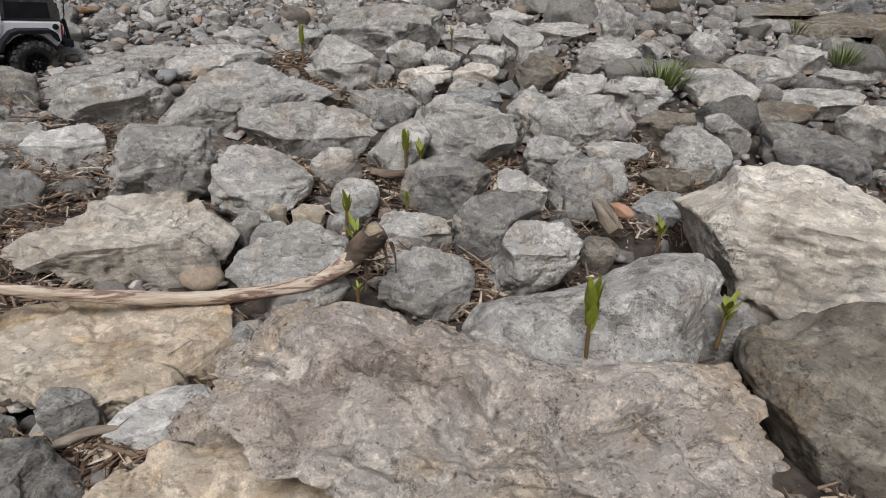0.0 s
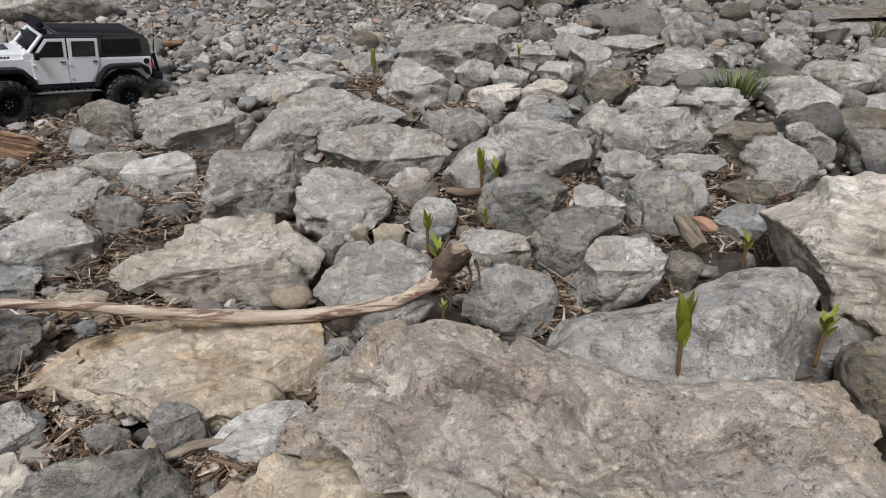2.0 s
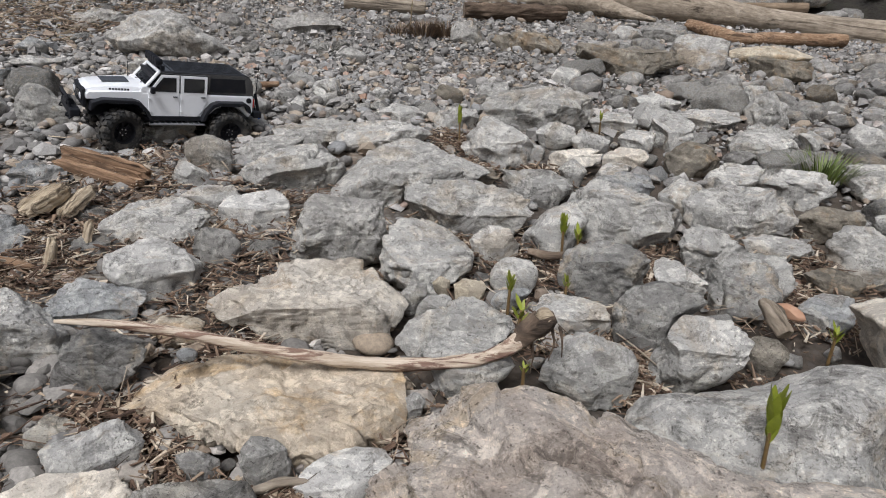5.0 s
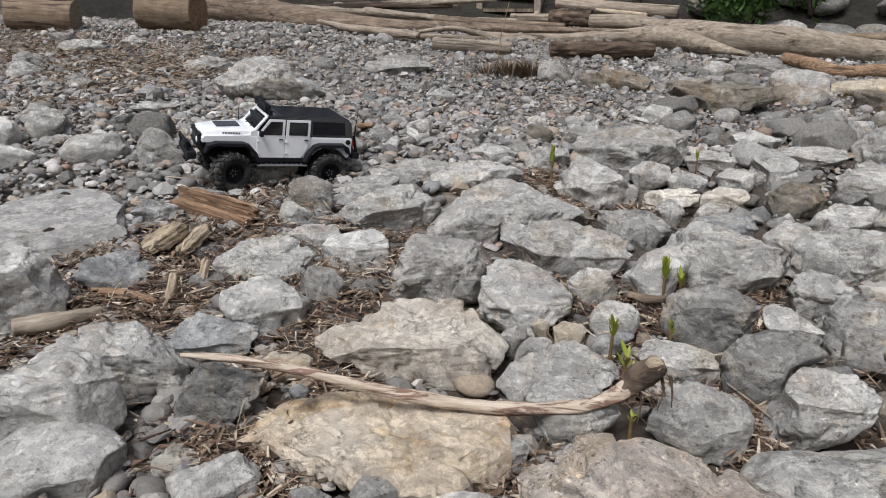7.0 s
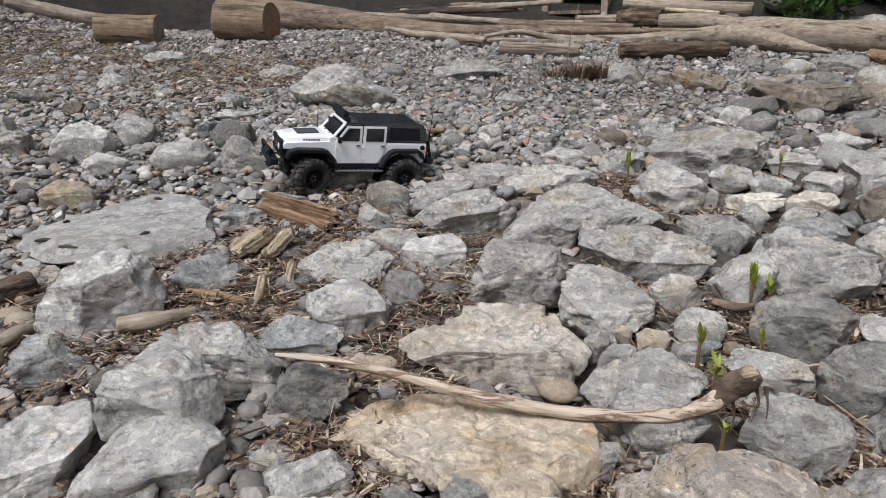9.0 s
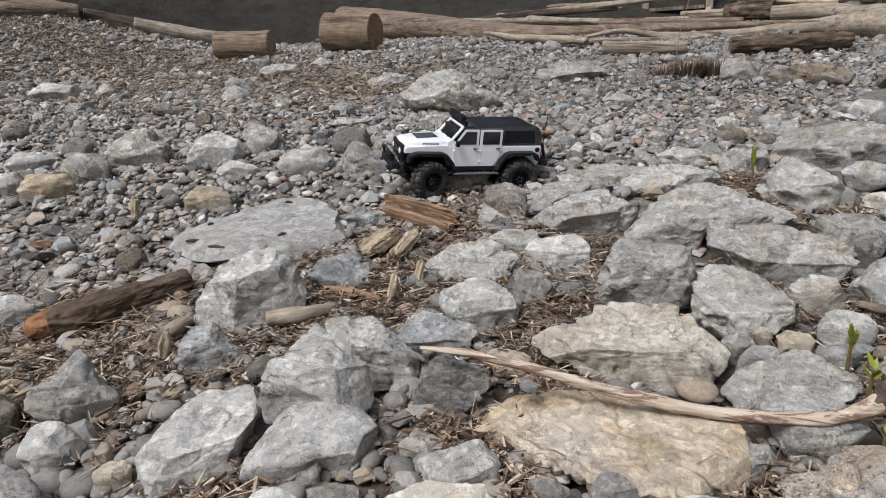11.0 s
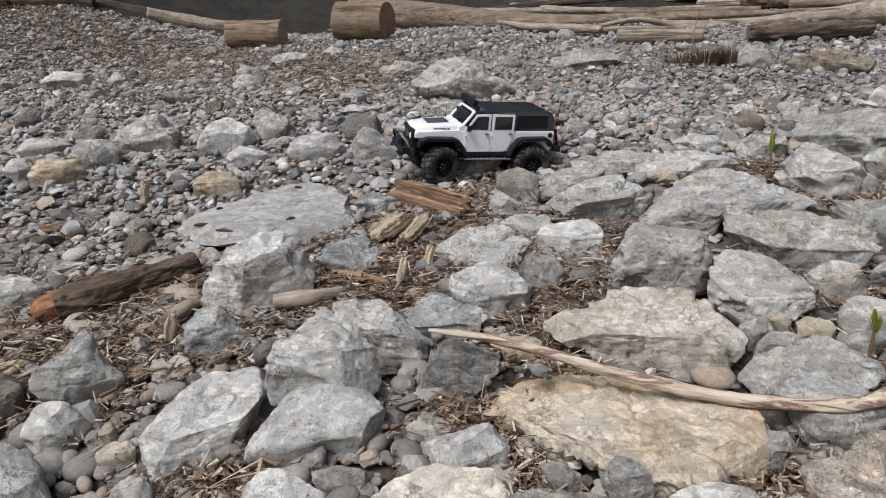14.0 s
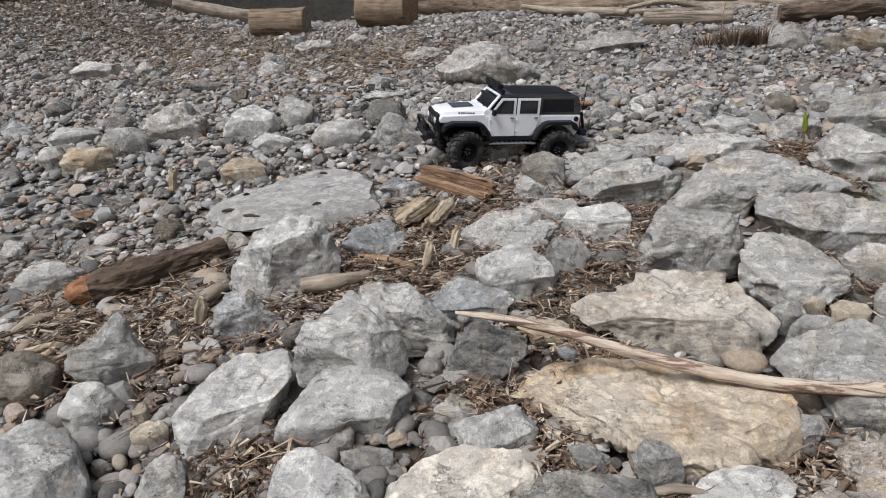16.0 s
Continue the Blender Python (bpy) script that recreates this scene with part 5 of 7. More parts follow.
def log(name, mat, label, points, sides=18, bumpy=0.1, seed=0, end=None, category="log"):
    """A trunk or stick, with its grain along its own length; end: the material of its sawn or broken ends."""
    a, b = Vector(points[0][:3]), Vector(points[-1][:3])
    m = Matrix.Translation((a + b) / 2) @ (b - a).to_track_quat("Z", "Y").to_matrix().to_4x4()
    rough = {"bark": 0.5, "brown": 0.1, "dark": 0.14, "weathered": 0.07}.get(mat, 0.05)
    bm = tube(points, sides * 2, bumpy, seed, 16, True, rough)
    bmesh.ops.transform(bm, matrix=m.inverted(), verts=bm.verts)
    ob = part(name, bm, WOOD[mat], smooth=True)
    if end:
        ob.data.materials.append(WOOD[end])
        for f in ob.data.polygons:
            if len(f.vertices) == 3:
                f.material_index, f.use_smooth = 1, False
    ob.matrix_world = m
    return tagged(ob, label, category)


# ---- the driftwood line ----
log("driftwood_log", "pale", "huge bleached driftwood trunk lying along the beach", [(-0.330, 5.450, 0.676, 0.038), (-0.061, 5.300, 0.620, 0.098), (0.315, 5.120, 0.588, 0.106), (0.675, 5.120, 0.569, 0.105), (1.259, 5.150, 0.511, 0.077), (1.979, 5.100, 0.432, 0.109)], 22, 0.07, 1, "dark")
log("driftwood_log", "pale", "bleached trunk lying behind the huge one", [(-0.749, 5.700, 0.695, 0.058), (-0.497, 5.650, 0.693, 0.062), (-0.212, 5.600, 0.667, 0.059)], 16, 0.08, 13, "brown")
log("driftwood_log", "pale", "pale crooked driftwood trunk tapering to a point", [(-1.784, 4.400, 0.624, 0.012), (-1.577, 4.550, 0.650, 0.017), (-1.411, 4.700, 0.608, 0.026), (-1.225, 4.800, 0.569, 0.048), (-0.839, 4.950, 0.578, 0.040), (-0.448, 5.050, 0.601, 0.049), (-0.251, 5.000, 0.602, 0.068), (-0.060, 4.900, 0.588, 0.071), (0.119, 4.750, 0.554, 0.046), (0.368, 4.600, 0.507, 0.010)], 18, 0.1, 2)
log("driftwood_pole", "pale", "thin pale limb lying beside the crooked trunk", [(-1.778, 4.350, 0.596, 0.020), (-1.560, 4.500, 0.589, 0.019), (-1.296, 4.750, 0.558, 0.026)], 12, 0.14, 7)
log("driftwood_log", "bark", "short log still in its rough dark bark", [(-0.82, 4.191, 0.538, 0.049), (-0.523, 4.289, 0.533, 0.053), (-0.216, 4.488, 0.53, 0.051)], 20, 0.16, 3, "brown")
log("driftwood_log", "weathered", "sawn grey log with a dark end", [(-1.549, 4.06, 0.56, 0.042), (-1.3, 4.1, 0.55, 0.04), (-1.055, 4.153, 0.538, 0.041)], 18, 0.08, 4, "dark")
log("driftwood_log", "brown", "long brown driftwood trunk behind the shingle", [(-4.626, 5.350, 0.843, 0.180), (-3.542, 5.100, 0.765, 0.118), (-2.887, 4.900, 0.702, 0.086), (-2.128, 4.850, 0.650, 0.055), (-1.704, 4.950, 0.649, 0.041), (-1.078, 5.100, 0.632, 0.036), (-0.505, 5.250, 0.628, 0.018)], 20, 0.12, 5)
log("driftwood_log", "weathered", "grey driftwood trunk lying behind the brown one", [(-4.123, 6.300, 0.887, 0.052), (-3.237, 6.100, 0.810, 0.051), (-2.516, 5.800, 0.745, 0.033), (-1.962, 5.600, 0.713, 0.026)], 16, 0.12, 17)
log("driftwood_pole", "pale", "thin pale driftwood pole on the shingle", [(-2.634, 4.550, 0.693, 0.014), (-2.317, 4.450, 0.645, 0.026), (-1.903, 4.300, 0.617, 0.029), (-1.719, 4.250, 0.602, 0.024)], 12, 0.14, 6)
log("driftwood_log", "brown", "slim brown log behind the crooked trunk", [(-2.031, 5.500, 0.690, 0.051), (-1.631, 5.500, 0.684, 0.035), (-0.918, 5.450, 0.659, 0.024)], 14, 0.14, 8)
log("driftwood_log", "pale", "short tan log lying before the steps", [(-1.469, 5.950, 0.716, 0.043), (-1.286, 5.920, 0.717, 0.042), (-1.094, 5.900, 0.713, 0.042)], 14, 0.1, 18, "split")
log("driftwood_log", "bark", "thick log end with torn dark bark", [(-1.102, 5.850, 0.729, 0.060), (-0.926, 5.800, 0.721, 0.080), (-0.742, 5.750, 0.708, 0.068)], 16, 0.2, 12, "dark")
log("driftwood_pole", "pale", "short bleached pole before the steps", [(-1.684, 5.600, 0.708, 0.018), (-1.511, 5.600, 0.697, 0.025), (-1.341, 5.600, 0.685, 0.030)], 12, 0.14, 10)
log("driftwood_log", "pale", "bleached log at the foot of the bank", [(-1.180, 6.600, 0.850, 0.064), (-0.569, 6.550, 0.807, 0.060), (-0.070, 6.500, 0.773, 0.060)], 14, 0.08, 9)
log("driftwood_pole", "split", "thin pale pole at the foot of the bank", [(-0.783, 6.400, 0.790, 0.020), (-0.552, 6.350, 0.769, 0.022), (-0.329, 6.300, 0.748, 0.019)], 12, 0.14, 19)
log("driftwood_root", "orange", "reddish driftwood root on the shingle", [(0.584, 4.670, 0.490, 0.037), (0.725, 4.500, 0.461, 0.038), (0.846, 4.400, 0.430, 0.040), (1.108, 4.500, 0.437, 0.037), (1.510, 4.600, 0.438, 0.039)], 14, 0.15, 11)
log("driftwood_log", "stump", "tan log lying before the dark bank", [(1.132, 5.950, 0.584, 0.032), (1.331, 5.900, 0.588, 0.037), (1.625, 5.900, 0.592, 0.043)], 14, 0.1, 21)
for mat, label, ends, r in (
    ("stump", "tan driftwood log at the top of the beach", ((-6.75, 1.7), (-6.42, 2.5), (-6.26, 2.84)), 0.065),
    ("brown", "long dark brown driftwood log on the crest of the beach", ((-6.3, 2.9), (-6.15, 3.1), (-5.97, 3.4)), 0.075),
    ("dark", "dark driftwood log on the crest of the beach", ((-6.0, 3.45), (-5.85, 3.75), (-5.62, 4.05)), 0.06),
    ("weathered", "grey driftwood log below the bank", ((-5.75, 3.75), (-5.5, 4.1), (-5.1, 4.55)), 0.07),
):
    log("driftwood_log", mat, label, [(x, y, height(x, y) + 0.75 * r, r * f) for (x, y), f in zip(ends, (0.9, 1.05, 0.85))], 16, 0.14, int(100 * r), "stump")
log("log_round", "stump", "sawn log round lying on its side", [(-4.3, 3.4, 0.725, 0.108), (-4.12, 3.49, 0.717, 0.1), (-3.93, 3.585, 0.705, 0.104)], 24, 0.06, 14, "pale")
log("log_round", "stump", "thick sawn log round lying on the shingle", [(-3.63, 3.88, 0.77, 0.142), (-3.44, 3.93, 0.755, 0.138), (-3.24, 3.97, 0.745, 0.14)], 24, 0.06, 15, "orange")
for k in range(12):
    x = -4.9 + 0.24 * k + rng.uniform(-0.2, 0.2)
    y = 5.9 + rng.uniform(-0.1, 0.6)
    w = rng.uniform(0.35, 0.9)
    a = rng.normal(0, 0.35)
    log("driftwood_branch", ("dark", "brown", "weathered")[k % 3], "grey driftwood branch in the tangle below the bank", [(x - w * math.cos(a), y - w * math.sin(a) * 0.5, 0.72 + rng.uniform(0, 0.15), 0.03), (x, y, 0.76 + rng.uniform(0, 0.12), 0.035), (x + w * math.cos(a), y + w * math.sin(a) * 0.5, 0.72 + rng.uniform(0, 0.2), 0.018)], 10, 0.25, 30 + k, category="branch")

# ---- the bank behind the beach ----
def bank_lift(x, y):
    return float(np.clip((math.hypot(x + 0.4, y) - 6.45) * 0.7, -0.1, 0.55))


turn_a, reach = np.radians(np.linspace(170, 12, 130)), np.concatenate([np.arange(6.25, 9.6, 0.16), np.geomspace(10, 60, 8)])
ga, gr = np.meshgrid(turn_a, reach)
gx, gy = -0.4 + gr * np.cos(ga), gr * np.sin(ga)
lift = np.clip((gr - 6.45) * 0.7, -0.1, 0.55)
rough = np.array([[noise.fractal((x * 1.4, y * 1.4, 4), 0.7, 2, 4) for x, y in zip(p, q)] for p, q in zip(gx, gy)])


def soil_material():
    mat, nt, bsdf = shader("dark_bank_soil", 0.95)
    co = node(nt, "TexCoord").outputs["Object"]
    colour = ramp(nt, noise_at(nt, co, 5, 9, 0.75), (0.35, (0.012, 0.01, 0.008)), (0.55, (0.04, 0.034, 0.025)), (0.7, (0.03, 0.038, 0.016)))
    nt.links.new(colour, bsdf.inputs["Base Color"])
    bump(nt, bsdf, (noise_at(nt, co, 14, 8, 0.7), 1.0, 0.08))
    return mat


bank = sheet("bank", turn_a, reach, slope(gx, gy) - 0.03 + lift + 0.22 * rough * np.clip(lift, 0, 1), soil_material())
for v, x, y in zip(bank.data.vertices, gx.ravel(), gy.ravel()):
    v.co.x, v.co.y = x, y
tagged(bank, "dark overgrown bank of soil and stones", "ground", kind="structure")
for _ in range(260):
    x, y = rng.uniform(-0.6, 5.0), rng.uniform(5.2, 7.8)
    if math.hypot(x + 0.4, y) < 6.3:
        continue
    r = rng.uniform(0.07, 0.24)
    if free_of(x, y, r, 0.6):
        filler(x, y, r, "d", 0.1, False, bank_lift(x, y))


# the boulder field goes on beside and behind
for _ in range(900):
    x, y = rng.uniform(-3.5, 3.6), rng.uniform(-1.6, 3.0)
    if x < 0.75 * max(y, 0) + 0.7 and y > 0.15 or math.hypot(x, y) < 0.45:
        continue
    r = float(np.clip(rng.lognormal(math.log(0.06), 0.5), 0.03, 0.16))
    if free_of(x, y, r, 0.8):
        filler(x, y, r, "g", 0.3, False)
for k, places in JOINED.items():
    base, tris = COARSE[k]
    turn = np.array([m.to_3x3() for m in places])
    ob = heap("loose_stones", base, tris, np.array([m.translation for m in places]), np.ones((len(places), 3)), turn, MIXED)
    tagged(ob, "grey and brown stones filling the far boulder field", "stones", kind="stuff")


def timber_steps():
    """Weathered timber steps up the bank."""
    base = new("timber_steps")
    base.location = (-1.63, 6.5, 0.7)
    tagged(base, "weathered timber steps going up the bank", "steps")
    for k in range(5):
        bm = bmesh.new()
        bmesh.ops.create_cube(bm, size=1, matrix=Matrix.LocRotScale((0, 0.05 + 0.17 * k, 0.09 + 0.13 * k), None, (0.5, 0.19, 0.03)))
        bmesh.ops.create_cube(bm, size=1, matrix=Matrix.LocRotScale((0, 0.14 + 0.17 * k, 0.03 + 0.13 * k), None, (0.49, 0.02, 0.1)))
        part("tread", bm, WOOD["brown"], base)
    for s in (-1, 1):
        bm = bmesh.new()
        bmesh.ops.create_cube(bm, size=1, matrix=Matrix.LocRotScale((0.285 * s, 0.02, 0.3), None, (0.06, 0.06, 0.9)))
        bmesh.ops.create_cube(bm, size=1, matrix=Matrix.LocRotScale((0.285 * s, 0.55, 0.42), Euler((radians(37), 0, 0)), (0.04, 1.5, 0.14)))
        part("stringer", bm, WOOD["weathered"], base)
    return base


timber_steps()


# ---- leaves ----
def leaf_material(name, low, high):
    mat, nt, bsdf = shader(name, 0.5)
    geo = node(nt, "NewGeometry")
    colour = ramp(nt, geo.outputs["Random Per Island"], (0.0, low), (1.0, high))
    co = node(nt, "TexCoord").outputs["Object"]
    streak = ramp(nt, noise_at(nt, co, 120, 4, 0.6), (0.3, (0.75, 0.75, 0.75)), (0.7, (1.15, 1.15, 1.1)))
    nt.links.new(blend(nt, "MULTIPLY", colour, streak, 0.7), bsdf.inputs["Base Color"])
    bsdf.inputs["Transmission Weight"].default_value = 0.0
    bsdf.inputs["Subsurface Weight"].default_value = 0.1
    bsdf.inputs["Subsurface Radius"].default_value = (0.004, 0.006, 0.002)
    return mat


LEAF = leaf_material("young_leaf", (0.17, 0.21, 0.02), (0.36, 0.38, 0.045))
GRASS = leaf_material("grass_blade", (0.07, 0.11, 0.02), (0.23, 0.27, 0.08))
SHRUB = leaf_material("shrub_leaf", (0.02, 0.055, 0.01), (0.08, 0.15, 0.03))
DRY = leaf_material("dead_grass", (0.07, 0.046, 0.03), (0.24, 0.165, 0.105))
STRAW = leaf_material("dry_straw", (0.2, 0.14, 0.075), (0.42, 0.33, 0.2))


def blade(bm, root, way, length, width, bend, normal, fold=0.25):
    """One leaf or blade of grass: a folded strip that bends over."""
    way, normal = Vector(way).normalized(), Vector(normal)
    side = way.cross(normal).normalized()
    normal = side.cross(way)
    last = None
    for i in range(6):
        s = i / 5
        mid = Vector(root) + way * (length * s) + normal * (bend * length * s * s)
        w = width * (math.sin(math.pi * min(0.97, 0.12 + 0.88 * s)) ** 0.8) / 2
        row = [bm.verts.new(mid - side * w + normal * (fold * w)), bm.verts.new(mid), bm.verts.new(mid + side * w + normal * (fold * w))]
        if last:
            bm.faces.new((last[0], last[1], row[1], row[0]))
            bm.faces.new((last[1], last[2], row[2], row[1]))
        last = row


STEM = leaf_material("shoot_stem", (0.13, 0.075, 0.035), (0.19, 0.13, 0.05))


def shoot(x, y, z, tall, leaves, spread, label, seed):
    """A young shoot: a stem with pointed leaves."""
    r = random.Random(seed)
    lean = (r.uniform(-0.08, 0.08), r.uniform(-0.08, 0.08))
    base = new("plant_shoot")
    base.location = (x, y, z)
    tagged(base, label, "plant", "young shoots among the stones")
    tall *= 0.88
    top = 0.68 * tall
    part("stem", tube([(0, 0, -0.02, 0.0032), (lean[0] * top / 2, lean[1] * top / 2, top / 2, 0.0028), (lean[0] * top, lean[1] * top, top, 0.0018)], 8, 0.1, seed), STEM, base, smooth=True)
    for k in range(leaves + 3):
        a = 2.4 * k + r.uniform(0, 0.6)
        h = top * (0.45 + 0.55 * (k + 1) / (leaves + 3))
        out = Vector((math.cos(a), math.sin(a), 0))
        bm = bmesh.new()
        blade(bm, (lean[0] * h, lean[1] * h, h), out * (spread + 0.2) + Vector((0, 0, 1)), 0.42 * tall * r.uniform(0.75, 1.1), 0.115 * tall * r.uniform(0.85, 1.2), 0.12, -out)
        part("leaf", bm, LEAF, base, smooth=True)
    return base


shoot(0.222, 0.715, 0.118, 0.15, 8, 0.16, "upright green shoot with pointed leaves behind a boulder", 1)
shoot(0.42, 0.77, 0.125, 0.085, 6, 0.7, "small green shoot with spread leaves between boulders", 2)
shoot(-0.067, 1.289, 0.17, 0.1, 5, 0.3, "green shoot standing in a gap of the boulders", 3)
shoot(-0.035, 1.28, 0.17, 0.075, 4, 0.4, "small green shoot beside a taller one", 4)
shoot(-0.153, 1.029, 0.15, 0.085, 5, 0.3, "leafy green shoot behind the driftwood branch", 5)
shoot(-0.125, 0.93, 0.15, 0.08, 4, 0.8, "broad-leaved green shoot beside the driftwood root", 6)
shoot(0.014, 2.194, 0.26, 0.07, 4, 0.3, "thin green shoot far up the boulder field", 7)
shoot(-0.411, 1.906, 0.25, 0.12, 4, 0.1, "slim yellow-green shoot among pale stones", 8)
shoot(0.408, 1.055, 0.12, 0.07, 4, 0.5, "little green shoot beside a cream boulder", 9)
shoot(-0.052, 1.099, 0.15, 0.055, 5, 0.5, "bronze-green shoot beside a lichened boulder", 10)
shoot(-0.105, 0.827, 0.13, 0.04, 4, 0.9, "tiny green shoot under the driftwood root", 11)


def tuft(name, x, y, z, n, tall, wide, mat, label, seed):
    r = random.Random(seed)
    bm = bmesh.new()
    for _ in range(n):
        a, d = r.uniform(0, 6.283), wide * math.sqrt(r.random())
        out = Vector((math.cos(a), math.sin(a), 0))
        blade(bm, out * d * 0.6, out * (0.15 + 0.9 * d / wide * r.random()) + Vector((0, 0, 1)), tall * r.uniform(0.5, 1.1), tall * 0.045, -0.35 * r.random(), -out, 0.4)
    ob = part(name, bm, mat, smooth=True)
    ob.location = (x, y, z)
    return tagged(ob, label, "grass")


tuft("grass_tuft", 0.666, 2.03, 0.19, 170, 0.085, 0.12, GRASS, "bright green grass tuft between pale boulders", 1)
tuft("grass_tuft", 1.463, 2.898, 0.22, 80, 0.07, 0.07, GRASS, "small green grass tuft on the far rocks", 2)
tuft("grass_tuft", 1.415, 2.408, 0.2, 90, 0.08, 0.08, GRASS, "yellow-green grass tuft behind a boulder", 3)
tuft("dry_grass", -1.03, 3.46, 0.425, 150, 0.075, 0.1, DRY, "sparse dry stubble on the shingle", 5)
tuft("dry_grass", -0.91, 3.5, 0.425, 260, 0.1, 0.13, DRY, "low patch of dry brown grass on the shingle", 4)
tuft("dry_grass", -0.79, 3.53, 0.42, 200, 0.1, 0.09, DRY, "dry brown grass tuft beside a leaning rock", 6)
bm = tube([(-0.984, 3.5, 0.43, 0.003), (-0.97, 3.5, 0.62, 0.0025), (-0.93, 3.5, 0.8, 0.0015)], 6, 0.0, 3)
tagged(part("straw_stalk", bm, STRAW, smooth=True), "single tall dry straw stalk on the beach", "grass")


def shrub(x, y, z, wide, tall, n, label, seed):
    """A leafy shrub: stems and many small leaves in uneven clumps."""
    r = random.Random(seed)
    base = new("shrub")
    base.location = (x, y, z)
    tagged(base, label, "shrub")
    tips = []
    for k in range(9):
        a, h = r.uniform(0, 6.283), tall * r.uniform(0.5, 1)
        tip = (math.cos(a) * wide * r.uniform(0.2, 0.9), math.sin(a) * wide * 0.7 * r.random(), h)
        tips.append(tip)
        part("stem", tube([(0, 0, 0, 0.012), (tip[0] * 0.35, tip[1] * 0.35, h * 0.55, 0.008), (*tip, 0.003)], 6, 0.1, k), WOOD["dark"], base, smooth=True)
    bm = bmesh.new()
    for _ in range(n):
        t = r.choice(tips)
        s = r.uniform(0.35, 1.08)
        q = Vector(t) * s + Vector((r.gauss(0, 0.06), r.gauss(0, 0.06), r.gauss(0, 0.06)))
        w = Vector((r.gauss(0, 1), r.gauss(0, 1), r.gauss(0.4, 0.7)))
        blade(bm, q, w, r.uniform(0.05, 0.1), r.uniform(0.02, 0.035), -0.3, w.orthogonal())
    part("foliage", bm, SHRUB, base, smooth=True)
    return base


shrub(0.35, 6.15, 0.66, 0.5, 0.5, 1500, "dense green shrub growing behind the big trunk", 1)
shrub(1.0, 6.5, 0.75, 0.4, 0.6, 900, "leafy green shrub at the foot of the bank", 2)
shrub(3.3, 6.6, 0.9, 0.6, 0.9, 700, "dark green shrub on the bank", 3)
shrub(-3.0, 7.0, 1.2, 0.7, 0.9, 700, "dark shrub on the upper bank", 4)

# ---- near driftwood ----
branch = log("driftwood_branch", "branch", "long curved driftwood branch with a root knob lying over the slab", [(-0.763, 0.648, 0.235, 0.0029), (-0.7, 0.668, 0.231, 0.0060), (-0.631, 0.688, 0.22, 0.0074), (-0.564, 0.709, 0.204, 0.0080), (-0.497, 0.729, 0.185, 0.0089), (-0.43, 0.749, 0.171, 0.0096), (-0.363, 0.77, 0.158, 0.0097), (-0.297, 0.789, 0.152, 0.0098), (-0.233, 0.809, 0.152, 0.0098), (-0.178, 0.826, 0.158, 0.0107), (-0.14, 0.837, 0.173, 0.0114), (-0.115, 0.845, 0.191, 0.0137)], 16, 0.2, 20, category="branch")
knob = tube([(-0.12, 0.844, 0.185, 0.0125), (-0.103, 0.849, 0.203, 0.0165), (-0.088, 0.852, 0.217, 0.019), (-0.074, 0.855, 0.228, 0.016), (-0.066, 0.857, 0.232, 0.009)], 18, 0.3, 21)
bmesh.ops.transform(knob, matrix=branch.matrix_world.inverted(), verts=knob.verts)
part("knob", knob, WOOD["bark"], branch, "dark bark-covered root knob", True)
for k, q in enumerate([(-0.07, 0.852, 0.2, 0.17), (-0.1, 0.846, 0.18, 0.145), (-0.058, 0.858, 0.2, 0.175)]):
    root = tube([(q[0], q[1], q[2] + 0.015, 0.0032), (q[0] + 0.006, q[1], (q[2] + q[3]) / 2 + 0.005, 0.0018), (q[0] + 0.004 * k, q[1] - 0.004, q[3] - 0.01, 0.0008)], 8, 0.3, k)
    bmesh.ops.transform(root, matrix=branch.matrix_world.inverted(), verts=root.verts)
    part("rootlet", root, WOOD["bark"], branch, smooth=True)
cap = tube([(-0.086, 0.853, 0.226, 0.014), (-0.079, 0.855, 0.234, 0.0145), (-0.073, 0.858, 0.239, 0.008)], 14, 0.35, 23)
bmesh.ops.transform(cap, matrix=branch.matrix_world.inverted(), verts=cap.verts)
part("broken_end", cap, WOOD["split"], branch, "pale splintered end", True)

rotten = log("bark_log", "bark", "small dark rotting log with an orange broken end", [(-1.575, 0.478, 0.2, 0.029), (-1.55, 0.52, 0.204, 0.034), (-1.528, 0.58, 0.207, 0.034), (-1.505, 0.66, 0.21, 0.03), (-1.481, 0.755, 0.212, 0.023)], 20, 0.2, 40, "orange")
stub = tube([(-1.6, 0.44, 0.188, 0.012), (-1.592, 0.455, 0.194, 0.024), (-1.575, 0.48, 0.2, 0.028), (-1.56, 0.5, 0.202, 0.024)], 22, 0.35, 41, 8, True, 0.2)
bmesh.ops.transform(stub, matrix=rotten.matrix_world.inverted(), verts=stub.verts)
part("broken_end", stub, WOOD["rotten"], rotten, "crumbling orange-brown rotten end", True)
log("driftwood_stick", "pale", "short pale driftwood stick between boulders", [(-1.176, 0.701, 0.188, 0.017), (-1.127, 0.748, 0.187, 0.018), (-1.092, 0.816, 0.184, 0.009)], 12, 0.16, 41, "orange", "stick")
log("driftwood_stick", "orange", "thin brown stick lying on the shingle", [(-1.442, 2.121, 0.334, 0.011), (-1.279, 2.152, 0.328, 0.013), (-1.158, 2.244, 0.328, 0.009)], 10, 0.25, 42, category="stick")
log("driftwood_stick", "split", "pale split stick at the edge of the litter", [(-1.52, 0.22, 0.152, 0.009), (-1.5, 0.303, 0.157, 0.008), (-1.47, 0.37, 0.156, 0.005)], 8, 0.2, 43, category="stick")
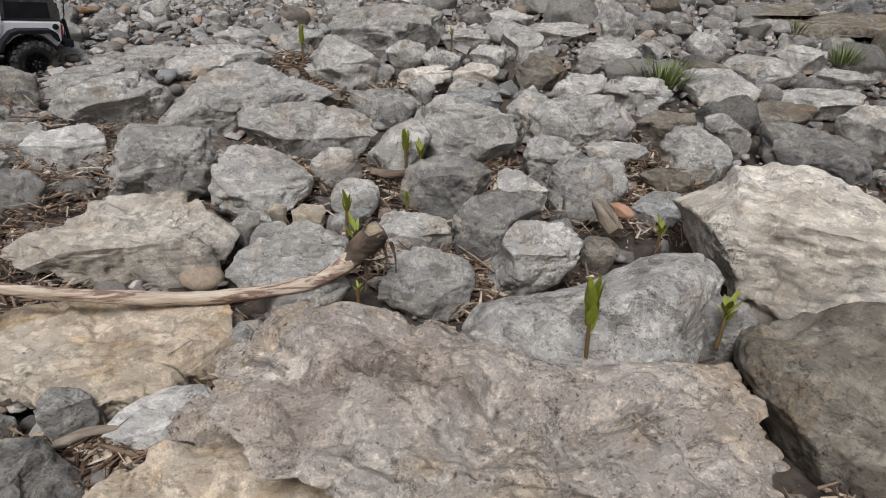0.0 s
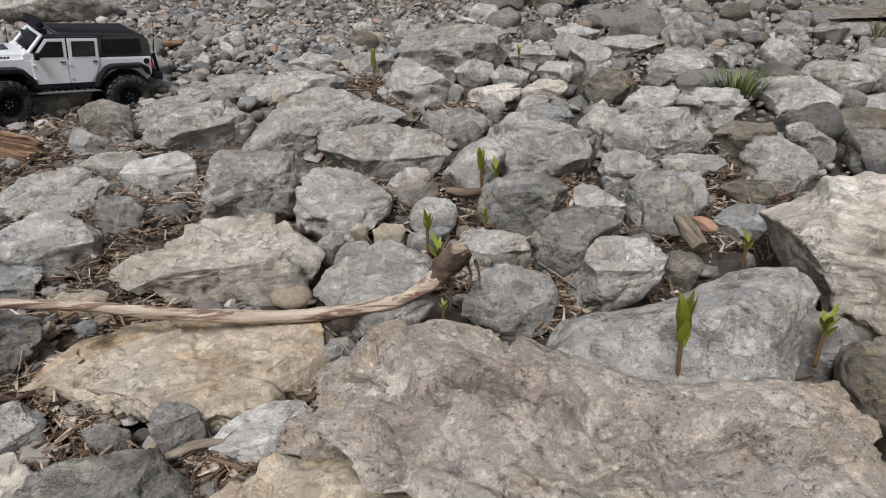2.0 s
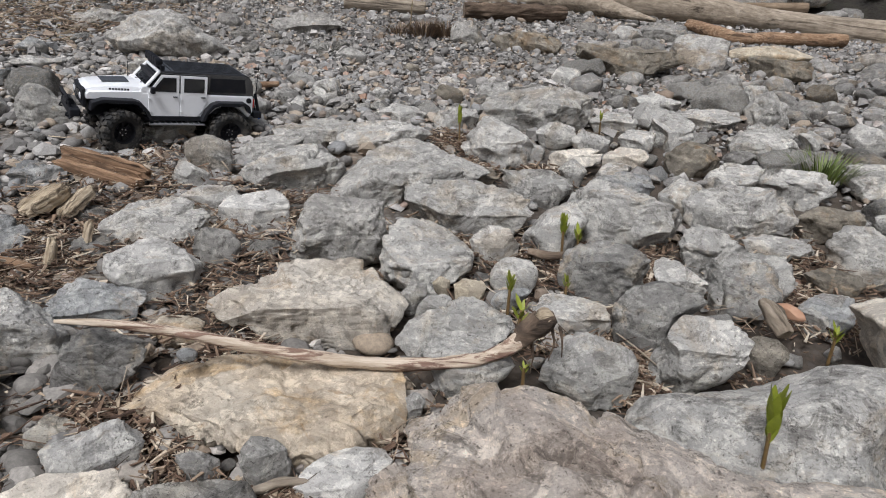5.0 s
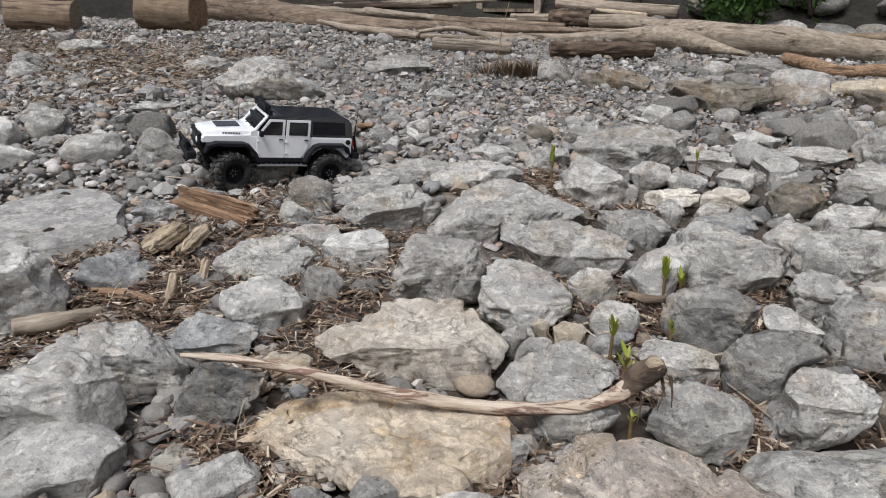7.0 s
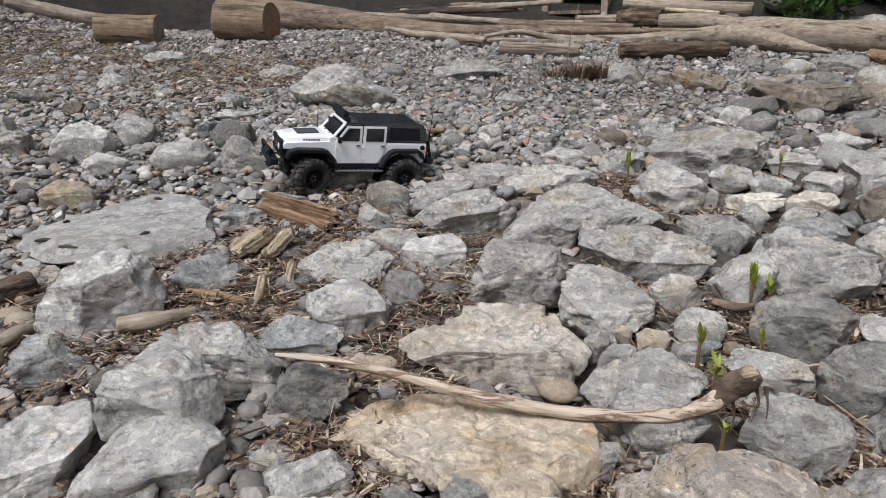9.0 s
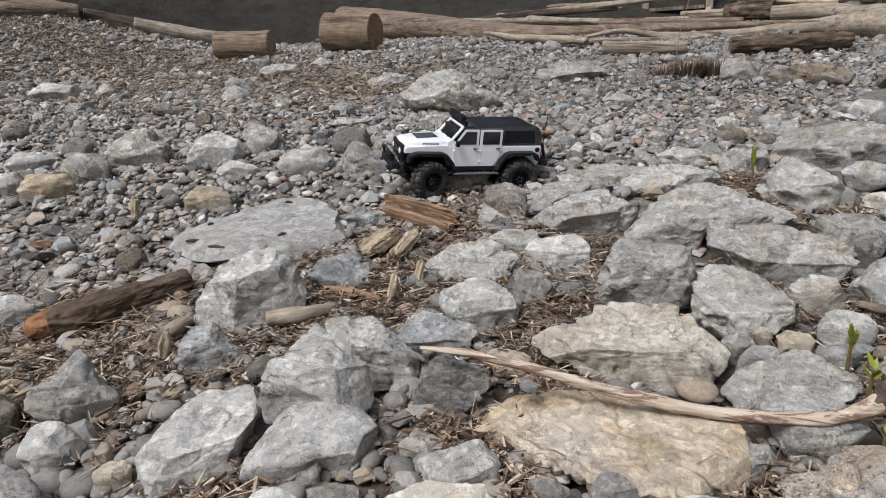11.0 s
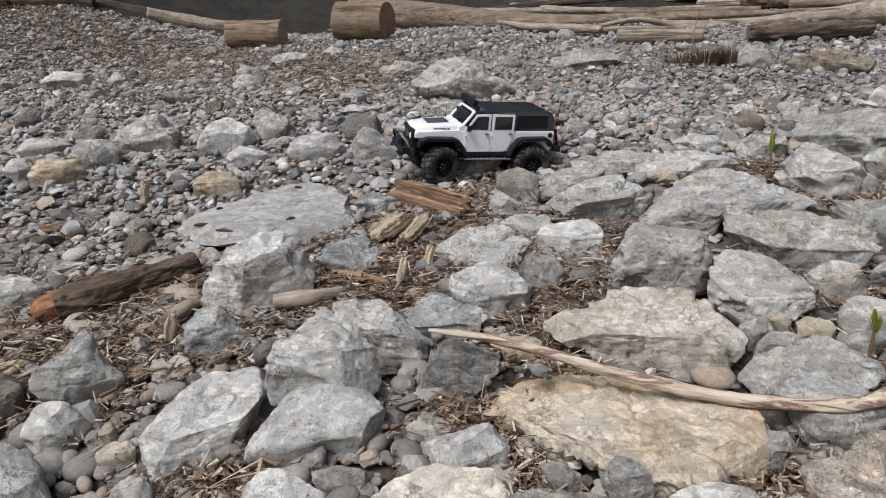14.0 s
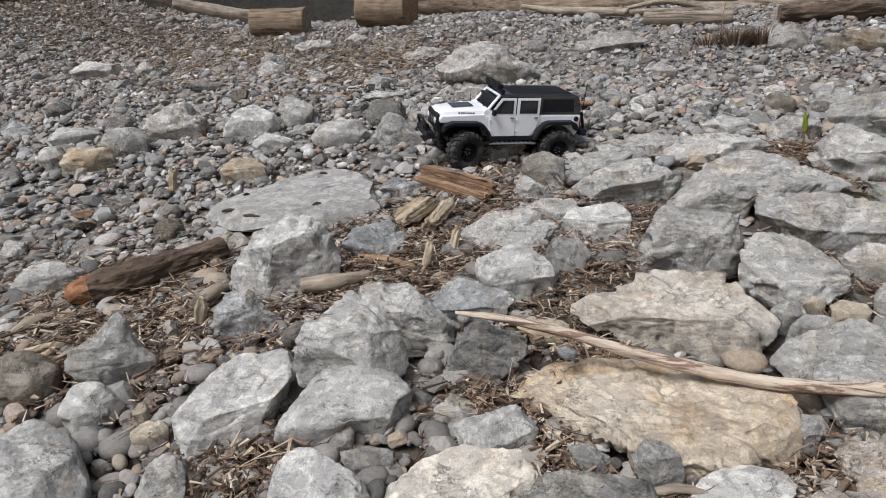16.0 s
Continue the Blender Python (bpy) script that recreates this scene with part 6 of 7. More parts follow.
log("driftwood_stick", "pale", "pale stub of wood lying on brown stones", [(0.33, 1.055, 0.15, 0.014), (0.315, 1.085, 0.17, 0.016), (0.3, 1.12, 0.178, 0.01)], 10, 0.35, 44, "split", "stick")

log("driftwood_stick", "pale", "long thin weathered stick lying across the litter", [(-1.577, 0.29, 0.159, 0.005), (-1.552, 0.382, 0.167, 0.0055), (-1.526, 0.468, 0.172, 0.004)], 8, 0.3, 60, category="stick")
log("driftwood_stick", "split", "pale straight splinter at the edge of the litter", [(-1.454, 0.235, 0.149, 0.008), (-1.454, 0.284, 0.153, 0.009), (-1.46, 0.336, 0.157, 0.006)], 8, 0.3, 61, category="stick")
log("driftwood_stick", "weathered", "grey stick lying on brown litter", [(-1.723, 0.38, 0.176, 0.004), (-1.701, 0.417, 0.18, 0.0045), (-1.697, 0.464, 0.181, 0.003)], 8, 0.3, 62, category="stick")
log("driftwood_stick", "pale", "broken slab of pale driftwood in the litter", [(-1.588, 0.32, 0.167, 0.01), (-1.581, 0.359, 0.175, 0.014), (-1.588, 0.402, 0.174, 0.008)], 8, 0.3, 63, category="stick")
log("driftwood_stick", "pale", "short pale stick across the litter", [(-1.493, 0.588, 0.183, 0.0045), (-1.431, 0.572, 0.178, 0.005), (-1.38, 0.562, 0.173, 0.004)], 8, 0.3, 64, category="stick")
log("driftwood_stick", "split", "upright flat splinter standing in the litter", [(-1.286, 0.526, 0.161, 0.009), (-1.282, 0.536, 0.186, 0.012), (-1.278, 0.541, 0.21100000000000002, 0.006)], 8, 0.3, 65, category="stick")
log("driftwood_stick", "orange", "reddish split stick beside a pale boulder", [(-1.17, 0.869, 0.193, 0.008), (-1.088, 0.883, 0.191, 0.009), (-1.021, 0.885, 0.183, 0.006)], 8, 0.3, 66, category="stick")
log("driftwood_stick", "split", "pale upright splinter beside the brown stick", [(-1.012, 0.908, 0.183, 0.009), (-1.008, 0.918, 0.208, 0.011), (-1.004, 0.923, 0.23299999999999998, 0.006)], 8, 0.3, 67, category="stick")
log("driftwood_stick", "brown", "brown root lying in the shade between boulders", [(-0.139, 1.265, 0.168, 0.008), (-0.093, 1.26, 0.166, 0.009), (-0.048, 1.292, 0.163, 0.006)], 8, 0.3, 68, category="stick")
log("driftwood_stick", "pale", "thin pale reed bent over a boulder", [(0.044, 1.027, 0.127, 0.0015), (0.081, 0.985, 0.122, 0.0016), (0.108, 0.953, 0.116, 0.0012)], 8, 0.3, 69, category="stick")
log("driftwood_stick", "pale", "small pale stick on the shingle", [(-1.983, 1.126, 0.267, 0.004), (-1.999, 1.162, 0.272, 0.0045), (-2.033, 1.213, 0.277, 0.003)], 8, 0.3, 70, category="stick")
log("driftwood_stick", "weathered", "dark soft driftwood slab in the litter", [(-1.334, 0.549, 0.174, 0.011), (-1.332, 0.599, 0.185, 0.018), (-1.329, 0.649, 0.185, 0.012)], 8, 0.3, 71, category="stick")
log("driftwood_stick", "orange", "rusty chunk of rotten wood on the pebbles", [(-2.086, 0.718, 0.236, 0.008), (-2.057, 0.734, 0.24, 0.012), (-2.038, 0.752, 0.236, 0.008)], 8, 0.3, 72, category="stick")
log("driftwood_stick", "weathered", "grey stick half under the slab", [(-0.409, 0.53, 0.11, 0.005), (-0.379, 0.554, 0.111, 0.006), (-0.348, 0.565, 0.106, 0.004)], 8, 0.3, 73, category="stick")
for k, (x, y, z, w, turn) in enumerate(((-1.594, 1.222, 0.27, 0.012, 20), (-1.679, 1.0, 0.257, 0.008, 70), (-1.62, 0.892, 0.249, 0.02, 35), (-1.502, 0.865, 0.254, 0.024, 10), (-1.418, 1.008, 0.253, 0.012, 80))):
    a = radians(turn)
    log("bark_chip", "dark", "small dark bark chip lying on the grey slab", [(x - w * math.cos(a), y - w * math.sin(a), z + 0.001, 0.003), (x, y, z + 0.002, 0.0045), (x + w * math.cos(a), y + w * math.sin(a), z + 0.001, 0.0025)], 8, 0.3, 80 + k, category="bark")
fibres = tuft("fibre_clump", -0.898, 0.295, 0.085, 420, 0.045, 0.15, DRY, "matted clump of brown root fibres between boulders", 9)


def splinters(name, mat, label, at, turn, long, wide, thick, n, seed):
    """A split piece of wood: slivers of uneven length grown together, with ragged ends."""
    r = random.Random(seed)
    base = new(name)
    base.matrix_world = pose(*at, *turn)
    tagged(base, label, "driftwood")
    for k in range(n):
        bm = bmesh.new()
        y, z = (k / max(n - 1, 1) - 0.5) * wide * 0.7, r.uniform(-0.25, 0.25) * thick
        a, b, w = -long * r.uniform(0.38, 0.52), long * r.uniform(0.38, 0.52), wide / n * r.uniform(1.5, 2.1)
        h = thick * r.uniform(0.7, 1.1)
        rows = []
        for i in range(9):
            s = i / 8
            g = 1 - 0.6 * abs(2 * s - 1) ** 5 * r.uniform(0.5, 1)
            o = Vector((a + (b - a) * s, y + r.gauss(0, 0.05) * w, z + r.gauss(0, 0.05) * h))
            rows.append([bm.verts.new(o + Vector((r.gauss(0, 0.02) * long, c * w * g * r.uniform(0.85, 1.1), d * h * g * r.uniform(0.85, 1.1)))) for c, d in ((-0.5, -0.4), (-0.2, -0.5), (0.3, -0.5), (0.5, -0.3), (0.5, 0.3), (0.25, 0.5), (-0.1, 0.42), (-0.35, 0.55), (-0.5, 0.2))])
        for r0, r1 in zip(rows, rows[1:]):
            for i in range(9):
                bm.faces.new((r0[i], r0[(i + 1) % 9], r1[(i + 1) % 9], r1[i]))
        bm.faces.new(rows[0][::-1])
        bm.faces.new(rows[-1])
        bmesh.ops.recalc_face_normals(bm, faces=bm.faces)
        bmesh.ops.transform(bm, matrix=pose(0, 0, 0, 0, -90, 0), verts=bm.verts)
        part("sliver", bm, WOOD[mat], base, smooth=False).matrix_local = pose(0, 0, 0, 0, 90, 0)
    return base


splinters("wood_plank", "orange", "splintered orange-brown plank on the shingle", (-1.18, 1.295, 0.252), (14, 6, -8), 0.28, 0.05, 0.038, 4, 51)
splinters("wood_chunk", "split", "pale splintered block of wood beside the slab", (-1.165, 1.09, 0.238), (6, -22, 68), 0.1, 0.065, 0.03, 4, 52)
splinters("wood_chunk", "split", "second pale splintered piece beside the first", (-1.105, 1.11, 0.236), (-8, -25, 80), 0.09, 0.045, 0.024, 3, 53)
splinters("wood_chunk", "split", "upright pale splinter standing in the litter", (-0.99, 0.99, 0.2), (0, -70, 60), 0.09, 0.022, 0.01, 3, 54)
splinters("wood_chunk", "split", "small pale block of wood on the shingle", (-2.01, 1.0, 0.275), (0, -80, 30), 0.08, 0.03, 0.02, 3, 55)
lump_p, lump_t = BALL[4]
me = bpy.data.meshes.new("clay_stone")
me.from_pydata((lump(lump_p, "r", np.random.default_rng(3)) * (0.028, 0.013, 0.012)).tolist(), [], lump_t)
me.polygons.foreach_set("use_smooth", [True] * len(me.polygons))
terracotta, tnt, tb = shader("worn_terracotta", 0.8)
tco, _ = local(tnt)
tnt.links.new(ramp(tnt, noise_at(tnt, tco, 40), (0.3, (0.3, 0.155, 0.09)), (0.7, (0.43, 0.26, 0.17))), tb.inputs["Base Color"])
me.materials.append(terracotta)
clay = new("clay_stone", me)
clay.matrix_world = pose(0.345, 1.105, 0.172, 0, 12, -35)
tagged(clay, "smooth worn orange terracotta lump lodged between stones", "stone")
me = bpy.data.meshes.new("pebble")
me.from_pydata((lump(lump_p, "r", np.random.default_rng(8)) * (0.016, 0.012, 0.009)).tolist(), [], lump_t)
me.polygons.foreach_set("use_smooth", [True] * len(me.polygons))
me.materials.append(STONE["u"])
dot = new("pebble", me)
dot.location = (-0.588, 0.69, 0.183)
tagged(dot, "dark bluish pebble resting on the cream slab", "stone")

# ---- wood litter ----
HEAPS = [(-0.71, 1.08, 0.1), (-1.01, 0.95, 0.13), (-1.07, 0.87, 0.12), (-0.68, 0.89, 0.1), (-1.08, 0.65, 0.1), (-0.39, 0.63, 0.08), (-0.26, 1.25, 0.1), (-0.08, 1.25, 0.1), (-0.28, 0.7, 0.07), (-1.41, 0.55, 0.14), (-1.56, 0.34, 0.12), (-1.29, 0.5, 0.12), (-0.92, 0.32, 0.07), (-0.54, 0.55, 0.08)]
HEAPS += [(-1.07, 0.92, 0.12), (-1.52, 0.57, 0.14), (-1.35, 0.36, 0.1), (-0.7, 1.32, 0.07), (-1.11, 1.4, 0.1), (-1.08, 1.23, 0.12), (-0.53, 0.57, 0.08), (-0.34, 0.53, 0.07), (0.39, 1.25, 0.08), (0.48, 1.47, 0.08), (-1.61, 0.4, 0.15), (-1.34, 1.0, 0.1), (-1.2, 0.8, 0.12), (-1.75, 0.45, 0.2), (-0.95, 1.08, 0.1)]
HEAPS += [(0.11, 0.9, 0.05), (0.47, 0.79, 0.05), (-0.37, 0.56, 0.05), (-0.34, 0.52, 0.05), (-0.66, 0.6, 0.05), (-0.07, 1.02, 0.05), (0.11, 0.98, 0.05)]
gaps = np.random.default_rng(11)
HEAPS += [(float(gaps.uniform(-0.6, 1.3)), float(gaps.uniform(0.45, 2.1)), 0.05) for _ in range(22)]
LITTER, lnt, lb = shader("wood_litter", 0.9)
lco = node(lnt, "TexCoord").outputs["Object"]
lit = ramp(lnt, node(lnt, "NewGeometry").outputs["Random Per Island"], (0.0, (0.05, 0.03, 0.02)), (0.35, (0.14, 0.086, 0.056)), (0.65, (0.26, 0.18, 0.12)), (0.85, (0.45, 0.36, 0.26)), (1.0, (0.62, 0.54, 0.43)))
lnt.links.new(blend(lnt, "MULTIPLY", lit, ramp(lnt, noise_at(lnt, lco, 220, 5, 0.7), (0.3, (0.55, 0.55, 0.55)), (0.7, (1.2, 1.2, 1.2))), 0.9), lb.inputs["Base Color"])


def litter(name, n, long, thick, label, spread=1.0, lift=0.022):
    at = np.array(HEAPS)[rng.integers(len(HEAPS), size=n)]
    x, y = at[:, 0] + rng.normal(0, 1, n) * at[:, 2] * spread, at[:, 1] + rng.normal(0, 1, n) * at[:, 2] * spread * 0.8
    ok = np.array([free_of(p, q, 0.0, 0.62) for p, q in zip(x, y)])
    x, y, n = x[ok], y[ok], int(ok.sum())
    s = rng.uniform(0.4, 1.0, n) ** 1.5
    size = np.stack([long * s, thick * rng.uniform(0.5, 1.3, n), thick * rng.uniform(0.15, 0.5, n)], -1)
    z = slope(x, y) + rng.uniform(0.002, lift, n)
    corner = np.array([(-1, -0.7, -1), (1, -0.2, -0.6), (1.1, 0.25, -0.7), (-0.9, 1, -1), (-1.1, -0.6, 0.8), (0.9, -0.3, 1), (1, 0.3, 0.9), (-1, 0.8, 1)])
    corner = corner + 0.0
    faces = [(0, 3, 2, 1), (4, 5, 6, 7), (0, 1, 5, 4), (1, 2, 6, 5), (2, 3, 7, 6), (3, 0, 4, 7)]
    ob = heap(name, corner, faces, np.stack([x, y, z], -1), size, turns(n, 0.28), LITTER, False)
    return tagged(ob, label, "wood litter", kind="stuff")


litter("wood_chips", 28000, 0.0125, 0.0024, "brown wood chips and bark fragments drifted between the stones")
litter("twigs", 4200, 0.042, 0.0013, "thin dry twigs and reeds in the wood litter", 1.2, 0.03)
litter("wood_slivers", 3600, 0.027, 0.0032, "long brown and pale wood slivers heaped between the stones", 1.05, 0.03)
litter("bark_flakes", 3800, 0.016, 0.005, "flat brown bark flakes and broken wood in the litter", 0.95, 0.026)
WRACK = leaf_material("bark_wrack", (0.1, 0.065, 0.043), (0.36, 0.28, 0.2))
x, y = rng.uniform(-6.6, -2.2, 5200), rng.normal(0, 0.42, 5200)
y = 2.75 + 0.02 * (x + 3) + y
n = len(x)
size = np.stack([rng.uniform(0.008, 0.03, n), rng.uniform(0.002, 0.006, n), np.full(n, 0.002)], -1)
cube = np.array([(-1, -1, -1), (1, -0.6, -1), (1, 0.6, -1), (-1, 1, -1), (-1, -1, 1), (1, -0.6, 1), (1, 0.6, 1), (-1, 1, 1)], float)
wrack = heap("wrack_line", cube, [(0, 3, 2, 1), (4, 5, 6, 7), (0, 1, 5, 4), (1, 2, 6, 5), (2, 3, 7, 6), (3, 0, 4, 7)], np.stack([x, y, slope(x, y) + 0.016], -1), size, turns(n, 0.25), WRACK, False)
tagged(wrack, "line of brown bark and reed fragments washed up on the shingle", "wood litter", kind="stuff")


# ---- the radio-controlled truck ----
def plain(name, colour, rough, metal=0.0, dirt=0.0, coat=0.0):
    mat, nt, bsdf = shader(name, rough, metal)
    co = node(nt, "TexCoord").outputs["Object"]
    dust = ramp(nt, noise_at(nt, co, 35, 7, 0.7), (0.45, (0, 0, 0)), (0.75, (dirt, dirt, dirt)))
    nt.links.new(blend(nt, "MIX", colour, (0.25, 0.22, 0.18), dust), bsdf.inputs["Base Color"])
    bsdf.inputs["Coat Weight"].default_value = coat
    bump(nt, bsdf, (noise_at(nt, co, 300, 3), 0.06, 0.0006))
    return mat


PAINT = plain("white_paint", (0.86, 0.87, 0.89), 0.3, 0, 0.08, 0.4)
BLACK = plain("black_plastic", (0.01, 0.011, 0.015), 0.55, 0, 0.05)
TOP = plain("black_hardtop", (0.014, 0.015, 0.019), 0.27, 0, 0.04, 1.0)
RUBBER = plain("tyre_rubber", (0.016, 0.016, 0.016), 0.85, 0, 0.5)
TOP.node_tree.nodes["Principled BSDF"].inputs["Specular IOR Level"].default_value = 0.8
BLACK.node_tree.nodes["Principled BSDF"].inputs["Specular IOR Level"].default_value = 0.22
PANE = plain("smoked_window", (0.016, 0.017, 0.019), 0.1, 0, 0.04, 0.2)
STEEL = plain("bare_steel", (0.5, 0.5, 0.5), 0.35, 1.0, 0.1)
RED = plain("red_lens", (0.45, 0.025, 0.02), 0.2)
CLEAR = plain("clear_lens", (0.7, 0.7, 0.72), 0.12, 0.2)
BLUE = plain("blue_anodised", (0.03, 0.12, 0.5), 0.3, 0.8)
RUST = plain("red_axle_paint", (0.3, 0.05, 0.03), 0.5, 0, 0.3)


def box(size, at, bevel=0.0, turn=(0, 0, 0), bm=None):
    bm = bm or bmesh.new()
    made = bmesh.ops.create_cube(bm, size=1, matrix=Matrix.LocRotScale(at, Euler([radians(a) for a in turn]), size))["verts"]
    if bevel:
        edges = list({e for v in made for e in v.link_edges})
        bmesh.ops.bevel(bm, geom=edges, offset=bevel, segments=2, affect="EDGES", profile=0.6)
    return bm


def prism(outline, y0, y1, bevel=0.0, taper=1.0):
    """An outline in x and z, drawn out from y0 to y1."""
    bm = bmesh.new()
    a = [bm.verts.new((x, y0, z)) for x, z in outline]
    b = [bm.verts.new((x, y1, z)) for x, z in outline]
    bm.faces.new(a)
    bm.faces.new(b[::-1])
    n = len(a)
    for i in range(n):
        bm.faces.new((a[i], b[i], b[(i + 1) % n], a[(i + 1) % n]))
    bmesh.ops.recalc_face_normals(bm, faces=bm.faces)
    if bevel:
        bmesh.ops.bevel(bm, geom=[e for e in bm.edges if e.calc_face_angle(0) > 0.6], offset=bevel, segments=2, affect="EDGES", profile=0.6)
    return bm


def lathe(profile, sides=40):
    """A profile of (radius, y) turned about the y axis."""
    bm = bmesh.new()
    rings = [[bm.verts.new((r * math.cos(2 * math.pi * k / sides), y, r * math.sin(2 * math.pi * k / sides))) for k in range(sides)] for r, y in profile]
    for r0, r1 in zip(rings, rings[1:]):
        for k in range(sides):
            bm.faces.new((r0[k], r0[(k + 1) % sides], r1[(k + 1) % sides], r1[k]))
    bmesh.ops.recalc_face_normals(bm, faces=bm.faces)
    return bm


def bar(points, r=0.004):
    return tube([(*q, r) for q in points], 8, 0.0, 0, 4)


def arc(cx, cz, r, a0, a1, n=9):
    return [(cx + r * math.cos(radians(a0 + (a1 - a0) * i / n)), cz + r * math.sin(radians(a0 + (a1 - a0) * i / n))) for i in range(n + 1)]


def wheel_parts(truck, x, y, z, steer):
    side = 1 if y > 0 else -1
    tyre = lathe([(0.031, 0.019), (0.04, 0.0225), (0.05, 0.0225), (0.0535, 0.019), (0.0545, 0), (0.0535, -0.019), (0.05, -0.0225), (0.04, -0.0225), (0.031, -0.019), (0.03, 0), (0.031, 0.019)])
    for k in range(20):
        for s in (-1, 1):
            a = 2 * math.pi * (k + (0.25 if s > 0 else -0.25)) / 20
            m = Matrix.Rotation(a, 4, "Y") @ pose(0, 0.0115 * s, 0.0548, 0, 0, 16 * s)
            bmesh.ops.create_cube(tyre, size=1, matrix=m @ Matrix.Diagonal((0.0095, 0.0185, 0.0075, 1)))
            m = Matrix.Rotation(a, 4, "Y") @ pose(0, 0.0222 * s, 0.0505, 18 * s, 0, 0)
            bmesh.ops.create_cube(tyre, size=1, matrix=m @ Matrix.Diagonal((0.0075, 0.005, 0.011, 1)))
    wheel = part("wheel", tyre, RUBBER, truck, "black off-road tyre with chunky lugs")
    wheel.matrix_local = pose(x, y, z, 0, 12 * x, steer) @ Matrix.Scale(1.07, 4)
    rim = lathe([(0.0312, 0.02 * side), (0.0295, 0.0185 * side), (0.0275, 0.006 * side), (0.014, 0.003 * side), (0.012, 0.01 * side), (0.0001, 0.011 * side)], 28)
    for k in range(8):
        a = 2 * math.pi * k / 8
        bmesh.ops.create_cube(rim, size=1, matrix=Matrix.Rotation(a, 4, "Y") @ pose(0.02, 0.0065 * side, 0) @ Matrix.Diagonal((0.013, 0.006, 0.004, 1)))
    part("rim", rim, BLACK, wheel, "black beadlock rim")
    for k in range(5):
        a = 2 * math.pi * k / 5
        part("bolt", box((0.0028, 0.003, 0.0028), (0.0085 * math.cos(a), 0.011 * side, 0.0085 * math.sin(a))), STEEL, wheel)


def rc_truck():
    """A tenth-scale four-door off-road truck; x ahead, y to its left, z up from the ground between the axles."""
    t = new("rc_truck")
    tagged(t, "white radio-controlled off-road truck with black hardtop standing on shingle", "toy car")
    wb, lift = 0.1565, 0.012
    low = [(-0.236, 0.118 + lift), (-0.236, 0.186), (0.08, 0.186), (0.098, 0.186), (0.102, 0.16), (0.092, 0.135)]
    low += [(wb - 0.074, 0.104), (-wb + 0.078, 0.104)] + arc(-wb, 0.085, 0.066, 38, 142, 10) + [(-0.222, 0.112)]
    part("body", prism(low, -0.08, 0.08, 0.003), PAINT, t, "white painted body tub")
    for s in (-1, 1):
        part("fender", prism([(0.094, 0.16), (0.094, 0.19), (0.232, 0.184), (0.24, 0.176), (0.24, 0.162)], 0.05 * s, 0.0795 * s, 0.002), PAINT, t)
    part("engine_bay", box((0.13, 0.1, 0.07), (0.165, 0, 0.145)), BLACK, t, "dark engine bay")
    hood = bmesh.new()
    rows = []
    for x, w, z in ((0.088, 0.078, 0.206), (0.13, 0.076, 0.207), (0.18, 0.07, 0.204), (0.225, 0.064, 0.198), (0.241, 0.06, 0.188)):
        rows.append([hood.verts.new((x, w * u, z - 0.006 * u * u - (0.02 if abs(u) == 1 else 0))) for u in (-1, -0.94, -0.6, 0, 0.6, 0.94, 1)])
    for r0, r1 in zip(rows, rows[1:]):
        for k in range(6):
            hood.faces.new((r0[k], r1[k], r1[k + 1], r0[k + 1]))
    hood.faces.new(rows[-1])
    hood.faces.new(rows[0][::-1])
    bonnet = part("hood", hood, PAINT, t, smooth=False)
    part("hood_panel", box((0.072, 0.062, 0.003), (0.155, 0, 0.2062), 0.001, (0, 2.4, 0)), TOP, bonnet, "matt black hood panel")
    part("cowl", prism([(0.066, 0.18), (0.066, 0.2), (0.09, 0.207), (0.098, 0.2), (0.098, 0.18)], -0.079, 0.079, 0.001), PAINT, t)
    # cabin: hardtop, windscreen, doors
    shell = [(-0.238, 0.187), (-0.236, 0.222), (-0.222, 0.252), (-0.206, 0.2585), (0.03, 0.2585), (0.043, 0.2545), (0.046, 0.249), (-0.085, 0.247), (-0.088, 0.187)]
    part("hardtop", prism(shell, -0.078, 0.078, 0.004), TOP, t, "black moulded hardtop")
    for k in range(9):
        y = -0.064 + 0.128 * k / 8
        part("roof_rib", box((0.205, 0.0036, 0.0036), (-0.099, y, 0.2592), 0.0012), TOP, t, "raised black roof rib")
    part("roof_seam", box((0.003, 0.15, 0.0016), (0.012, 0, 0.2588)), BLACK, t)
    frame_a, frame_b = (0.084, 0.204), (0.046, 0.252)
    for s in (-1, 1):
        part("windscreen_frame", bar([(frame_a[0], 0.072 * s, frame_a[1]), (frame_b[0], 0.068 * s, frame_b[1])], 0.0052), PAINT, t)
    part("windscreen_frame", bar([(frame_b[0], -0.068, frame_b[1]), (frame_b[0], 0.068, frame_b[1])], 0.005), PAINT, t)
    part("windscreen_frame", bar([(frame_a[0], -0.072, frame_a[1]), (frame_a[0], 0.072, frame_a[1])], 0.0045), PAINT, t)
    glass = bmesh.new()
    glass.faces.new([glass.verts.new(q) for q in ((0.082, -0.07, 0.206), (0.082, 0.07, 0.206), (0.0455, 0.066, 0.25), (0.0455, -0.066, 0.25))])
    bmesh.ops.solidify(glass, geom=glass.faces[:], thickness=0.0015)
    part("windscreen", glass, PANE, t, "smoked windscreen")
    for s in (-1, 1):
        part("wiper", bar([(0.0885, 0.03 * s, 0.207), (0.076, 0.012 * s + 0.012, 0.218)], 0.0013), BLACK, t)
    part("interior", box((0.19, 0.14, 0.055), (-0.03, 0, 0.215)), BLACK, t, "dark cabin interior")
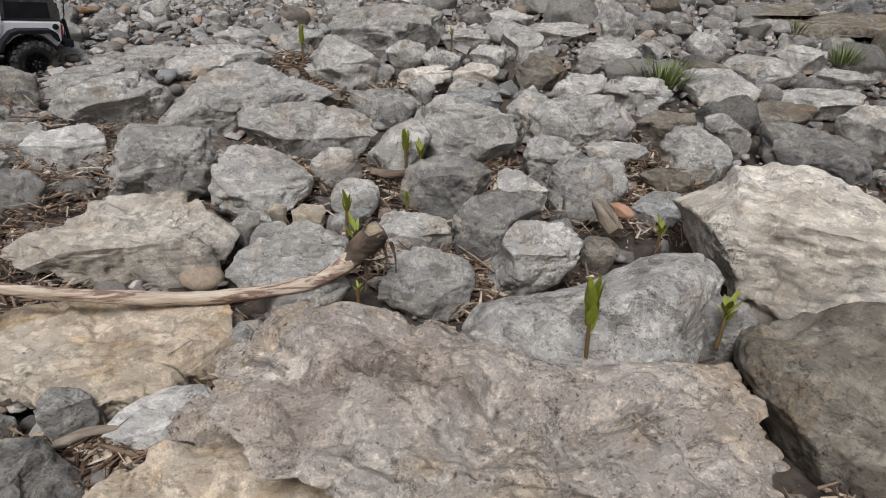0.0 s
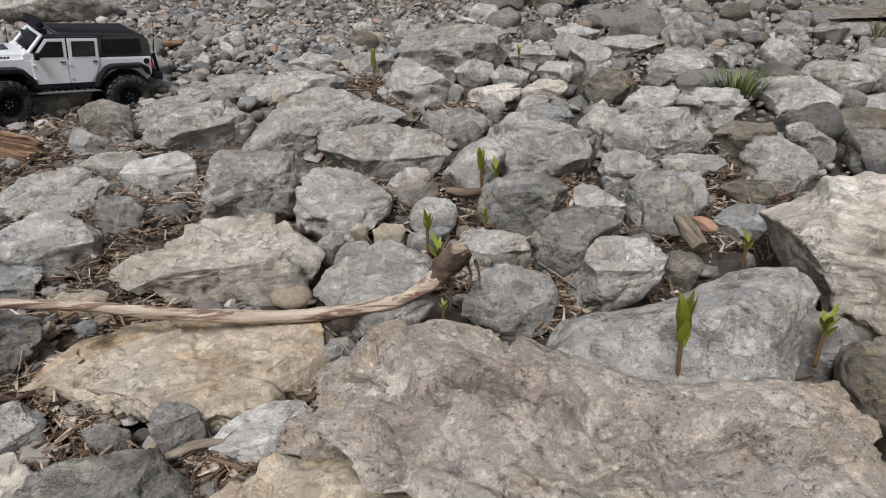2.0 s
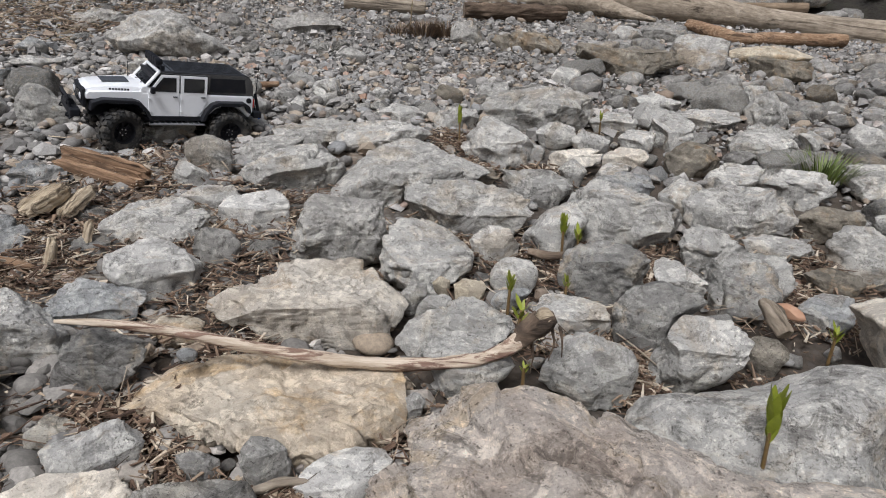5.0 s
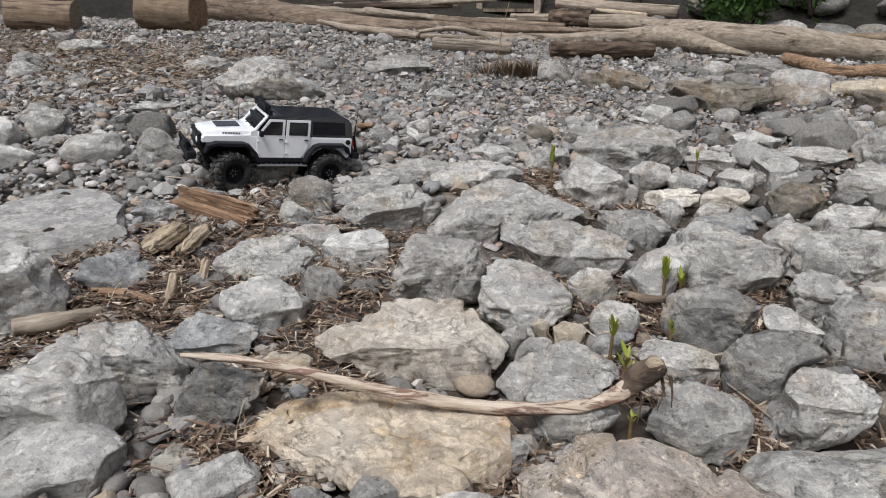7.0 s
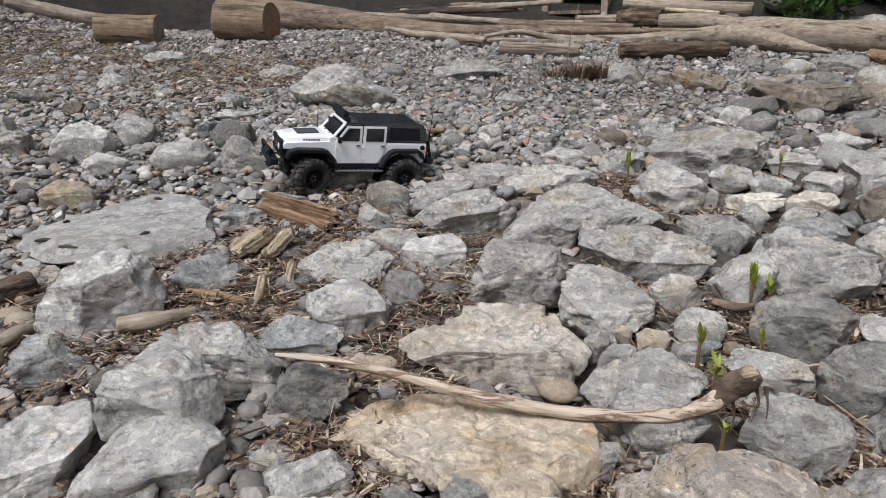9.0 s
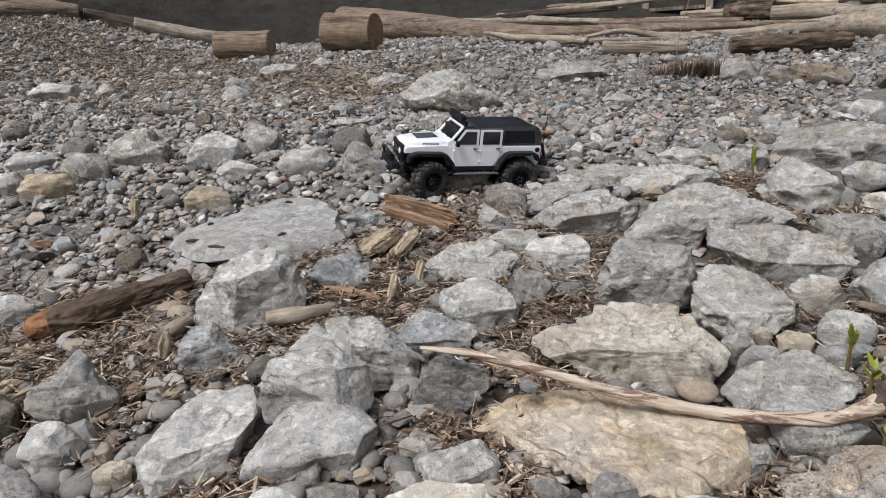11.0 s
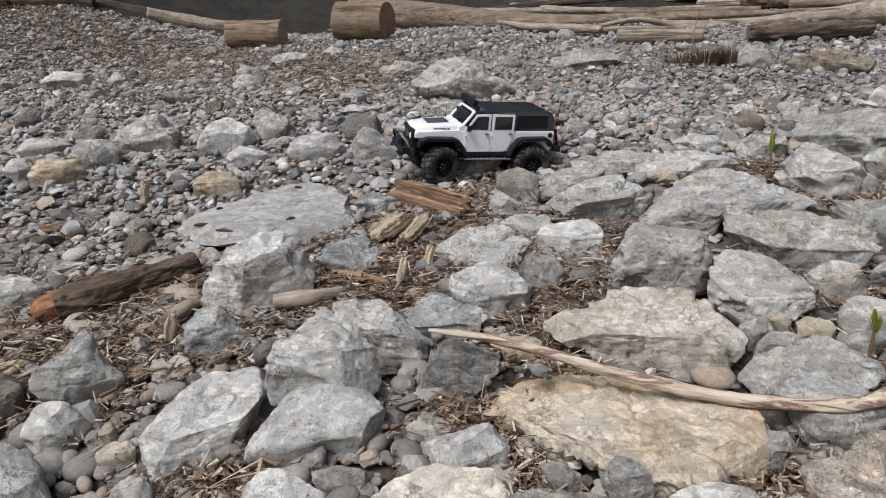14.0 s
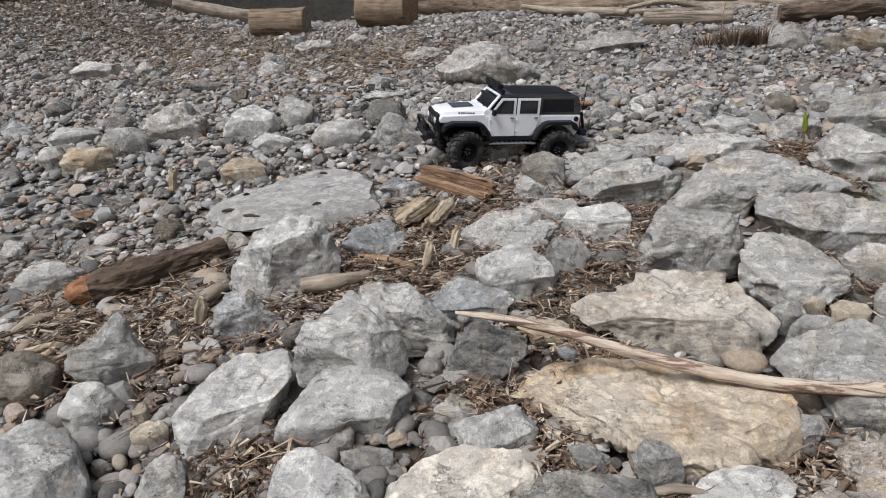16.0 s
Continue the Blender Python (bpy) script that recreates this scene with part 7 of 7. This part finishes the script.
    for s in (-1, 1):
        for x0, x1, slant in ((-0.008, 0.078, 0.036), (-0.09, -0.012, 0.0)):
            skin = [(x0, 0.11), (x1 - 0.004, 0.108), (x1, 0.12), (x1, 0.19), (x1 - slant, 0.246), (x0, 0.246)]
            if x0 < -0.05:
                skin[0:1] = [(x0, 0.165), (x0 + 0.012, 0.135), (x0 + 0.03, 0.11)]
            door = part("door", prism(skin, 0.0795 * s, 0.0825 * s, 0.0008), PAINT, t, "white door panel")
            win = [(x0 + 0.009, 0.193), (x1 - 0.009, 0.193), (x1 - 0.01 - slant * 0.86, 0.238), (x0 + 0.009, 0.238)]
            part("window_seal", prism(win, 0.082 * s, 0.0834 * s), BLACK, door)
            inner = [(x0 + 0.0115, 0.1955), (x1 - 0.0125, 0.1955), (x1 - 0.0125 - slant * 0.8, 0.2355), (x0 + 0.0115, 0.2355)]
            part("window_pane", prism(inner, 0.083 * s, 0.0842 * s), PANE, door, "smoked side window")
            part("door_handle", box((0.013, 0.004, 0.0032), (x0 + 0.012, 0.085 * s, 0.178), 0.001), BLACK, door)
            for z in (0.13, 0.17):
                part("hinge", box((0.007, 0.003, 0.004), (x1 - 0.001, 0.084 * s, z)), PAINT, door)
        part("quarter_window", prism([(-0.212, 0.196), (-0.1, 0.196), (-0.1, 0.242), (-0.206, 0.242)], 0.0775 * s, 0.0788 * s, 0.0004), BLACK, t)
        part("fuel_cap", lathe([(0.0001, 0.084 * s), (0.0075, 0.084 * s), (0.0085, 0.0795 * s)], 20), BLACK, t).location = (-0.222, 0, 0.172)
        mirror = part("mirror", box((0.012, 0.016, 0.02), (0.07, 0.098 * s, 0.2), 0.003), BLACK, t)
        part("mirror_arm", bar([(0.072, 0.08 * s, 0.192), (0.07, 0.094 * s, 0.196)], 0.0022), BLACK, mirror)
        # flares, sill and step
        for cx, way, tip in ((wb, 1, 0.08), (-wb, -1, 0.068)):
            upper = [(-0.088, 0.094), (-0.074, 0.124), (-0.054, 0.147), (-0.036, 0.153), (0.046, 0.154), (tip - 0.006, 0.144), (tip, 0.122)]
            lower = [(tip - 0.008, 0.122), (tip - 0.016, 0.137), (0.042, 0.1445), (-0.033, 0.1435), (-0.048, 0.138), (-0.066, 0.119), (-0.077, 0.094)]
            ring = [(cx + way * x, z) for x, z in upper + lower]
            flare = part("fender_flare", prism(ring, 0.076 * s, 0.107 * s, 0.0018), BLACK, t, "black moulded fender flare")
            part("flare_lip", prism([(cx + way * x, z) for x, z in [(-0.03, 0.1445), (0.03, 0.1455), (0.03, 0.1435), (-0.03, 0.1425)]], 0.104 * s, 0.1078 * s), BLACK, flare)
        part("wheel_arch", prism([(wb - 0.072, 0.105), (wb - 0.05, 0.14), (wb + 0.07, 0.146), (wb + 0.075, 0.105)], 0.03 * s, 0.05 * s), BLACK, t)
        part("sill", prism([(-0.085, 0.098), (0.085, 0.098), (0.092, 0.114), (-0.092, 0.114)], 0.07 * s, 0.084 * s, 0.0015), BLACK, t)
        step = part("side_step", bar([(-0.08, 0.1 * s, 0.092), (0.08, 0.1 * s, 0.092)], 0.0036), STEEL, t, "worn metal side step")
        part("tread_plate", box((0.15, 0.017, 0.003), (0, 0.09 * s, 0.093), 0.001), BLACK, step)
        for x in np.linspace(-0.065, 0.065, 9):
            part("rung", box((0.003, 0.018, 0.002), (float(x), 0.09 * s, 0.0955)), STEEL, step)
        # lettering, drawn as bars
        for k in range(7):
            part("lettering", box((0.0052, 0.0012, 0.0056), (0.178 - 0.0078 * k, (0.0782 - 0.0045 * (0.178 - 0.0078 * k - 0.088) / 0.09) * s, 0.1935), 0, (0, 0, -3 * s)), BLACK, t)
        part("door_badge", box((0.01, 0.001, 0.0018), (0.094, 0.0806 * s, 0.122)), STEEL, t)
    # front
    grille = part("grille", prism([(0.238, 0.13), (0.247, 0.132), (0.247, 0.184), (0.238, 0.188)], -0.062, 0.062, 0.002), BLACK, t, "black grille with slots")
    for k in range(7):
        part("grille_slot", box((0.003, 0.0052, 0.028), (0.248, -0.027 + 0.009 * k, 0.162), 0.001), TOP, grille)
    for s in (-1, 1):
        lamp = part("headlight", lathe([(0.0001, 0.006), (0.008, 0.005), (0.0115, 0.001), (0.0125, -0.003)], 20), CLEAR, t, "clear round headlight")
        lamp.matrix_local = pose(0.247, 0.046 * s, 0.163, 0, 0, -90)
        part("bezel", lathe([(0.0115, 0.002), (0.0135, 0.003), (0.014, -0.003)], 20), BLACK, lamp)
    bumper = part("front_bumper", box((0.028, 0.15, 0.024), (0.268, 0, 0.116), 0.005), BLACK, t, "black steel front bumper")
    part("bumper_hoop", bar([(0.275, -0.05, 0.126), (0.283, -0.046, 0.158), (0.285, 0, 0.164), (0.283, 0.046, 0.158), (0.275, 0.05, 0.126)], 0.0045), BLACK, bumper)
    part("winch", lathe([(0.0001, -0.024), (0.011, -0.024), (0.011, 0.024), (0.0001, 0.024)], 20), BLACK, bumper).location = (0.272, 0, 0.135)
    part("skid_plate", box((0.04, 0.06, 0.004), (0.262, 0, 0.095), 0.001, (0, 35, 0)), BLACK, bumper)
    for s in (-1, 1):
        part("shackle", bar([(0.283, 0.055 * s, 0.112), (0.289, 0.055 * s, 0.104), (0.281, 0.055 * s, 0.1)], 0.0024), BLACK, bumper, "black metal shackle")
    # rear
    rear = part("rear_bumper", box((0.026, 0.165, 0.022), (-0.254, 0, 0.122), 0.004), BLACK, t, "black steel rear bumper")
    for s in (-1, 1):
        part("carrier_bar", bar([(-0.262, 0.062 * s, 0.13), (-0.255, 0.045 * s, 0.188)], 0.005), BLACK, rear)
        part("shackle", bar([(-0.268, 0.055 * s, 0.116), (-0.274, 0.055 * s, 0.106), (-0.266, 0.055 * s, 0.102)], 0.0024), BLUE, rear, "blue metal shackle")
        light = part("tail_light", box((0.006, 0.018, 0.03), (-0.239, 0.068 * s, 0.162), 0.002), RED, t, "red and clear tail light")
        part("reverse_lens", box((0.004, 0.014, 0.008), (-0.2412, 0.068 * s, 0.157)), CLEAR, light)
    part("carrier_bar", bar([(-0.258, -0.048, 0.172), (-0.258, 0.048, 0.172)], 0.0045), BLACK, rear)
    part("rear_window", box((0.003, 0.12, 0.045), (-0.2385, 0, 0.214), 0.002, (0, 6, 0)), PANE, t)
    for k in range(7):
        part("lettering", box((0.0012, 0.0052, 0.005), (-0.2265, 0.0245 - 0.0082 * k, 0.2465), 0, (0, 30, 0)), STEEL, t)
    # roof lamps and aerials
    rack = part("light_bar", bar([(0.04, -0.066, 0.272), (0.04, 0.066, 0.272)], 0.0036), BLACK, t, "black roof light bar")
    part("light_bar_rail", bar([(0.036, -0.07, 0.2625), (0.036, 0.07, 0.2625)], 0.003), BLACK, rack)
    for s in (-1, 1):
        part("bracket", box((0.012, 0.004, 0.02), (0.036, 0.068 * s, 0.262), 0.001), BLACK, rack)
    for k in range(5):
        lamp = part("lamp", lathe([(0.0001, -0.012), (0.007, -0.012), (0.0118, -0.002), (0.0125, 0.008), (0.011, 0.009), (0.0001, 0.0085)], 20), BLACK, rack, "black round roof lamp")
        lamp.matrix_local = pose(0.045, -0.052 + 0.026 * k, 0.28, 0, 0, -90)
    part("aerial", bar([(0.1, -0.072, 0.2), (0.1, -0.072, 0.25)], 0.0012), BLACK, t)
    part("aerial", bar([(-0.252, 0.055, 0.13), (-0.254, 0.055, 0.2), (-0.258, 0.055, 0.292)], 0.0012), BLACK, t)
    part("aerial_spring", tube([(-0.2535 + 0.003 * math.cos(k * 1.3), 0.055 + 0.003 * math.sin(k * 1.3), 0.2 + 0.0008 * k, 0.0006) for k in range(36)], 5, 0, 0, 2), BLACK, t)
    # running gear
    part("chassis", box((0.4, 0.07, 0.03), (0, 0, 0.095), 0.004), BLACK, t)
    for x in (wb, -wb):
        axle = part("axle", bar([(x, -0.085, 0.058), (x, 0.085, 0.058)], 0.008), BLACK, t)
        part("differential", lathe([(0.0001, -0.016), (0.014, -0.012), (0.017, 0), (0.014, 0.012), (0.0001, 0.016)], 18), RUST, axle, "red painted differential").location = (x, 0.02, 0.058)
        for s in (-1, 1):
            damper = part("damper", bar([(x - 0.01, 0.06 * s, 0.062), (x - 0.02, 0.05 * s, 0.125)], 0.0058), STEEL, t)
            damper["label"] = "bare metal damper"
            part("link", bar([(x, 0.045 * s, 0.055), (x * 0.25, 0.035 * s, 0.085)], 0.003), STEEL, t)
    for x, y, steer in ((wb, 0.095, 20), (wb, -0.095, 20), (-wb, 0.095, 0), (-wb, -0.095, 0)):
        wheel_parts(t, x, y, 0.061, steer)
    # the body sits low on its springs
    for ob in t.children_recursive:
        if ob.name.split(".")[0] in ("wheel", "rim", "bolt", "axle", "differential", "fender_flare", "flare_lip", "bezel"):
            continue
        if ob.location.length > 0:
            ob.location.z = 0.077 + 0.92 * (ob.location.z - 0.085)
        else:
            for v in ob.data.vertices:
                v.co.z = 0.077 + 0.92 * (v.co.z - 0.085)
    return t


truck = rc_truck()
truck.matrix_world = pose(-1.224, 1.632, 0.243, 0, 0, 0) @ pose(0, 0, 0, 0, 0, -132) @ pose(0, 0, 0, -6, -6, 0) @ Matrix.Scale(0.92, 4)
